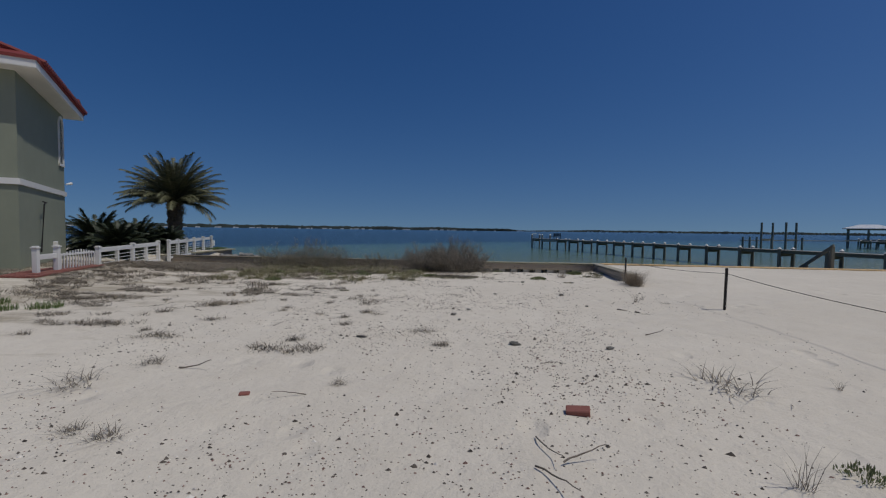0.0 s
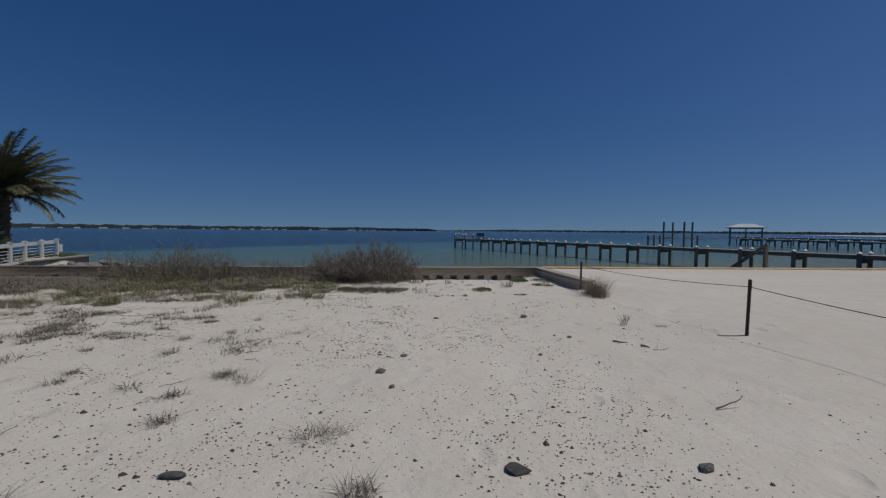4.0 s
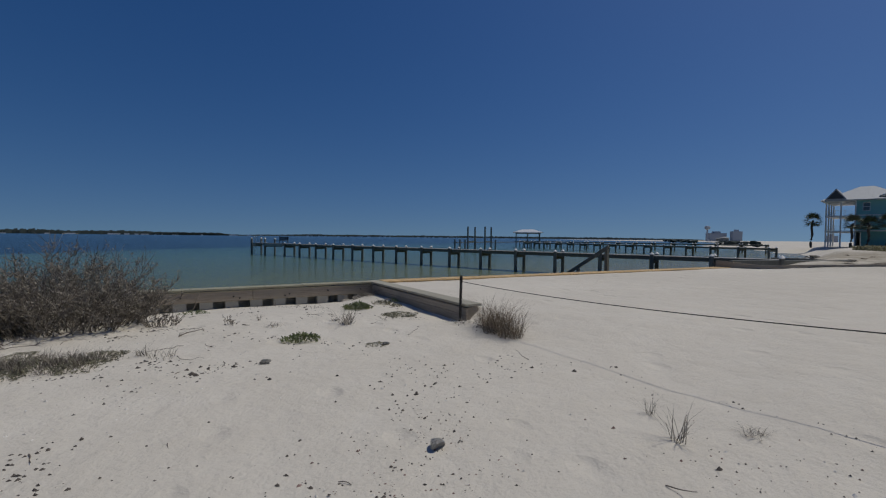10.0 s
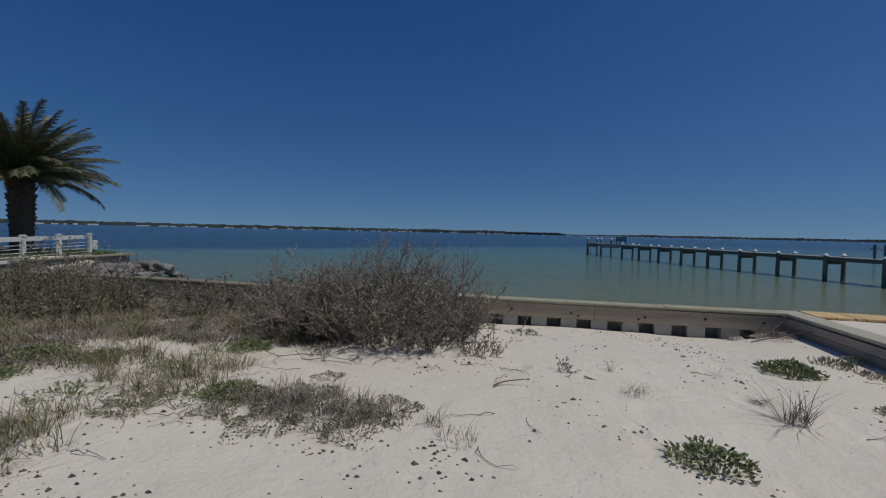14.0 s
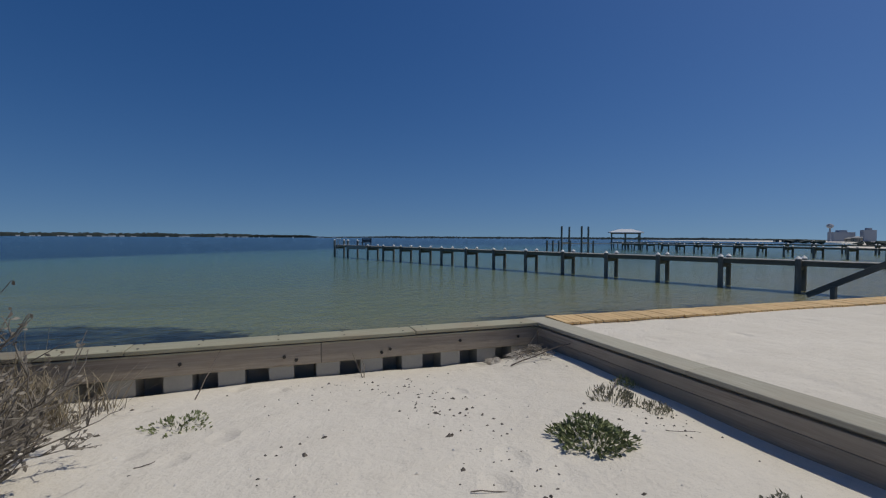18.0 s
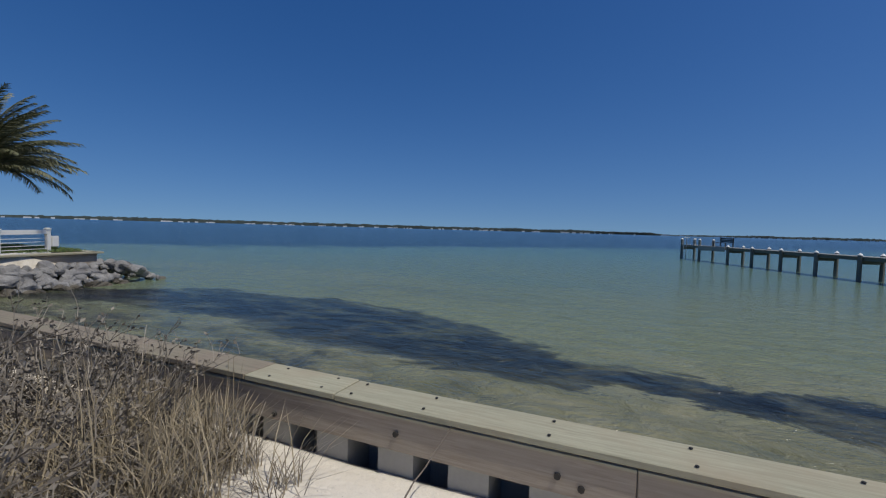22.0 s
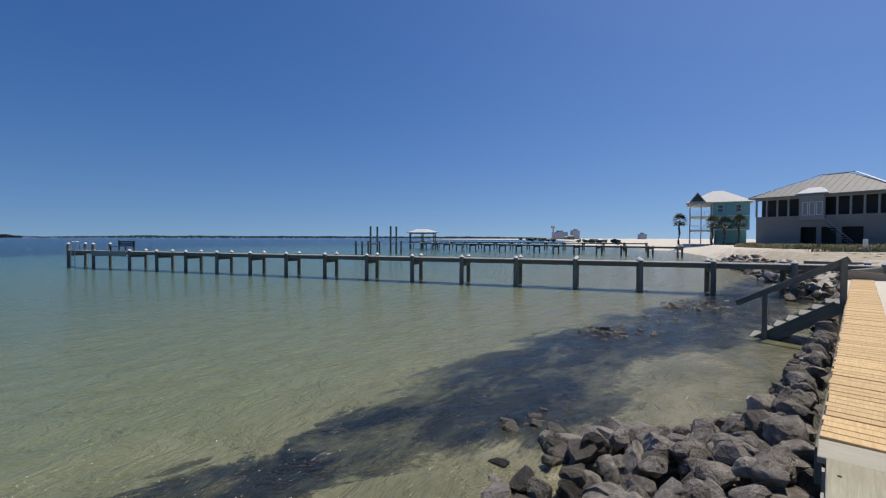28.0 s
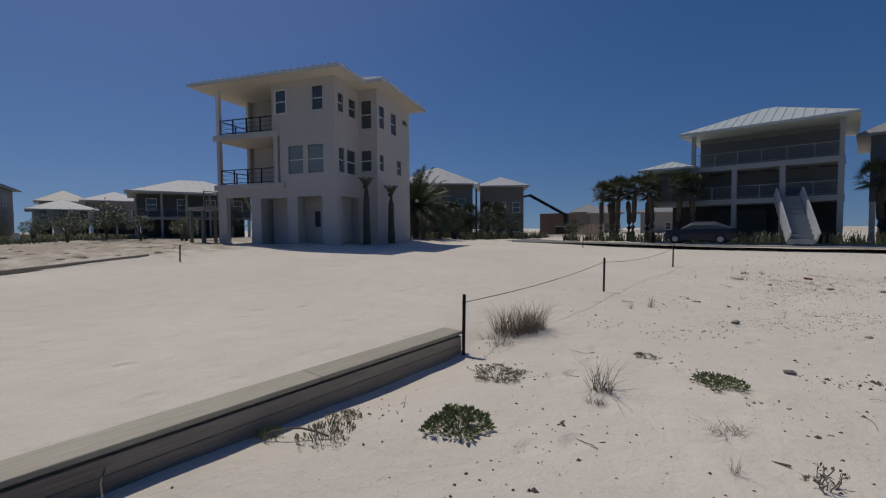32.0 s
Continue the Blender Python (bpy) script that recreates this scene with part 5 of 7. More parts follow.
# long gray house with screened porches: the porch face turned to the lot, an end wall beside it
gray = thing("gray_house", pose(91.0, 32.5, 0.4, 0, 0, -18), "long gray beach house with screened porch and hip roof", "house")
# local y runs down the porch face (0 at the water end), local -x faces the lot
GL, GD, GE = 16.7, 14.0, 7.9
block(gray, (1.8, -GL, 0), (GD, 0, GE), M_GRAY)
part("porch_floor", boxes(((0, -GL + 0.05, 3.9), (1.78, -0.05, 4.2))), M_GRAY, gray)
part("lower_wall", wall_grid(GL, 3.9, 0.2, [(6.2, 8.2, 0, 3.1), (8.8, 10.6, 0, 3.1), (11.2, 13.6, 0, 3.1)]), M_GRAY, gray).matrix_local = pose(0, 0, 0, 0, 0, -90)
# dark panels paint the shade inside the lower rooms and screened porch
part("dark_room", boxes(((1.6, -14.2, 0), (1.78, -5.8, 3.4))), M_DARK, gray)
part("porch_back", boxes(((1.6, -GL + 0.3, 4.2), (1.78, -0.2, GE - 0.1))), M_DARK, gray, "dark panel standing for the shaded screened porch interior")
part("parapet", boxes(((-0.05, -GL, 3.9), (0.1, 0, 4.9))), M_GRAY, gray)
part("end_wall", boxes(((0.0, -GL - 0.02, 0), (1.8, -GL + 0.28, GE))), M_GRAY, gray)
part("end_belt", boxes(((0.0, -GL - 0.06, 3.8), (GD, -GL - 0.02, 4.0))), M_TRIM, gray)
for k in range(12):
    y = -GL * k / 11
    part("porch_post", boxes(((-0.04, y - 0.12, 4.9), (0.16, y + 0.12, GE))), M_TRIM, gray)
part("top_beam", boxes(((-0.1, -GL, GE - 0.3), (0.25, 0, GE + 0.05))), M_TRIM, gray)
gr = part("roof", hip_roof(-0.9, GD + 0.9, -GL - 0.9, 0.9, 3.7, 0.18, 0.9), paint("dull_metal_roof", (0.24, 0.235, 0.22), 0.6, 0.1, 6, 0.05), gray, "dull grey metal hip roof")
gr.location.z = GE
for a, b in (((GD / 2, -GL + 6.1, 3.9), (GD / 2, -6.1, 3.9)), ((-0.85, -GL - 0.85, 0.25), (GD / 2, -GL + 6.1, 3.9)), ((-0.85, 0.85, 0.25), (GD / 2, -6.1, 3.9))):
    bm = bmesh.new()
    beam(bm, Vector(a) + Vector((0, 0, GE + 0.02)), Vector(b) + Vector((0, 0, GE + 0.02)), 0.3, 0.1)
    part("ridge_cap", bm, M_METALROOF, gray, "white metal ridge cap")
# entrance bay with arched window, dormer and a straight stair
part("bay", boxes(((-0.5, -9.3, 4.2), (0.0, -6.3, GE + 0.3))), M_TRIM, gray, "pale entrance bay")
part("bay_roof", hip_roof(-0.9, 1.6, -9.8, -5.8, 0.9, 0.12), M_METALROOF, gray).location.z = GE + 0.3
for y in (-6.6, -7.5, -8.4):
    add_window(gray, pose(-0.5, y, 5.0, 0, 0, -90), 0.6, 1.9, 1, 0, M_WHITE)
for k in range(12):
    part("step", boxes(((-1.7, -9.6 - 0.3 * k, 3.9 - 0.33 * k), (-0.2, -9.3 - 0.3 * k, 4.0 - 0.33 * k))), M_TRIM, gray)
bm = bmesh.new()
beam(bm, (-1.75, -9.4, 4.7), (-1.75, -13.0, 0.9), 0.08, 0.1)
part("stair_rail", bm, M_TRIM, gray)
face_windows(gray, pose(0, -GL - 0.02, 0), (1.0, 9.0), (5.3,), 1.0, 1.4)


def cottage(name, label, m, w, d, h, mat, rise=2.4, stilts=0.0, wins=3, stair=False, roof_mat=None, veranda=False):
    """Plain beach house; local -y faces the viewer."""
    c = thing(name, m, label, "house")
    if stilts:
        posts(c, [(x, y) for x in (0.2, w / 2, w - 0.2) for y in (0.2, d - 0.2)], 0, stilts, 0.16)
        # near-black block paints the shade below the stilt floor
        part("under_wall", boxes(((0.6, 1.2, 0), (w - 0.6, d - 0.6, stilts))), M_DARK, c, "dark shaded undercroft")
    block(c, (0, 0, stilts), (w, d, h), mat)
    roofed(c, -0.8, w + 0.8, -0.8, d + 0.8, h, rise, 0.9, roof_mat or M_DULLROOF)
    for lvl in range(max(1, int((h - stilts) / 2.9))):
        face_windows(c, Matrix(), [w * (i + 0.5) / wins - 0.5 for i in range(wins)], [stilts + 0.9 + 2.9 * lvl], 1.0, 1.4)
    if veranda:
        part("veranda_deck", boxes(((-0.4, -1.9, stilts - 0.25), (w + 0.4, 0, stilts))), M_TRIM, c, "pale deck edge")
        railing("railing", c, (-0.3, -1.8, stilts), (w + 0.3, -1.8, stilts), 1.0, M_TRIM, 1.6, 3)
        posts(c, [(w * k / 5, -1.7) for k in range(6)], 0, h, 0.12, M_TRIM)
        part("veranda_roof", boxes(((-1.0, -2.5, h - 0.1), (w + 1.0, 0.2, h + 0.12))), roof_mat or M_DULLROOF, c)
    if stair:
        for i in range(12):
            part("step", boxes(((w * 0.3, -0.2 - 0.28 * i, stilts - stilts / 12 * (i + 1)), (w * 0.3 + 1.2, 0.1 - 0.28 * i, stilts - stilts / 12 * i))), M_WHITE, c)
        for x in (w * 0.3, w * 0.3 + 1.2):
            bm = bmesh.new()
            beam(bm, (x, -3.4, 1.0), (x, 0, stilts + 1.0), 0.08, 0.12)
            part("handrail", bm, M_WHITE, c)
    return c


def toward(x, y, z=0.4):
    """Pose at a place with local -y turned to the lot's corner."""
    return pose(x, y, z, 0, 0, math.degrees(math.atan2(22 - y, 1 - x)) + 90)


M_PALESIDE = paint("pale_siding", (0.42, 0.42, 0.40), 0.8, 0.06)
cottage("white_cottage", "pale stilt cottage with outside stair", toward(88, 11.5), 7.0, 8, 4.6, M_PALESIDE, 1.7, 2.4, 3, True, M_PALEROOF)
cottage("gray_cottage", "gray beach cottage with pale roof", toward(108, 8), 7, 8, 6.9, M_GRAY, 2.3, 3.0, roof_mat=M_DULLROOF)
cottage("tan_cottage", "tan two-level beach cottage", toward(92, 4.5), 8, 9, 6.4, M_TAN, 1.8, 2.8, roof_mat=M_PALEROOF)
cottage("shaded_house", "dark shaded stilt house with wide roof", toward(63, 5.5), 13, 10, 6.0, paint("slate_siding", (0.085, 0.10, 0.10), 0.8), 2.1, 3.0, 4, veranda=True, roof_mat=M_PALEROOF)
M_TAUPE = paint("taupe_siding", (0.20, 0.185, 0.165), 0.85, 0.08)
cottage("street_house", "taupe street house behind the stucco house", toward(40.4, -17.6), 9, 8, 7.0, M_TAUPE, 2.6, 0.0, 3, roof_mat=M_PALEROOF)
cottage("street_house", "taupe street house with pale hip roof", toward(38.4, -32.1), 6.5, 7, 7.6, M_TAUPE, 1.7, 0.0, 3, roof_mat=M_PALEROOF)
cottage("end_house", "small pale house at the end of the street", toward(43.2, -79.3), 7, 7, 5.0, M_TAN, 2.2, 0.0, 2)
cottage("end_house", "small tan house at the end of the street", toward(36.1, -71.3), 6, 7, 4.4, M_TAN, 1.8, 0.0, 2)
cottage("end_house", "pale house beyond the palm row", toward(27, -76), 7, 7, 4.4, M_TAN, 2.0, 0.0, 2)
site = thing("site_fence", label="brown board site fence at the street end", category="fence")
for k in range(9):
    a, b = Vector((32.6, -51.2, 1.3)).lerp(Vector((25.0, -47.7, 1.3)), k / 9), Vector((32.6, -51.2, 1.3)).lerp(Vector((25.0, -47.7, 1.3)), (k + 0.96) / 9)
    board("fence_panel", site, a, b, 0.05, 2.0, M_WALE)
    board("post", site, a - Vector((0, 0, 1.2)), a + Vector((0, 0, 1.1)), 0.1, 0.1, M_WALE, up=(1, 0, 0))
tagged(new("brown_building", finish(boxes(((34, -58, 0.3), (39, -53, 4.5)), bevel=0.03), "brown_building", paint("brown_block", (0.20, 0.13, 0.09), 0.9))), "low brown unfinished block building", "building")

# deck on posts beside the stucco house
plat = thing("timber_platform", pose(34.5, 8.3, 0.6, 0, 0, 20), "small weathered timber platform on posts", "platform")
posts(plat, [(0, 0), (1.2, 0), (0, 1.0), (1.2, 1.0)], 0, 2.7, 0.09, M_DOCK)
part("deck", boxes(((-0.3, -0.2, 2.6), (1.5, 1.2, 2.85))), M_DECK, plat)
railing("railing", plat, (-0.2, -0.1, 2.85), (-0.2, 1.1, 2.85), 1.1, M_DOCK, 0.9, 1)

# porch house across the street: local -y faces the lot
ph = thing("porch_house", pose(11.4, -19.2, 0.5, 0, 0, 176), "gray three-level beach house with porches and twin stairs", "house")
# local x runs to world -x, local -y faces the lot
# darker copy of the porch gray, shade painted behind the porches
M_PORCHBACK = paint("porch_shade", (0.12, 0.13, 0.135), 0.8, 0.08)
M_PORCHTRIM = paint("porch_rail_gray", (0.22, 0.24, 0.25), 0.6, 0.05)
M_STAIRWALL = paint("stair_parapet", (0.50, 0.53, 0.54), 0.6, 0.05)
M_PORCH = paint("porch_gray", (0.20, 0.215, 0.22), 0.75, 0.06)
block(ph, (3.5, 2.2, 3.4), (12.6, 8, 8.7), M_PORCH)
block(ph, (0, 1.4, 3.4), (3.6, 8, 6.0), M_PORCH)
# near-black block carries the undercroft's shade in its colour
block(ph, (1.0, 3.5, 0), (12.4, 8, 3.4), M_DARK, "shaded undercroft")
for z, x0, x1 in ((3.4, 0.0, 12.8), (6.1, 3.3, 12.8)):
    part("porch_deck", boxes(((x0, -0.15, z - 0.4), (x1, 2.2, z))), M_TRIM, ph)
    railing("railing", ph, (x0 + 0.2, -0.05, z), (x1 - 0.1, -0.05, z), 1.0, M_PORCHTRIM, 1.6, 5)
posts(ph, [(0.1, 0), (3.5, 0), (6.4, 0), (9.4, 0), (12.6, 0)], 0, 6.0, 0.17, M_TRIM)
posts(ph, [(3.5, 0), (12.6, 0)], 6.0, 8.7, 0.14, M_TRIM)
M_SEAROOF = paint("pale_green_metal_roof", (0.50, 0.56, 0.55), 0.5, 0.05, 6, 0.05)
roofed(ph, 2.6, 13.5, -1.0, 9, 8.7, 2.1, 0.6, M_SEAROOF)
roofed(ph, -0.7, 3.7, -0.9, 8.5, 6.05, 0.8, 0.6, M_SEAROOF)
face_windows(ph, pose(3.5, 2.2, 0), (0.7, 2.5, 4.3, 6.1, 7.8), (4.1, 6.7), 1.1, 1.6, 1, M_TRIM)
for i in range(10):
    x = 9.0 + 0.11 * i
    part("step", boxes(((x, -0.45 - 0.28 * i, 3.4 - 0.34 * (i + 1)), (x + 1.5, -0.15 - 0.28 * i, 3.4 - 0.34 * i))), M_TRIM, ph)
for x in (9.0, 10.5):
    bm = bmesh.new()
    beam(bm, (x, -0.15, 3.7), (x + 1.1, -3.1, 0.45), 0.12, 0.95)
    part("stair_wall", bm, M_STAIRWALL, ph, "solid pale stair parapet")
# flat dark panel paints the bay's shade; no door is built
part("car_bay", boxes(((4.4, 2.6, 0), (8.2, 2.75, 2.6))), M_SLATE, ph, "dark panel standing for shade in the undercroft bay")
# darkened panels put porch shade in front of the walls
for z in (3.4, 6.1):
    part("porch_back", boxes(((3.6, 2.0, z + 0.05), (12.5, 2.15, z + 2.2))), M_PORCHBACK, ph, "darkened panel standing for shade behind the screened porch")
cottage("tree_house", "shaded neighbouring house behind tall palms", toward(-3.0, -22.8, 0.5), 11, 9, 7.8, M_PORCH, 3.0, 3.0, 3)

# street, drive, car
me = bpy.data.meshes.new("road")
rp = [(-40, -13.6), (-10, -13.2), (4, -12.9), (16, -14.6), (22, -19), (27, -30), (34, -60), (39, -60), (32, -29), (27.5, -17.5), (20, -11.6), (6, -9.9), (-10, -10.4), (-40, -10.8)]
me.from_pydata([(x, y, max(ground_z(x, y), 0.42) + 0.05) for x, y in rp], [], [(0, 1, 12, 13), (1, 2, 11, 12), (2, 3, 10, 11), (3, 4, 9, 10), (4, 5, 8, 9), (5, 6, 7, 8)])
me.materials.append(M_ASPHALT)
tagged(new("road", me), "pale worn asphalt street curving past the lots", "road", kind="structure")
M_CAR = paint("dark_car_paint", (0.030, 0.032, 0.04), 0.25, 0.05, 4, 0.0, 0.4)
M_TYRE = paint("tyre_rubber", (0.02, 0.02, 0.02), 0.85, 0.1)
M_RIM = paint("alloy_rim", (0.4, 0.4, 0.42), 0.35, 0.05, 20, 0.0, 0.8)


def car_body(sections):
    """Loft of (x, half width, z low, z high, half roof width) sections."""
    bm = bmesh.new()
    rings = []
    for x, w, z0, z1, wt in sections:
        rings.append([bm.verts.new(p) for p in ((x, -w, z0), (x, w, z0), (x, w, lerp(z0, z1, 0.6)), (x, wt, z1), (x, -wt, z1), (x, -w, lerp(z0, z1, 0.6)))])
    for a, b in zip(rings, rings[1:]):
        for k in range(6):
            bm.faces.new((a[k], a[(k + 1) % 6], b[(k + 1) % 6], b[k]))
    bm.faces.new(list(reversed(rings[0])))
    bm.faces.new(rings[-1])
    return bm


car = thing("parked_car", pose(6.7, -14.6, 0.5, 0, 0, 178), "dark grey crossover parked on the drive", "car")
part("body", car_body([(-2.3, 0.72, 0.45, 0.9, 0.62), (-2.1, 0.88, 0.3, 1.0, 0.8), (-0.9, 0.92, 0.25, 1.05, 0.85), (1.2, 0.92, 0.25, 1.08, 0.85), (2.1, 0.9, 0.3, 1.1, 0.8), (2.35, 0.75, 0.45, 1.0, 0.65)]), M_CAR, car, smooth=False)
part("cabin", car_body([(-1.2, 0.82, 1.03, 1.06, 0.8), (-0.4, 0.82, 1.03, 1.56, 0.62), (1.1, 0.82, 1.03, 1.60, 0.62), (2.1, 0.78, 1.05, 1.12, 0.72)]), M_GLASS, car, "dark tinted glass cabin")
part("roof_panel", boxes(((-0.35, -0.6, 1.575), (1.1, 0.6, 1.63)), bevel=0.02), M_CAR, car)
for x in (-1.45, 1.45):
    for y in (-0.85, 0.85):
        bm = bmesh.new()
        tube(bm, [(0, -0.11, 0), (0, 0.11, 0)], 0.34, 18)
        t = part("tyre", bm, M_TYRE, car)
        t.location = (x, y, 0.34)
        bm = bmesh.new()
        tube(bm, [(0, -0.125, 0), (0, 0.125, 0)], 0.2, 12)
        part("rim", bm, M_RIM, t)
for y in (-0.6, 0.6):
    part("headlight", boxes(((-2.28, y - 0.18, 0.72), (-2.12, y + 0.18, 0.86)), bevel=0.02), M_WHITE, car, "clear headlight")


def fan_palm(name, label, pos, h, seed, lean=0.3, crown=1.3):
    """Cabbage palm: ringed trunk and a ball of fan leaves on stalks."""
    r = random.Random(seed)
    pal = thing(name, pose(*pos), label, "palm tree", "cabbage palms")
    bm = bmesh.new()
    pts = [(lean * (t / 10) ** 2, 0.1 * math.sin(t), -0.2 + (h + 0.2) * t / 10) for t in range(11)]
    tube(bm, pts, [0.2 + 0.02 * (t % 2) for t in range(11)], 10)
    part("trunk", bm, M_TRUNK, pal, "slim grey-brown trunk")
    top = Vector(pts[-1])
    vs, fs = [], []
    for i in range(36):
        az, lift = i * 2.39996, lerp(1.35, -0.75, i / 36)
        d = Vector((math.cos(az) * math.cos(lift), math.sin(az) * math.cos(lift), math.sin(lift)))
        c = top + d * crown * r.uniform(0.45, 0.65)
        side = d.cross(Vector((0, 0, 1))).normalized()
        nrm = side.cross(d)
        for k in range(13):
            a = lerp(-1.35, 1.35, k / 12)
            o = (d * math.cos(a) + side * math.sin(a)).normalized()
            tip = c + o * crown * 0.62 * r.uniform(0.85, 1.1) - Vector((0, 0, 0.16 * crown * abs(a)))
            w = o.cross(nrm).normalized() * 0.035 * crown
            q = len(vs)
            m = c.lerp(tip, 0.55)
            vs += [c, m + w, tip, m - w]
            fs.append((q, q + 1, q + 2, q + 3))
    me = bpy.data.meshes.new("crown")
    me.from_pydata(vs, [], fs)
    me.materials.append(M_SHRUB if seed % 3 else M_PALM)
    part("crown", me, None, pal, "round crown of fan leaves")
    return pal


fr = random.Random(8)
for i, (x, y, h) in enumerate(((17.6, -20.5, 4.4), (16.4, -20.0, 4.1), (15.6, -19.0, 4.6), (14.7, -19.6, 4.2), (14.0, -18.2, 4.5), (13.0, -18.8, 4.0), (12.3, -17.8, 4.6), (10.4, -18.0, 4.5), (9.4, -18.3, 4.3), (16.9, -22, 4.7))):
    fan_palm("cabbage_palm", "cabbage palm in a row along the street", (x - 1.7, y + 0.6, 0.5), h + 0.2, i, fr.uniform(-0.3, 0.3), 1.15)
for i, (x, y, h) in enumerate(((-3.4, -20.3, 4.6), (-4.8, -19.5, 4.9), (-5.6, -21, 4.4), (-7.2, -20, 5.0))):
    fan_palm("cabbage_palm", "tall cabbage palm beside the shaded house", (x, y, 0.5), h, 30 + i, 0.2, 1.4)
for i, (x, y, h) in enumerate(((111.0, 49.1, 5.4), (108.2, 42.0, 4.6), (110.0, 37.5, 4.8), (109.5, 40.0, 4.4))):
    fan_palm("cabbage_palm", "cabbage palm beside the aqua house", (x, y, 0.4), h, 50 + i, 0.5, 1.7)
for i, (x, y, h) in enumerate(((31.0, -13.6, 2.7), (30.2, -15.0, 2.9), (29.6, -17.2, 2.7), (35.0, -19.0, 3.6), (33.0, -26.0, 3.6), (30.0, -24.0, 3.3), (29.0, -22.4, 2.9))):
    fan_palm("cabbage_palm", "young cabbage palm along the street", (x, y, 0.6), h, 60 + i, 0.1, 1.3)
feather_palm("date_palm", "young date palm beside the stucco house", (29.4, -8.0, 0.7), 3.0, 0.30, 0.32, 76, 4.2, 9, 0.5, -0.5, 44, 0.030, M_SHRUB)
for x, y, h in ((24.15, 2.6, 3.9), (24.1, 0.3, 3.5)):
    tk = thing("cut_palm", pose(x, y, 0.8), "new palm trunk with tied cropped fronds", "palm tree")
    bm = bmesh.new()
    tube(bm, [(0, 0, -0.1), (0.03, 0, h * 0.5), (0, 0, h * 0.8), (0.02, 0, h * 0.95), (0.1, 0, h)], [0.27, 0.22, 0.2, 0.12, 0.22], 10)
    part("trunk", bm, M_TRUNK, tk)
    vs, fs = [], []
    r = random.Random(int(x))
    for i in range(9):
        frond(vs, fs, (0, 0, h * 0.97), i * 0.7, 1.15, 0.9, 0.6, r, 12, 0.2, 0.02)
    me = bpy.data.meshes.new("crown")
    me.from_pydata(vs, [], fs)
    me.materials.append(M_SHRUB)
    part("crown", me, None, tk, "short tied fronds")

# boom lift, street lamp, poles, towers
lift = thing("boom_lift", pose(31.2, -40, 0.4), "dark telescopic boom lift over the street houses", "boom lift")
bm = bmesh.new()
beam(bm, (3.0, 0, 6.6), (-3.2, 0, 3.2), 0.35, 0.4)
part("boom", bm, M_IRON, lift)
bm = bmesh.new()
beam(bm, (3.0, 0, 6.6), (4.4, 0, 6.4), 0.25, 0.3)
part("jib", bm, M_IRON, lift)
part("base", boxes(((-4.2, -1, 0.4), (-1.8, 1, 1.6)), bevel=0.05), M_IRON, lift)
part("mast", boxes(((-3.4, -0.3, 1.6), (-2.8, 0.3, 3.4))), M_IRON, lift)
lamp = thing("street_lamp", pose(26.3, -13.7, 0.6), "dark street lamp post with globe head", "street lamp")
bm = bmesh.new()
tube(bm, [(0, 0, 0), (0, 0, 0.6), (0, 0, 5.2)], [0.14, 0.09, 0.08], 10)
part("pole", bm, M_IRON, lamp)
bm = bmesh.new()
tube(bm, [(0, 0, 5.2), (0, 0, 5.35), (0, 0, 5.65), (0, 0, 5.8)], [0.1, 0.26, 0.24, 0.05], 12)
part("globe", bm, M_WHITE, lamp, "pale globe")
for x, y in ((28.0, -13.6), (27.0, -14.8), (26.3, -15.2)):
    tagged(new("bollard", finish(boxes(((x - 0.12, y - 0.12, 0.4), (x + 0.12, y + 0.12, 1.35)), bevel=0.01), "bollard", M_WALE)), "short brown timber bollard", "bollard", "street bollards")
for x, y, h in ((70.0, 20.0, 1.35), (66.5, 15.5, 1.4)):
    tagged(new("beach_post", finish(boxes(((x - 0.22, y - 0.22, 0.0), (x + 0.22, y + 0.22, 0.3 + h)), bevel=0.02), "beach_post", M_WHITE)), "white square dock post on the beach", "post")

# retaining boards of the next lot, east of the boardwalk
edge = thing("lot_edging", label="dark low timber edging of the next lot", category="edging", kind="structure")
board("board", edge, (24.35, 22.0, ground_z(24.35, 22.0) + 0.03), (25.35, 15.3, ground_z(25.35, 15.3) + 0.03), 0.07, 0.14, M_WALE)
board("board", edge, (24.3, 22.3, 0.24), (24.75, 18.9, -0.02), 0.06, 0.36, M_WALE)
board("board", edge, (25.4, 22.1, 0.15), (33.5, 19.5, 0.15), 0.25, 0.5, M_PILE)
board("board", edge, (33.5, 19.5, 0.15), (34.5, 24.0, 0.1), 0.25, 0.5, M_PILE)

# skyline far along the beach
M_TOWER = paint("pale_tower", (0.30, 0.34, 0.40), 0.8, 0.06)
for x, y, w, h in ((788, 424, 14, 14), (801, 398, 8, 17), (936, 315, 8, 11)):
    t = thing("far_tower", pose(x, y, 0, 0, 0, -30), "pale high-rise block far along the beach", "building")
    part("wall", boxes(((-w, -w / 2, 0), (w, w / 2, h))), M_TOWER, t)
    part("roof_cap", boxes(((-w * 0.4, -w / 4, h), (w * 0.4, w / 4, h + 3))), M_TOWER, t)
wt = thing("water_tower", pose(746, 416, 0), "pale water tower far along the beach", "water tower")
bm = bmesh.new()
tube(bm, [(0, 0, 0), (0, 0, 3), (0, 0, 19)], [3.0, 1.4, 1.2], 10)
part("stem", bm, M_TOWER, wt)
bm = bmesh.new()
tube(bm, [(0, 0, 19), (0, 0, 20.5), (0, 0, 23.0), (0, 0, 25.0), (0, 0, 26.0)], [1.3, 3.6, 4.5, 3.2, 0.5], 14)
part("tank", bm, M_TOWER, wt)
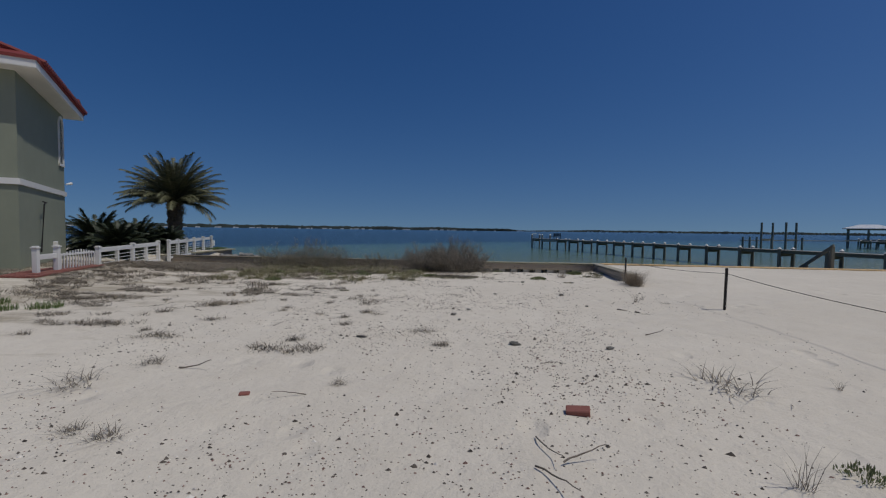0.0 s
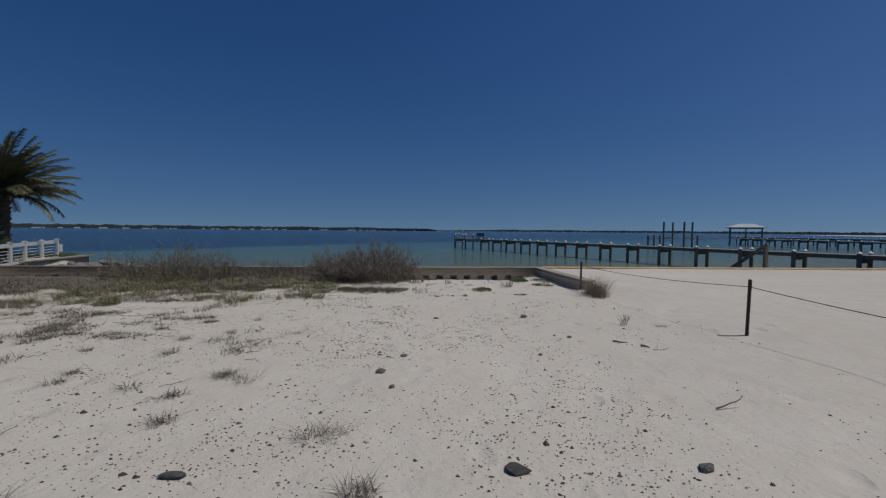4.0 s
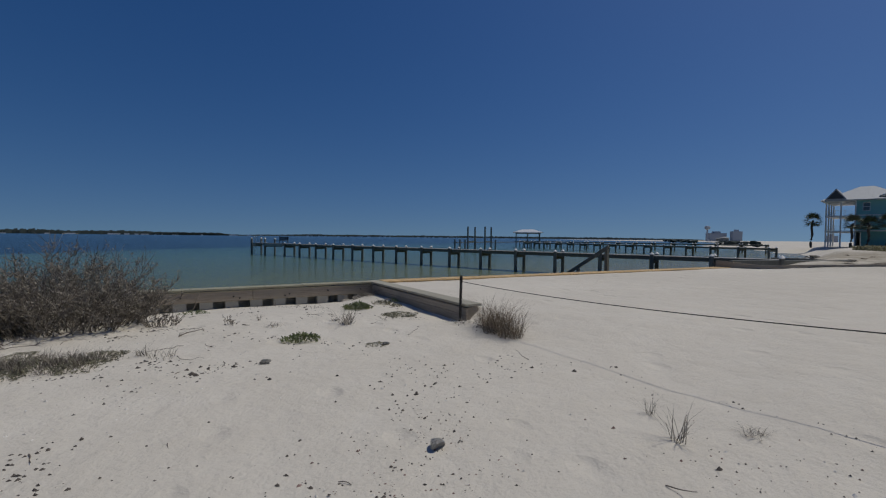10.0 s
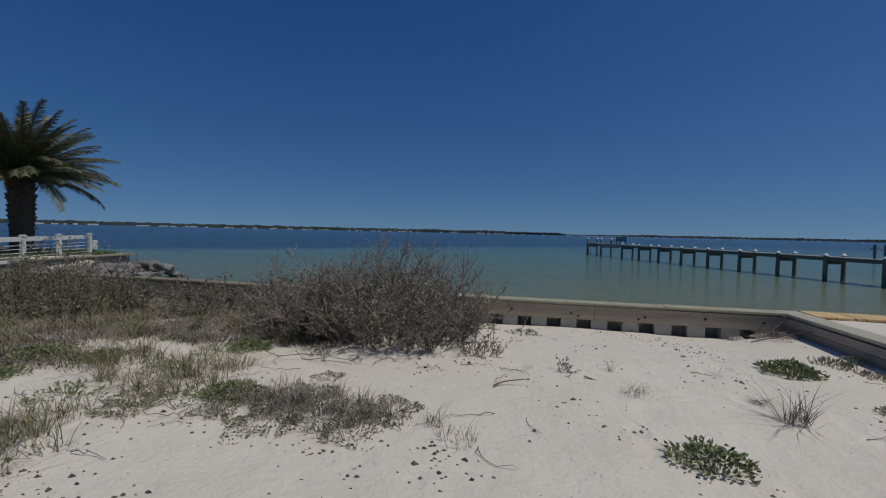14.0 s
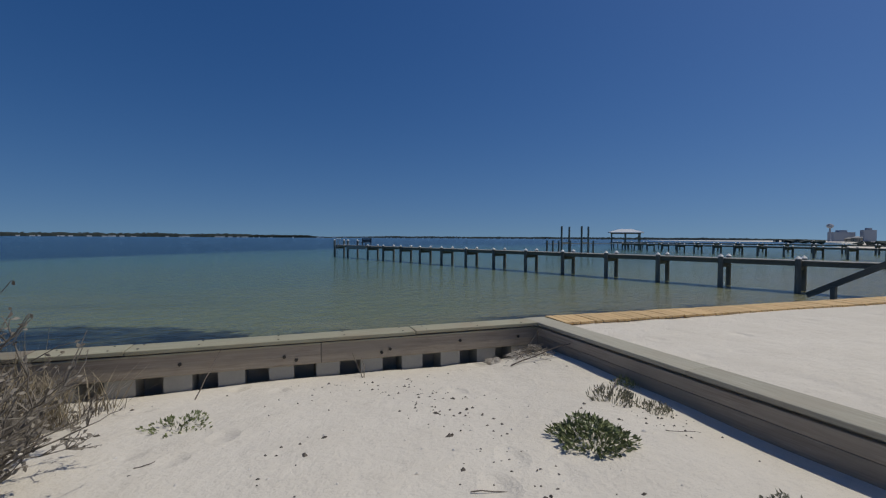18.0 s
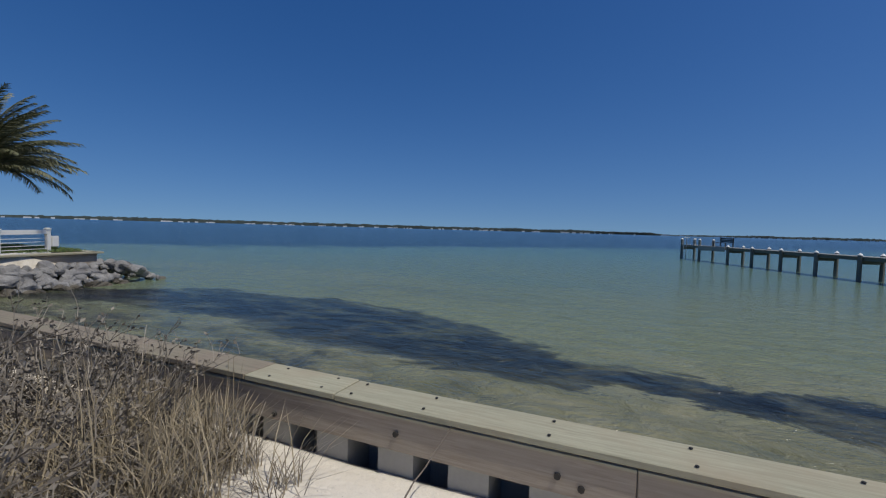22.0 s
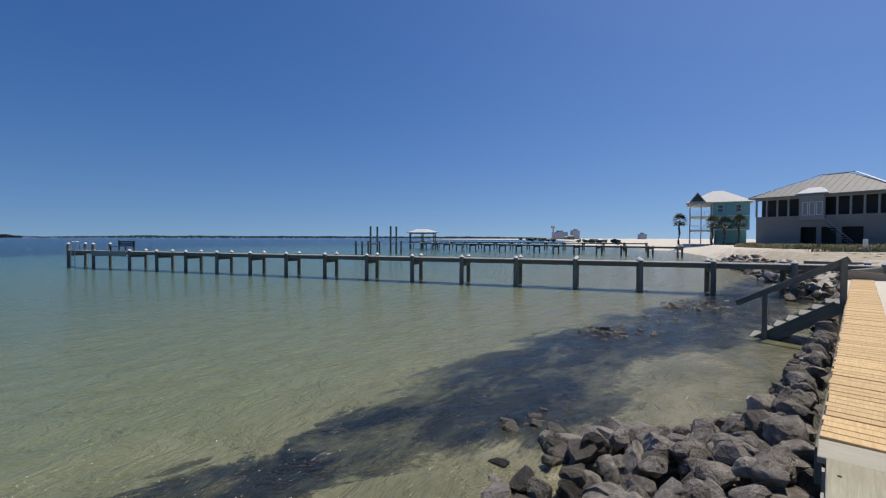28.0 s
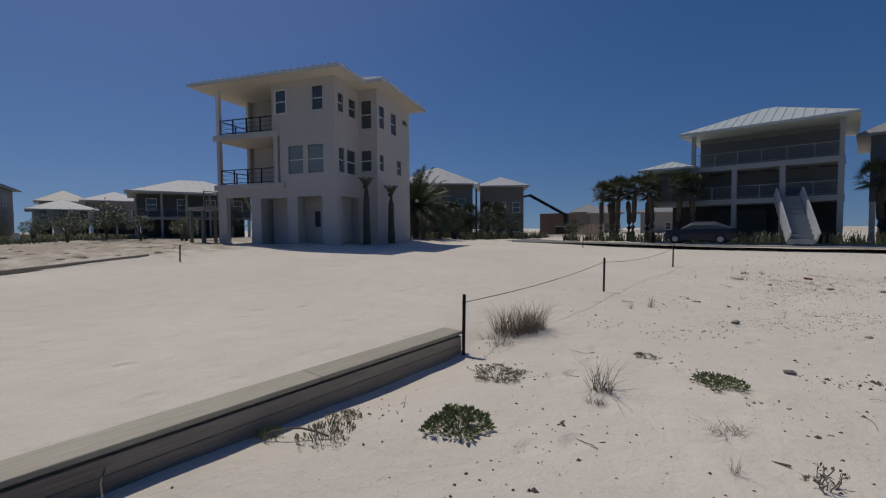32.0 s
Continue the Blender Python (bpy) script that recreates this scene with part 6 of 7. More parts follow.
ln = random.Random(12)
bm = bmesh.new()
for i in range(24):
    t = ln.random()
    x, y = lerp(150, 620, t), lerp(84, 395, t) + ln.uniform(-10, 26)
    if y > interp(x, SHORE) - 4:
        y = interp(x, SHORE) - 6
    s = lerp(1.0, 2.4, t) * ln.uniform(0.6, 1.3)
    bmesh.ops.create_icosphere(bm, subdivisions=1, radius=1, matrix=Matrix.Translation((x, y, s * 0.35)) @ Matrix.Diagonal((s * 2.4, s * 1.6, s * 0.8, 1)))
for v in bm.verts:
    v.co += Vector((ln.uniform(-1, 1), ln.uniform(-1, 1), ln.uniform(-0.5, 0.5)))
tagged(new("beach_scrub", finish(bm, "beach_scrub", M_SHORE)), "dark scrub mounds on the far white beach", "scrub", kind="stuff")
for x, y, h in ((430, 232, 5.5), (480, 262, 5.0)):
    cottage("beach_house", "small tan house far along the beach", toward(x, y, 0.3), 7, 7, h - 2.2, M_TAN, 1.3, 0.0, 2, roof_mat=M_DULLROOF)

# ---- brush, grass and beach plants ----


def twig(vs, fs, pts, r0, r1):
    """Three-sided tapering twig."""
    n = len(pts)
    k0 = len(vs)
    for i, p in enumerate(pts):
        r = lerp(r0, r1, i / (n - 1))
        d = (pts[min(i + 1, n - 1)] - pts[max(i - 1, 0)])
        u = d.orthogonal().normalized()
        v = d.cross(u).normalized()
        for a in (0, 2.094, 4.189):
            vs.append(p + (u * math.cos(a) + v * math.sin(a)) * r)
    for i in range(n - 1):
        for k in range(3):
            a, b = k0 + 3 * i + k, k0 + 3 * i + (k + 1) % 3
            fs.append((a, b, b + 3, a + 3))


def bend(r, p, d, length, n, wild, sag):
    pts = [p.copy()]
    for _ in range(n):
        d = (d + Vector((r.uniform(-1, 1), r.uniform(-1, 1), r.uniform(-1, 1))) * wild + Vector((0, 0, -sag))).normalized()
        p = p + d * (length / n)
        pts.append(p.copy())
    return pts


def brush(name, label, x, y, rx, ry, h, stems, seed, side=6, leaves=10, mat=None, lean=(0, 0), thick=0.007):
    """Bare woody coastal shrub: many stems that fork into thin twigs with a few dry leaves."""
    r = random.Random(seed)
    vs, fs = [], []
    lv, lf = [], []
    for _ in range(stems):
        a, q = r.uniform(0, 6.283), math.sqrt(r.random())
        bx, by = x + rx * 0.72 * q * math.cos(a), y + ry * 0.72 * q * math.sin(a)
        p = Vector((bx, by, ground_z(bx, by) - 0.04))
        d = Vector((math.cos(a) * q * 0.9 + r.uniform(-0.55, 0.55) + lean[0], math.sin(a) * q * 0.9 + r.uniform(-0.55, 0.55) + lean[1], 0.9)).normalized()
        hh = h * (1.12 - 0.5 * q * q) * r.uniform(0.5, 1.12)
        pts = bend(r, p, d, hh, 6, 0.30, -0.05)
        twig(vs, fs, pts, thick * r.uniform(0.7, 1.3), thick * 0.45)
        for _ in range(side):
            i = r.randint(2, 6)
            dd = (pts[i] - pts[i - 1]).normalized() + Vector((r.uniform(-1, 1), r.uniform(-1, 1), r.uniform(-0.2, 0.8))) * 1.1
            tp = bend(r, pts[i], dd.normalized(), hh * r.uniform(0.10, 0.30), 3, 0.42, -0.03)
            twig(vs, fs, tp, thick * 0.55, thick * 0.28)
            for _ in range(leaves // 3 + 1):
                c = tp[r.randint(1, 3)]
                o = Vector((r.uniform(-1, 1), r.uniform(-1, 1), r.uniform(-0.6, 1))).normalized()
                w = o.orthogonal().normalized() * 0.008
                k = len(lv)
                ll = r.uniform(0.02, 0.05)
                lv += [c - w, c + o * ll * 0.5 + w * 1.5, c + o * ll, c + o * ll * 0.5 - w * 1.5]
                lf.append((k, k + 1, k + 2, k + 3))
    ob = thing(name, None, label, "bush")
    me = bpy.data.meshes.new("branches")
    me.from_pydata(vs, [], fs)
    me.materials.append(mat or M_BRUSH)
    part("branch_mass", me, None, ob)
    me = bpy.data.meshes.new("dry_leaf_mass")
    me.from_pydata(lv, [], lf)
    me.materials.append(M_BRUSH)
    part("leaf_mass", me, None, ob, "sparse dry leaves")
    return ob


brush("dry_bush", "large bare twiggy coastal bush on the sand", -1.5, 19.5, 1.5, 1.1, 1.24, 330, 1, 18, 5, None, (0, 0), 0.009)
brush("dry_bush", "dense bare bush beside the larger one", -2.85, 19.45, 1.0, 0.9, 1.05, 180, 11, 16, 5, None, (0, 0), 0.009)
brush("dry_bush", "small forked bare shrub at the bush edge", -0.12, 18.85, 0.3, 0.22, 0.45, 30, 12, 6, 2)
brush("dry_bush", "small forked dead shrub on open sand", 0.98, 18.35, 0.1, 0.1, 0.22, 9, 13, 4, 1)
brush("dry_bush", "bare twiggy bush leaning over the wall", -2.3, 21.5, 1.1, 0.8, 1.05, 170, 2, 6, lean=(-0.1, -0.1))
brush("dry_bush", "low bare bush beside the bulkhead", -3.9, 21.2, 1.1, 0.9, 0.75, 130, 3, 6)
brush("dry_bush", "low grey-brown bush beside the bulkhead", -5.6, 20.4, 1.3, 1.0, 0.70, 150, 4, 7, 10, M_OLIVE)
brush("dry_bush", "wide bare bush before the neighbour's lawn", -8.0, 19.4, 1.9, 1.3, 1.15, 260, 5, 8, 12, M_OLIVE)
brush("dry_bush", "tangled bare bush before the white fence", -9.7, 19.5, 1.1, 1.1, 1.0, 130, 6, 6, 12, M_OLIVE)
brush("dry_bush", "tangled bare bush near the wall", -12.4, 20.9, 1.0, 0.8, 0.4, 60, 7, 5, 10, M_OLIVE)
brush("dry_bush", "small bare bush at the fence foot", -15.8, 21.6, 0.9, 0.7, 0.35, 50, 8, 5)

tall = [(x, y, ground_z(x, y), 0.28) for x, y in ((-1.7, 21.9), (-2.4, 22.0), (-3.2, 21.9), (-1.1, 21.3), (-3.9, 21.8), (-4.9, 21.9))]
tagged(new("reed_grass", stuff_mesh("reed_grass", *blades(tall, 16, 0.5, 0.95, 0.005, 0.25, 6), M_DRYGRASS)), "tall thin dry reeds along the bulkhead", "grass", kind="stuff")

# dense low cover of dry grass and vines on the neighbour's side
r = random.Random(31)
cover = []
for _ in range(2700):
    x, y = r.uniform(-15.5, -1.2), r.uniform(15.4, 22.0)
    if noise.noise((x * 0.35, y * 0.55, 4)) + 0.16 * (y - 17.5) - 0.06 * (x + 5) > 0.0 and not (x > -3.2 and y < 18.6):
        cover.append((x, y, ground_z(x, y), r.uniform(0.15, 0.4)))
for _ in range(1100):
    x, y = r.uniform(-18, -4.5), r.uniform(9.0, 17)
    if noise.noise((x * 0.55, y * 1.1, 9)) > 0.30 - 0.035 * (-5 - x) - 0.02 * (y - 10):
        cover.append((x, y, ground_z(x, y), r.uniform(0.1, 0.35)))
tagged(new("dry_grass_cover", stuff_mesh("dry_grass_cover", *blades(cover, 46, 0.04, 0.22, 0.005, 1.5, 33, 0.5), M_BRUSH)), "low dry brown grass and vine cover on sand", "grass", kind="stuff")
tagged(new("straw_cover", stuff_mesh("straw_cover", *blades(cover[::2], 24, 0.05, 0.2, 0.004, 1.8, 34, 0.55), M_DRYGRASS)), "straw-coloured dead grass among the brown cover", "grass", kind="stuff")
mats = []
for _ in range(5200):
    x, y = r.uniform(-16, -1.8), r.uniform(5.0, 16.0)
    far = smooth_step(-2.5, -11, x + 0.35 * (8 - y) * (y < 8))
    if noise.noise((x * 0.5, y * 2.0, 19)) + 0.4 * noise.noise((x * 2.3, y * 5, 3)) > 0.52 - 0.30 * far:
        mats.append((x, y, ground_z(x, y), r.uniform(0.06, 0.2)))
tagged(new("matted_grass", stuff_mesh("matted_grass", *blades(mats, 30, 0.03, 0.16, 0.005, 2.0, 36, 0.6), M_BRUSH)), "flattened dark brown grass mats streaking the sand", "grass", kind="stuff")
green_cov = [(x, y, ground_z(x, y), 0.3) for x, y in ((-9.6, 7.9), (-10.4, 8.4), (-11.2, 8.8), (-10.2, 7.3), (-12, 9.4), (-11.4, 7.9), (-9.0, 8.3), (-12.8, 8.6), (-13.3, 9.6))]
tagged(new("green_grass", stuff_mesh("green_grass", *blades(green_cov, 220, 0.05, 0.16, 0.006, 1.1, 35), M_LAWN)), "patch of short green grass on the sand", "grass", kind="stuff")

# runners of creeping vine lying on the sand
vs, fs = [], []
r = random.Random(41)
for _ in range(300):
    if r.random() < 0.85:
        x, y = r.uniform(-10, -2.2), r.uniform(8.5, 18)
        if noise.noise((x * 0.4, y * 0.4, 2)) < -0.08:
            continue
    else:
        x, y = r.uniform(-4.5, 0.3), r.uniform(16.2, 19.0)
    a = r.uniform(0, 6.283)
    pts = []
    for i in range(7):
        pts.append(Vector((x, y, ground_z(x, y) + 0.012 + 0.03 * r.random() * (i % 2))))
        a += r.uniform(-0.6, 0.6)
        s = r.uniform(0.03, 0.10)
        x, y = x + math.cos(a) * s, y + math.sin(a) * s
    twig(vs, fs, pts, 0.005, 0.002)
tagged(new("vine_runners", stuff_mesh("vine_runners", vs, fs, M_BRUSH)), "thin brown vine runners lying on the sand", "vine", kind="stuff")


def leafy_mesh(name, radius, leaves, seed, mat, leaf=0.045, h=0.12, fat=0.5, gaps=0.0):
    """Low plant of many small fleshy leaves on short stems."""
    r = random.Random(seed)
    vs, fs = [], []
    for _ in range(leaves):
        a, q = r.uniform(0, 6.283), math.sqrt(r.random())
        rad = radius * (0.7 + 0.45 * noise.noise((math.cos(a) * 1.7, math.sin(a) * 1.7, seed)))
        if gaps and noise.noise((math.cos(a) * q * 3, math.sin(a) * q * 3, seed + 5)) < gaps:
            continue
        c = Vector((math.cos(a) * q * rad, math.sin(a) * q * rad, h * (1 - q * 0.75) * r.uniform(0.25, 1.0)))
        o = Vector((math.cos(a) * 0.6 + r.uniform(-0.7, 0.7), math.sin(a) * 0.6 + r.uniform(-0.7, 0.7), r.uniform(0.1, 1.0))).normalized()
        u = o.cross(Vector((r.uniform(-1, 1), r.uniform(-1, 1), 0.3))).normalized()
        l, w = leaf * r.uniform(0.7, 1.3), leaf * fat * 0.5
        nn = o.cross(u) * leaf * 0.10
        k = len(vs)
        vs += [c, c + o * l * 0.5 + u * w, c + o * l, c + o * l * 0.5 - u * w, c + o * l * 0.5 + nn]
        fs += [(k, k + 1, k + 4), (k + 1, k + 2, k + 4), (k + 2, k + 3, k + 4), (k + 3, k, k + 4)]
        if r.random() < 0.25:
            twig(vs, fs, [Vector((c.x * 0.6, c.y * 0.6, -0.02)), c], 0.003, 0.002)
    return stuff_mesh(name, vs, fs, mat)


def put(mesh, name, label, category, x, y, rot=0, s=1.0, sz=None, group="", dz=0.0):
    ob = new(name, mesh)
    ob.matrix_basis = pose(x, y, ground_z(x, y) + dz, 0, 0, rot) @ Matrix.Diagonal((s, s, sz or s, 1))
    return tagged(ob, label, category, group)


G1 = leafy_mesh("sea_purslane", 0.42, 620, 1, M_SUCC, 0.055, 0.17)
G2 = leafy_mesh("sea_purslane", 0.36, 420, 2, M_SUCC, 0.05, 0.13)
G3 = leafy_mesh("sea_purslane", 0.40, 260, 3, M_SUCC, 0.045, 0.10, 0.5, -0.1)
M_FADED = leaf("faded_leaf", (0.14, 0.14, 0.09), (0.34, 0.32, 0.225), 0.8)
D1 = leafy_mesh("faded_mat", 0.50, 900, 4, M_FADED, 0.032, 0.06, 0.45, -0.15)
D2 = leafy_mesh("faded_mat", 0.45, 480, 5, M_FADED, 0.034, 0.05, 0.4, -0.05)
put(G1, "green_plant", "fleshy green beach plant near the return wall", "plant", 3.63, 19.15, 20, 1.0)
put(G2, "green_plant", "fleshy green beach plant on open sand", "plant", 1.83, 16.52, 70, 0.95)
put(G3, "green_plant", "small leafy green plant on pebbly sand", "plant", 2.55, 3.60, 0, 0.42, 1.1)
put(G3, "green_plant", "sparse green plant at the foot of the return wall", "plant", 5.0, 20.32, 0, 0.42, 1.3)
put(G3, "green_plant", "pale green sprawling plant beside the wall", "plant", 0.40, 20.85, 30, 0.9)
put(D1, "faded_mat_plant", "grey-green dried mat plant", "plant", 4.0, 17.8, 0, 1.0)
put(D2, "faded_mat_plant", "sparse grey dried mat plant", "plant", 4.55, 19.98, 40, 0.85, 2.2)
put(D2, "faded_mat_plant", "small dried plant at the foot of the return wall", "plant", 4.75, 19.62, 0, 0.55, 1.6)
for x, y, s in ((-2.2, 16.7, 0.9), (-2.45, 16.55, 0.75), (-3.5, 16.25, 1.0), (-4.7, 16.4, 0.95), (-3.1, 18.2, 0.9), (-3.35, 17.1, 0.8), (-4.2, 18.3, 0.9), (-5.6, 18.6, 1.0), (-6.6, 17.2, 0.9), (-3.0, 18.9, 0.7), (-8.2, 16.6, 0.9), (-5.1, 17.1, 1.1), (-4.4, 17.3, 0.9), (-6.0, 16.2, 1.0), (-7.3, 17.9, 1.2), (-3.4, 17.9, 0.8), (-9.2, 17.4, 1.1), (-6.9, 15.2, 0.8), (-10.3, 16.8, 1.1), (-8.4, 18.2, 1.0), (-5.0, 19.4, 0.9), (-7.2, 14.2, 0.8)):
    put(random.Random(int(x * 10)).choice((G1, G2, G3)), "green_plant", "low green beach plant among dry grass", "plant", x, y, x * 40, s, s * 0.8, "low green plants")
for x, y, s in ((-1.15, 16.6, 1.2), (-0.65, 16.8, 0.9), (-0.8, 16.4, 0.9), (-1.55, 16.85, 1.1), (-1.85, 16.5, 1.1), (-1.5, 16.3, 0.9), (-1.58, 17.5, 0.55), (-2.8, 16.2, 0.8), (-3.4, 15.5, 0.9), (-2.9, 16.4, 0.8), (-3.4, 15.6, 0.7), (2.8, 15.8, 0.5), (-5.4, 15.3, 0.9), (-6.4, 13.2, 0.9), (-6.6, 12.0, 0.8), (-4.1, 12.3, 0.6)):
    put(random.Random(int(x * 10)).choice((D1, D2)), "faded_mat_plant", "dried grey-green mat plant on sand", "plant", x, y, x * 70, s, s, "dried mats")


def tuft_mesh(seed, count, h0, h1, rad, lean, w=0.004, mat=None, flat=0.0):
    return stuff_mesh("grass_tuft", *blades([(0, 0, 0, rad)], count, h0, h1, w, lean, seed, flat), mat or M_DRYGRASS)


M_TALLGRASS = leaf("brown_tall_grass", (0.085, 0.066, 0.048), (0.30, 0.245, 0.18), 0.9)
T1 = tuft_mesh(1, 26, 0.12, 0.42, 0.06, 1.3, 0.003, M_BRUSH, 0.2)
T2 = tuft_mesh(2, 90, 0.05, 0.20, 0.10, 1.7, 0.003, M_BRUSH, 0.68)
T3 = tuft_mesh(3, 330, 0.15, 0.66, 0.22, 1.15, 0.0024, M_TALLGRASS, 0.18)
T4 = tuft_mesh(4, 70, 0.08, 0.3, 0.18, 1.5, 0.003, M_BRUSH, 0.72)
T6 = tuft_mesh(6, 60, 0.12, 0.46, 0.10, 1.4, 0.0035, M_BRUSH, 0.30)
T5 = tuft_mesh(5, 60, 0.04, 0.15, 0.08, 1.6, 0.003, M_BRUSH, 0.62)
put(T3, "grass_clump", "thick dry grass clump at the end of the return wall", "grass", 5.0, 15.9, 0, 1.2, 1.1)
put(T3, "grass_clump", "dry grass clump beside the return wall's end", "grass", 4.86, 15.25, 90, 1.0, 1.05)
put(T3, "grass_clump", "dry grass clump at the stake", "grass", 4.8, 15.6, 40, 0.9, 0.9)
put(T4, "grass_clump", "dark dry grass at the wall end", "grass", 4.8, 16.45, 0, 1.5)
for x, y, m, s, lab in ((2.84, 17.48, T6, 1.15, "bent dry grass tuft on open sand"), (3.72, 11.75, T1, 1.0, "sparse dry grass tuft near the rope line"), (4.32, 11.5, T4, 0.6, "flattened dry grass tuft near the rope line"),
                        (2.64, 5.35, T4, 1.7, "wide flattened tangle of dry grass"), (3.8, 5.48, T1, 0.45, "small dry grass sprig"), (2.06, 3.42, T1, 0.8, "spiky dry grass tuft"), (1.6, 17.8, T4, 0.8, "flattened dry grass tuft"), (1.47, 18.55, T1, 0.5, "small dry grass tuft"),
                        (4.02, 12.2, T1, 0.6, "small pale grass tuft"), (2.75, 17.9, T5, 0.9, "short dry grass tuft")):
    put(m, "grass_tuft", lab, "grass", x, y, x * 50, s)
for x, y, s in ((-2.86, 6.53, 1.2), (-0.7, 6.6, 1.0), (-3.88, 10.9, 1.2), (-4.27, 9.2, 0.8), (-1.57, 4.86, 0.9), (-4.3, 4.45, 1.3), (-3.3, 3.5, 1.0), (-2.95, 3.45, 1.2), (-6.4, 8.3, 1.4), (-3.35, 11.36, 1.1), (-6.4, 11.7, 1.4), (-2.5, 9.0, 1.1), (-2.2, 8.85, 0.9), (-4.2, 8.85, 1.0),
                (-2.5, 7.75, 1.0), (-1.14, 7.43, 0.8), (-0.96, 7.42, 0.7), (-0.65, 6.6, 1.1), (-6.0, 11.0, 1.5), (-3.66, 10.05, 1.3), (-3.27, 10.8, 1.2), (-2.8, 10.75, 0.8), (-4.64, 11.7, 1.1), (-4.1, 12.3, 1.0), (-6.6, 12.0, 1.2), (-6.7, 13.2, 1.2), (-8.1, 7.5, 1.3), (-9.3, 11.1, 1.4), (-3.3, 12.5, 0.9), (-2.5, 9.1, 0.8),
                (-5.2, 13.2, 1.2), (-4.9, 10.3, 1.0), (-7.4, 9.6, 1.3), (-7.0, 6.2, 1.2), (-8.8, 5.2, 1.3), (-5.5, 6.8, 0.9)):
    put((T2, T4, T5)[int(abs(x * 17)) % 3], "grass_tuft", "small dark dry grass tuft on white sand", "grass", x, y, x * 90, s, s * 1.1, "dry tufts")
for i in range(70):
    x, y = r.uniform(26, 60), r.uniform(6, 24)
    if y < interp(x, SHORE) - 4:
        put((T2, T4)[i % 2], "grass_tuft", "dry dune grass tuft on the next lot", "grass", x, y, i * 40, r.uniform(1.0, 2.2), None, "dune tufts")
dune = [(r.uniform(58, 120), r.uniform(-4, 40), 0, 1.6) for _ in range(620)]
dune = [(x, y, ground_z(x, y), q) for x, y, _, q in dune if y < interp(x, SHORE) - 8]
tagged(new("dune_scrub", stuff_mesh("dune_scrub", *blades(dune, 60, 0.15, 0.6, 0.05, 0.9, 77), M_SHRUB)), "green and brown dune scrub before the gray house", "scrub", kind="stuff")
bank = [(r.uniform(70, 90), r.uniform(6, 34), 0, 1.2) for _ in range(260)]
bank = [(x, y, ground_z(x, y), q) for x, y, _, q in bank if y < interp(x, SHORE) - 5]
tagged(new("dune_bank", stuff_mesh("dune_bank", *blades(bank, 60, 0.1, 0.75, 0.045, 1.2, 80), M_MEADOW)), "tall olive dune grass before the gray house", "grass", kind="stuff")
street = [(r.uniform(24, 38), r.uniform(-26, -10), 0.6, 0.7) for _ in range(60)] + [(x, -16.6 + r.uniform(-0.5, 0.5), 0.55, 0.5) for x in range(-6, 19)]
tagged(new("street_shrubs", stuff_mesh("street_shrubs", *blades(street, 60, 0.3, 1.0, 0.03, 0.7, 78), M_SHRUB)), "low green shrubs along the street", "shrub", kind="stuff")


# driftwood and sticks
def stick(x, y, ang, length, rad, seed, label, lift=0.02, rise=0.0, mat=None):
    q = random.Random(seed)
    pts = bend(q, Vector((0, 0, 0)), Vector((math.cos(ang), math.sin(ang), rise)).normalized(), length, 6, 0.22, 0.0)
    bm = bmesh.new()
    tube(bm, pts, [rad * 0.8 * (1 - 0.6 * i / 6) for i in range(7)], 6)
    ob = new("stick", finish(bm, "stick", mat or M_STICK))
    ob.location = (x, y, ground_z(x, y) + lift)
    return tagged(ob, label, "stick")


stick(0.35, 21.9, 0.7, 0.75, 0.009, 1, "thin dry stick leaning on the bulkhead", 0.0, 0.9)
stick(2.28, 22.1, 2.2, 0.55, 0.008, 2, "thin forked twig stuck in the sand", 0.0, 1.3)
stick(2.3, 22.1, 1.2, 0.45, 0.008, 3, "thin twig stuck in the sand", 0.0, 1.1)
stick(4.3, 21.72, 0.12, 1.15, 0.013, 4, "long dark driftwood stick leaning on the return wall", 0.02, 0.34)
stick(4.45, 21.85, 0.30, 0.8, 0.010, 5, "thin dark driftwood stick in the wall corner", 0.03, 0.2)
stick(4.75, 22.3, -0.95, 0.6, 0.012, 6, "brown driftwood stick in the wall corner", 0.05, 0.02)
vs, fs = [], []
q6 = random.Random(66)
for _ in range(260):
    x, y = 4.85 + q6.gauss(0, 0.22), 22.0 + q6.gauss(0, 0.2)
    if x > 5.12 or y > 22.36:
        continue
    a = q6.uniform(0, 6.283)
    twig(vs, fs, bend(q6, Vector((x, y, ground_z(x, y) + q6.uniform(0.005, 0.07))), Vector((math.cos(a), math.sin(a), q6.uniform(-0.1, 0.3))).normalized(), q6.uniform(0.06, 0.2), 3, 0.3, 0.02), 0.004, 0.002)
tagged(new("twig_litter", stuff_mesh("twig_litter", vs, fs, M_BRUSH)), "pile of thin brown twigs in the wall corner", "twigs", kind="stuff")
stick(4.5, 20.0, 0.6, 0.8, 0.014, 7, "bent woody stem among dried leaves", 0.03, 0.15)
stick(1.15, 18.2, -0.5, 0.75, 0.011, 8, "dark dry stick on the sand", 0.02)
stick(0.2, 17.6, 0.9, 0.4, 0.012, 9, "dry twig on the sand", 0.02, 0.3)
stick(-3.6, 5.1, 0.05, 0.45, 0.012, 10, "dark driftwood stick on the sand", 0.015)
stick(2.55, 7.7, 0.1, 0.32, 0.011, 11, "short bent stick on the sand", 0.015)
stick(0.35, 3.45, -0.9, 0.5, 0.009, 12, "dry twig on pebbly sand", 0.02, 0.1)
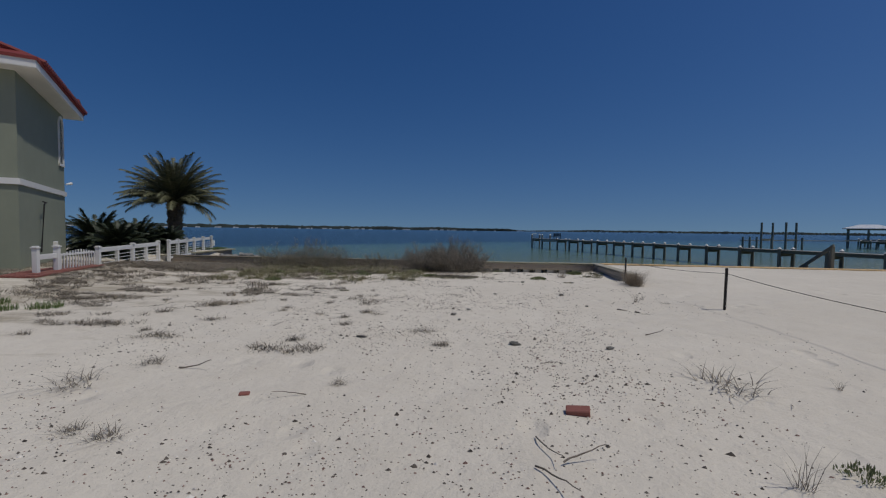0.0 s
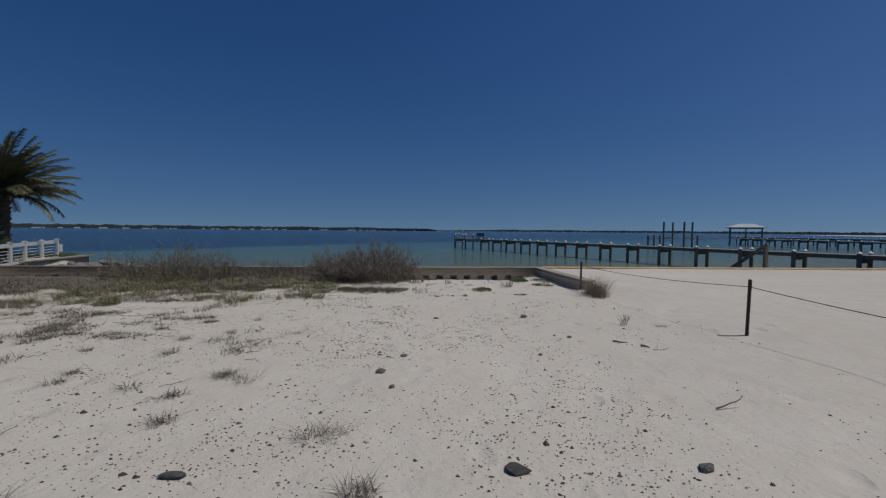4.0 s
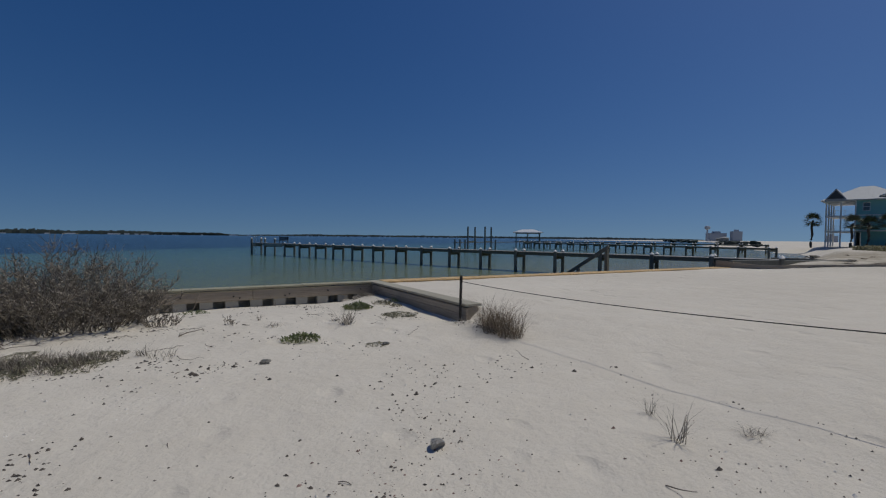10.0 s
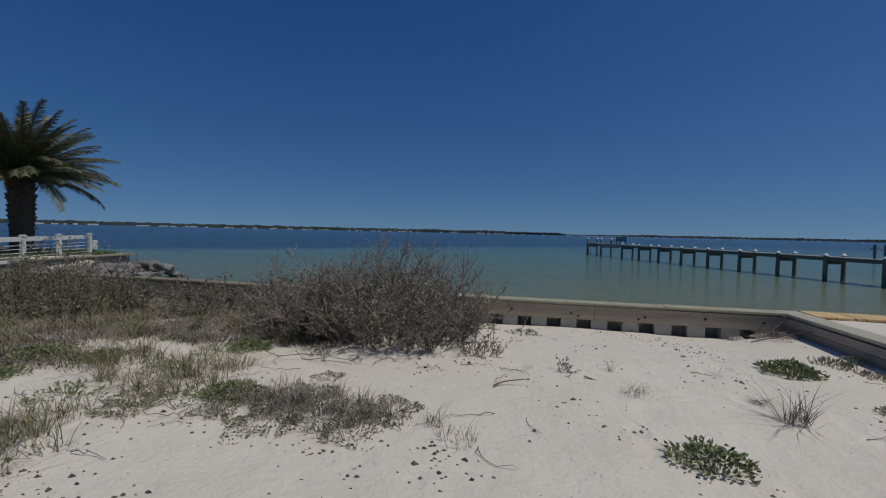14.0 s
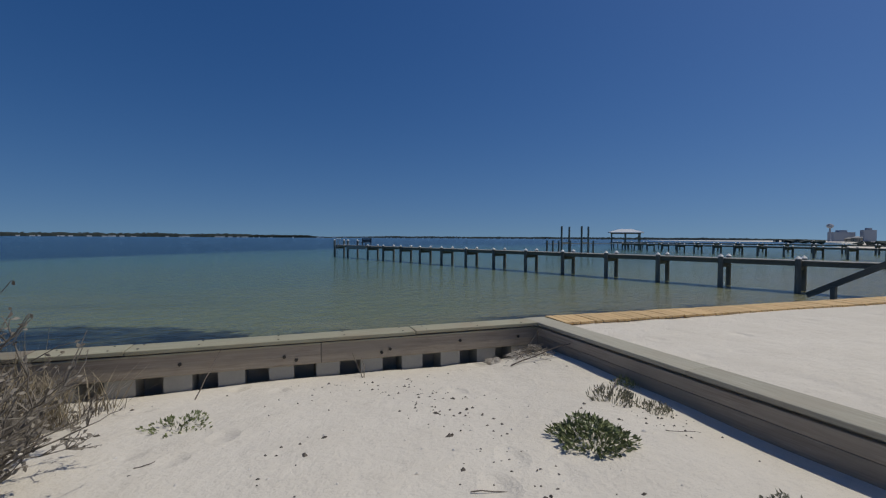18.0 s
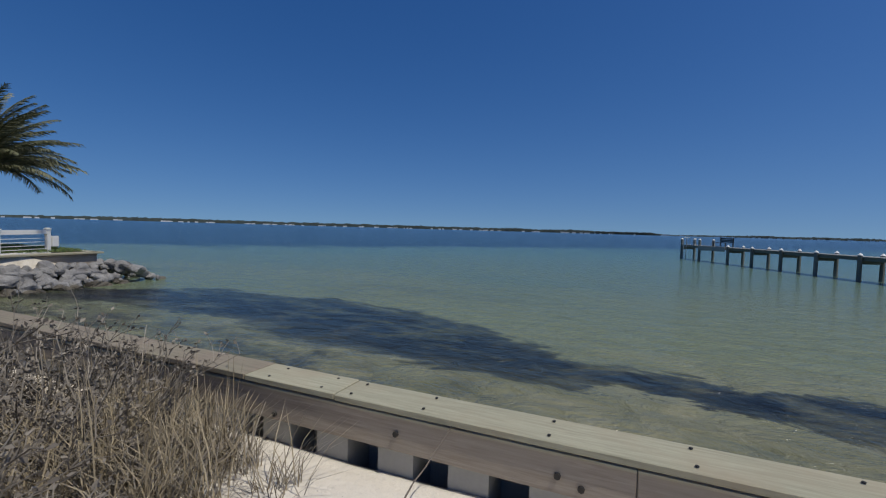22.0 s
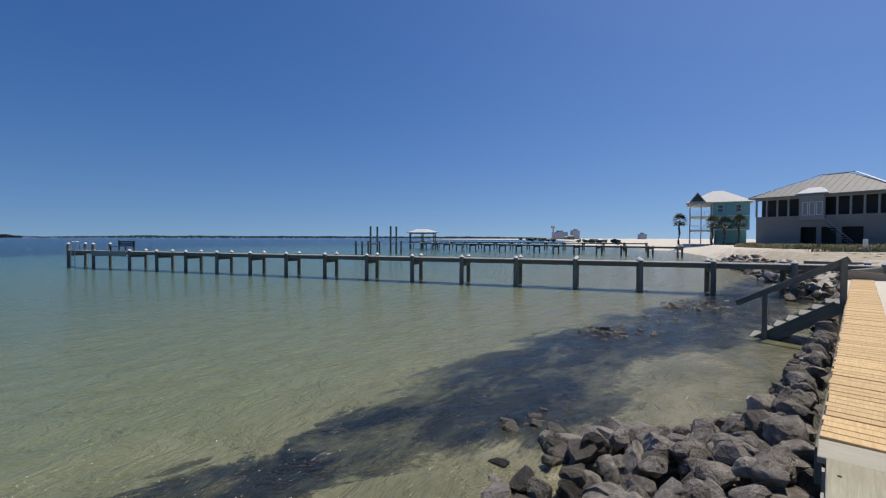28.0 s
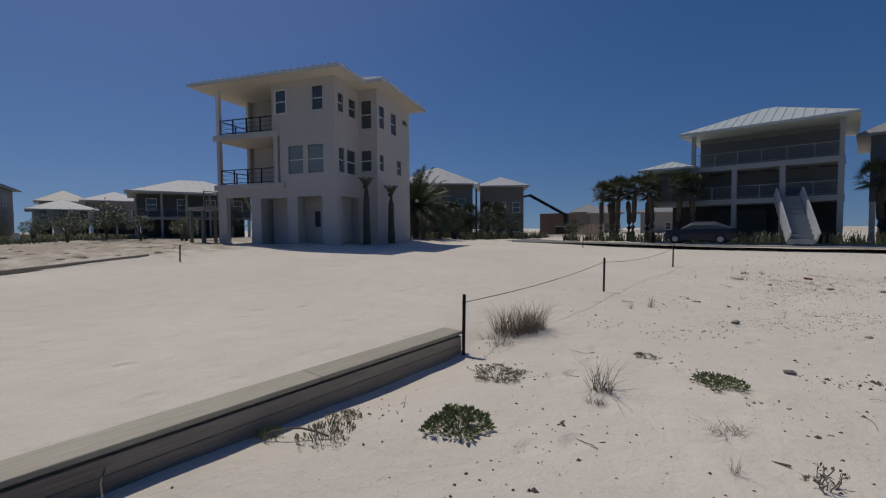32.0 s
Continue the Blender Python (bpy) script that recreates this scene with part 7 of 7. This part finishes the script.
stick(0.55, 3.5, 0.4, 0.35, 0.009, 13, "dry twig on pebbly sand", 0.03, 0.2)
stick(0.4, 3.9, -1.3, 0.5, 0.008, 14, "thin dry root on pebbly sand", 0.02, 0.15)
stick(2.9, 10.5, -0.5, 0.3, 0.018, 15, "short piece of bark on the sand", 0.015)
stick(3.2, 10.2, -0.8, 0.22, 0.02, 16, "short piece of bark on the sand", 0.015)
for i in range(46):
    x, y = r.uniform(-5.5, 4.5), r.uniform(3, 20)
    stick(x, y, r.uniform(0, 6.28), r.uniform(0.12, 0.4), r.uniform(0.003, 0.007), 100 + i, "small dry twig lying on the sand", 0.006)["group"] = "loose twigs"

# dark trees and tall shrubs between the far houses
tr = random.Random(63)
for i, (x, y, h) in enumerate(((78, 4.0, 4.2), (80, 11.5, 3.4), (70, 10.0, 3.0), (66, 2.5, 4.6), (84, 16.0, 3.0), (58, -3.5, 4.0), (92, 2.0, 4.6), (54, 3.0, 2.4), (27.5, -11.8, 2.2), (36.5, -15.5, 3.4), (40, -20, 4.0), (38, -29, 4.2), (19.5, -22.0, 2.2), (15.8, -23.5, 2.0), (-5.5, -17.5, 1.6), (29.5, -13.8, 3.4), (27.7, -17.6, 3.4), (26.4, -20.8, 3.2), (32.5, -10.5, 2.6), (27.2, -6.6, 1.7), (33.0, -14.8, 3.0), (31.5, -17.5, 3.1), (33.4, -21.5, 3.2), (30.4, -20.0, 2.7), (35.5, -25.0, 3.4), (82, 8.5, 4.0), (76, 6.5, 3.4), (86, 7.2, 4.3), (56.4, 13.0, 2.8), (51.9, 10.9, 3.9), (42.5, 7.4, 2.4), (60.7, 14.9, 2.4), (49.3, 8.9, 2.6), (46, 6.5, 2.2))):
    t = thing("shrub_tree", pose(x, y, ground_z(x, y)), "dark green wind-shaped tree among the houses", "tree", "street trees")
    bm = bmesh.new()
    for k in range(5):
        a = k * 1.26
        tube(bm, [(0, 0, -0.1), (0.15 * math.cos(a), 0.15 * math.sin(a), h * 0.3), (h * 0.25 * math.cos(a), h * 0.25 * math.sin(a), h * 0.7)], [0.09, 0.06, 0.02], 6)
    part("trunk", bm, M_TRUNK, t)
    vs, fs = [], []
    for c in range(46):
        a, q = tr.uniform(0, 6.283), tr.random() ** 0.6
        cc = Vector((math.cos(a) * q * h * 0.42, math.sin(a) * q * h * 0.42, h * tr.uniform(0.35, 1.0 - 0.25 * q)))
        for _ in range(26):
            o = Vector((tr.gauss(0, 1), tr.gauss(0, 1), tr.gauss(0, 0.8))) * h * 0.055
            d = Vector((tr.uniform(-1, 1), tr.uniform(-1, 1), tr.uniform(-0.5, 1))).normalized() * h * 0.045
            w = d.orthogonal().normalized() * h * 0.016
            k = len(vs)
            vs += [cc + o, cc + o + d * 0.5 + w, cc + o + d, cc + o + d * 0.5 - w]
            fs.append((k, k + 1, k + 2, k + 3))
    part("crown", stuff_mesh("crown", vs, fs, M_SHRUB), None, t, "ragged crown of small leaves")
# fallen branch before the big bush
for i, (x, y, a, l) in enumerate(((-2.5, 17.92, 0.15, 1.1), (-2.2, 17.98, 0.5, 0.6), (-1.95, 18.0, -0.5, 0.5), (-1.6, 18.1, 1.1, 0.45), (-2.5, 17.95, 2.6, 0.5), (-1.2, 18.3, -1.9, 0.6), (-1.9, 18.0, 2.0, 0.4), (-2.1, 17.95, -0.2, 0.8))):
    stick(x, y, a, l, 0.007, 200 + i, "bare fallen branch before the bush", 0.02, 0.05)

q8 = random.Random(88)
mat_spots = [(q8.gauss(-1.25, 0.5), q8.gauss(16.62, 0.17), q8.uniform(0.05, 0.16)) for _ in range(46)]
mat_spots = [(x, y, ground_z(x, y), q) for x, y, q in mat_spots]
tagged(new("wiry_grass", stuff_mesh("wiry_grass", *blades(mat_spots, 36, 0.06, 0.22, 0.0028, 1.4, 88, 0.25), M_BRUSH)), "wiry brown grass growing through the low mat plants", "grass", kind="stuff")
q7 = random.Random(77)
meadow = []
while len(meadow) < 420:
    x, y = q7.uniform(-9.5, -2.4), q7.uniform(14.0, 20.3)
    if noise.noise((x * 0.55, y * 0.9, 21)) + 0.10 * (y - 16.3) + 0.10 * max(0, -5.0 - x) > 0.05:
        meadow.append((x, y, ground_z(x, y), q7.uniform(0.06, 0.22)))
tagged(new("dune_meadow", stuff_mesh("dune_meadow", *blades(meadow, 34, 0.08, 0.34, 0.0034, 1.3, 78, 0.3), M_MEADOW)), "olive and straw dune grass among the low plants", "grass", kind="stuff")
tagged(new("straw_stems", stuff_mesh("straw_stems", *blades(meadow[::2], 10, 0.20, 0.55, 0.0028, 1.8, 79, 0.72), M_DRYGRASS)), "thin straw stems lying over the sand", "grass", kind="stuff")
q9 = random.Random(99)
reeds = []
while len(reeds) < 60:
    x, y = q9.gauss(-1.55, 0.62), q9.gauss(21.4, 0.36)
    if y < 22.2 and x < -0.35:
        reeds.append((x, y, ground_z(x, y), q9.uniform(0.06, 0.2)))
tagged(new("dry_reeds", stuff_mesh("dry_reeds", *blades(reeds, 34, 0.2, 0.62, 0.0045, 1.1, 101, 0.1), M_DRYGRASS)), "tangle of straw-coloured dry reeds beside the bulkhead", "reeds", kind="stuff")
tagged(new("dead_stems", stuff_mesh("dead_stems", *blades(reeds, 30, 0.15, 0.55, 0.004, 1.6, 102, 0.3), M_BRUSH)), "brown dead stems fallen among the reeds", "reeds", kind="stuff")
tagged(new("reed_stalks", stuff_mesh("reed_stalks", *blades(reeds[::3], 3, 0.7, 1.05, 0.0035, 0.2, 103), M_DRYGRASS)), "few tall thin reed stalks", "reeds", kind="stuff")

# ---- stakes, rope, bricks, stones, shells ----
stake_spots = [(5.195, 10.52, 0.925), (5.07, 17.12, 0.94), (5.2, 1.95, 0.92), (13.1, -8.2, 0.9), (20.2, -10.5, 0.9), (22.6, 14.9, 0.75)]
stake_tops = []
holes = [((-0.016, -0.012, 0.0), (0.016, -0.006, 1.0)), ((-0.016, -0.012, 0.0), (-0.010, 0.014, 1.0)), ((0.010, -0.012, 0.0), (0.016, 0.014, 1.0))]
for x, y, h in stake_spots:
    z = ground_z(x, y)
    s = thing("stake", pose(x, y, z, 1.5, -1.0, 30), "dark steel U-channel stake holding a black rope", "stake", "boundary stakes")
    bm = bmesh.new()
    for lo, hi in holes:
        box(bm, (lo[0] * 1.5, lo[1] * 1.5, -0.3), (hi[0] * 1.5, hi[1] * 1.5, h))
    part("channel", bm, M_IRON, s)
    bm = bmesh.new()
    for i in range(9):
        z1 = 0.08 + i * (h - 0.12) / 9
        box(bm, (-0.005, -0.021, z1), (0.005, -0.0185, z1 + 0.016))
    part("punched_hole", bm, M_WHITE, s, "row of pale punched holes")
    bm = bmesh.new()
    tube(bm, [(0.0, -0.03, h - 0.14), (0.03, 0.0, h - 0.13), (0.0, 0.03, h - 0.12), (-0.03, 0, h - 0.13), (0, -0.03, h - 0.11)], 0.007, 6)
    part("rope_knot", bm, M_ROPE, s)
    stake_tops.append(Vector((x, y, z + h - 0.12)))


def rope(a, b, sag, label):
    bm = bmesh.new()
    tube(bm, [a.lerp(b, i / 18) - Vector((0, 0, sag * 4 * (i / 18) * (1 - i / 18))) for i in range(19)], 0.006, 6)
    tagged(new("rope", finish(bm, "rope", M_ROPE, True)), label, "rope", "boundary ropes")


for i, j, s in ((1, 0, 0.08), (0, 2, 0.15), (2, 3, 0.2), (3, 4, 0.2)):
    rope(stake_tops[i], stake_tops[j], s, "black rope sagging between two steel stakes")

bm = bmesh.new()
box(bm, (-0.105, -0.052, 0), (0.105, 0.052, 0.065), 0.008)
brick1 = tagged(new("brick", finish(bm, "brick", M_BRICK)), "worn red brick lying tilted on the sand", "brick")
brick1.matrix_basis = pose(0.83, 4.40, ground_z(0.83, 4.4) - 0.005, 12, -6, -12)
bm = bmesh.new()
box(bm, (-0.05, -0.03, 0), (0.05, 0.03, 0.03), 0.008)
brick2 = tagged(new("brick_shard", finish(bm, "brick_shard", M_BRICK)), "small red brick shard on the sand", "brick")
brick2.matrix_basis = pose(-2.4, 4.45, ground_z(-2.4, 4.45), 8, 0, 20)

M_CONC = stone_material("broken_concrete", (0.27, 0.26, 0.23), (0.47, 0.45, 0.41))
M_PALEROCK = stone_material("pale_limestone", (0.58, 0.55, 0.50), (0.78, 0.75, 0.70))
CH = [rock_mesh("stone", 70 + i, M_CONC, 2) for i in range(4)]
CP = [rock_mesh("stone", 80 + i, M_PALEROCK, 2) for i in range(2)]


def stone(x, y, size, rot, flat, label, mesh):
    ob = new("stone", mesh)
    ob.matrix_basis = pose(x, y, ground_z(x, y) + size * flat * 0.22, 0, 0, rot) @ Matrix.Diagonal((size * 0.75, size * 0.5, size * flat * 0.6, 1))
    return tagged(ob, label, "stone")


for x, y, s, rot, fl, lab in ((0.40, 6.77, 0.30, -20, 0.3, "dark flat concrete chunk on the sand"), (1.71, 6.69, 0.2, 30, 0.5, "small grey stone on the sand"), (1.19, 15.52, 0.2, -10, 0.5, "flat grey concrete piece on the sand"),
                              (-0.68, 9.06, 0.18, 0, 0.5, "small dark stone on the sand"), (-0.54, 8.5, 0.12, 60, 0.6, "small dark stone on the sand"), (2.31, 10.8, 0.13, 10, 0.5, "dark stone among debris"), (2.1, 10.95, 0.09, 50, 0.6, "small dark stone among debris"),
                              (-1.92, 6.84, 0.22, 10, 0.3, "thin dark bark piece on the sand"), (2.9, 15.75, 0.16, 0, 0.5, "small grey stone on the sand"), (0.2, 12.55, 0.14, 0, 0.5, "small stone on the sand"), (-0.43, 9.8, 0.15, 25, 0.6, "small grey stone on open sand"), (-3.9, 3.0, 0.2, 20, 0.3, "dark driftwood piece on the sand")):
    stone(x, y, s, rot, fl, lab, CH[int(abs(x * 7)) % 4])
stone(2.02, 12.6, 0.22, 40, 0.7, "pale angular stone on the sand", CP[1])


M_SHEET = paint("dusty_woven_sheet", (0.66, 0.61, 0.54), 0.8, 0.12, 40, 0.3)


def crumpled(x, y, w, d, h, rot, seed, label):
    """Creased sheet half sunk in sand."""
    bm = bmesh.new()
    n = 14
    g = [[None] * (n + 1) for _ in range(n + 1)]
    for i in range(n + 1):
        for k in range(n + 1):
            u, v = i / n - 0.5, k / n - 0.5
            fold = abs(noise.noise((u * 3.1, v * 3.1, seed))) + 0.5 * abs(noise.noise((u * 7, v * 7, seed + 3)))
            rim = min(1.0, 4.0 * (0.5 - max(abs(u), abs(v))))
            g[i][k] = bm.verts.new((u * w * (1 + 0.25 * noise.noise((v * 4, seed, 1))), v * d * (1 + 0.25 * noise.noise((u * 4, seed, 2))), h * rim * (0.35 + 1.3 * fold) - 0.02 * (1 - rim)))
    for i in range(n):
        for k in range(n):
            bm.faces.new((g[i][k], g[i + 1][k], g[i + 1][k + 1], g[i][k + 1]))
    bmesh.ops.solidify(bm, geom=list(bm.faces), thickness=0.004)
    ob = new("crumpled_sheet", finish(bm, "crumpled_sheet", M_SHEET))
    ob.matrix_basis = pose(x, y, ground_z(x, y) + 0.012, 0, 0, rot)
    return tagged(ob, label, "sheet", "sheets in the wall corner")


crumpled(4.66, 22.1, 0.36, 0.26, 0.05, 20, 1, "crumpled dusty pale sheet in the wall corner")
crumpled(4.28, 22.16, 0.34, 0.26, 0.045, 75, 5, "creased pale sheet half buried beside the bulkhead")


def bits(name, label, count, region, size, mat, seed, dense=None):
    """Small shell and bark fragments lying on the sand."""
    q = random.Random(seed)
    vs, fs = [], []
    tries = 0
    while count and tries < 60000:
        tries += 1
        x, y = q.uniform(region[0], region[1]), q.uniform(region[2], region[3])
        if dense and q.random() > dense(x, y):
            continue
        count -= 1
        s = size * q.uniform(0.4, 1.5) * (1.8 if q.random() < 0.10 else 1.0)
        z = ground_z(x, y) + s * 0.16
        a = q.uniform(0, 6.283)
        k = len(vs)
        for i in range(5):
            t = a + i * 1.2566
            rad = s * q.uniform(0.6, 1.1) * (1.0 if i % 2 else 0.7)
            vs.append((x + rad * math.cos(t), y + rad * math.sin(t) * 0.8, z - s * 0.25))
        vs.append((x, y, z + s * q.uniform(0.15, 0.45)))
        fs += [(k + i, k + (i + 1) % 5, k + 5) for i in range(5)]
    return tagged(new(name, stuff_mesh(name, vs, fs, mat)), label, "debris", kind="stuff")


def drift(x, y):
    return max(0.04, min(1.0, 0.35 + 1.1 * noise.noise((x * 0.5, y * 0.5, 5)) + 0.25 * noise.noise((x * 2.1, y * 2.1, 8)))) * (0.12 if x > 3.5 else 1.0)


M_BIT_D = leaf("dark_bit", (0.035, 0.03, 0.027), (0.14, 0.12, 0.10), 0.9)
M_BIT_B = leaf("brown_bit", (0.14, 0.085, 0.07), (0.30, 0.20, 0.17), 0.9)
M_BIT_W = leaf("pale_shell", (0.55, 0.50, 0.46), (0.80, 0.76, 0.70), 0.6)
bits("shell_bits_dark", "dark shell and bark bits scattered on the sand", 10000, (-5.5, 5.0, 2.6, 13.5), 0.0112, M_BIT_D, 1, drift)
bits("shell_bits_brown", "brown and pink shell bits on the sand", 4200, (-4.5, 4.5, 2.6, 13.0), 0.0115, M_BIT_B, 2, drift)
bits("shell_bits_pale", "white shell bits on the sand", 2400, (-5, 5.0, 2.6, 22), 0.014, M_BIT_W, 3, drift)
bits("seed_pods_dark", "dark pods and bark bits near the bulkhead", 1100, (-4, 5.0, 13.0, 22), 0.02, M_BIT_D, 4, lambda x, y: max(0.02, noise.noise((x * 0.9, y * 0.9, 15)) * 1.4))
bits("bark_flakes", "dark bark flakes on the open sand", 300, (-6, 5.0, 3, 13), 0.028, M_BIT_D, 5, drift)
POD_SPOTS = ((-0.6, 13.35, 0.16, 0.5), (-0.45, 13.9, 0.3, 0.12), (-1.25, 13.98, 0.35, 0.1), (-1.15, 13.0, 0.15, 0.12), (0.43, 15.5, 0.18, 0.3), (0.02, 16.05, 0.25, 0.25), (0.82, 15.6, 0.22, 0.2), (-1.65, 16.1, 0.5, 0.2), (-2.4, 15.15, 0.4, 0.25), (-1.75, 15.05, 0.35, 0.2), (-0.9, 12.2, 0.3, 0.3), (-2.2, 14.3, 0.5, 0.4))


def pods(x, y):
    return max(math.exp(-((x - a) / u) ** 2 - ((y - b) / v) ** 2) for a, b, u, v in POD_SPOTS)


bits("fallen_pods", "clusters of dark brown seed pods on the sand", 620, (-3.5, 1.5, 11.5, 16.8), 0.02, M_BIT_D, 7, pods)
bits("far_lot_bits", "dark flecks on the inland sand", 900, (-12, 12, -10, 2.6), 0.03, M_BIT_D, 6, drift)
# bolts and knots in the bulkhead timbers
bm = bmesh.new()
tube(bm, [(0, 0, 0), (0, -0.022, 0)], 0.022, 8)
bolt = finish(bm, "bolt", M_IRON)
for x in (-3.5, -2.3, -1.1, 0.1, 1.3, 1.45, 2.6, 2.72, 3.8, 4.8):
    b = part("bolt", bolt, None, bulkhead)
    b.location = (x, 22.40, -0.17 + 0.05 * math.sin(x * 7))
bm = bmesh.new()
tube(bm, [(0, 0, 0), (0, 0, 0.006)], 0.012, 8)
nail = finish(bm, "nail", M_IRON)
for x in (-3.9, -3.0, -2.1, -1.2, -0.62, -0.36, 0.3, 1.2, 2.1, 2.95, 3.25, 4.1, 4.9):
    for y in (22.45, 22.68):
        b = part("nail", nail, None, bulkhead)
        b.location = (x + 0.03 * math.sin(x * 9 + y), y, CAP_Z + 0.001)
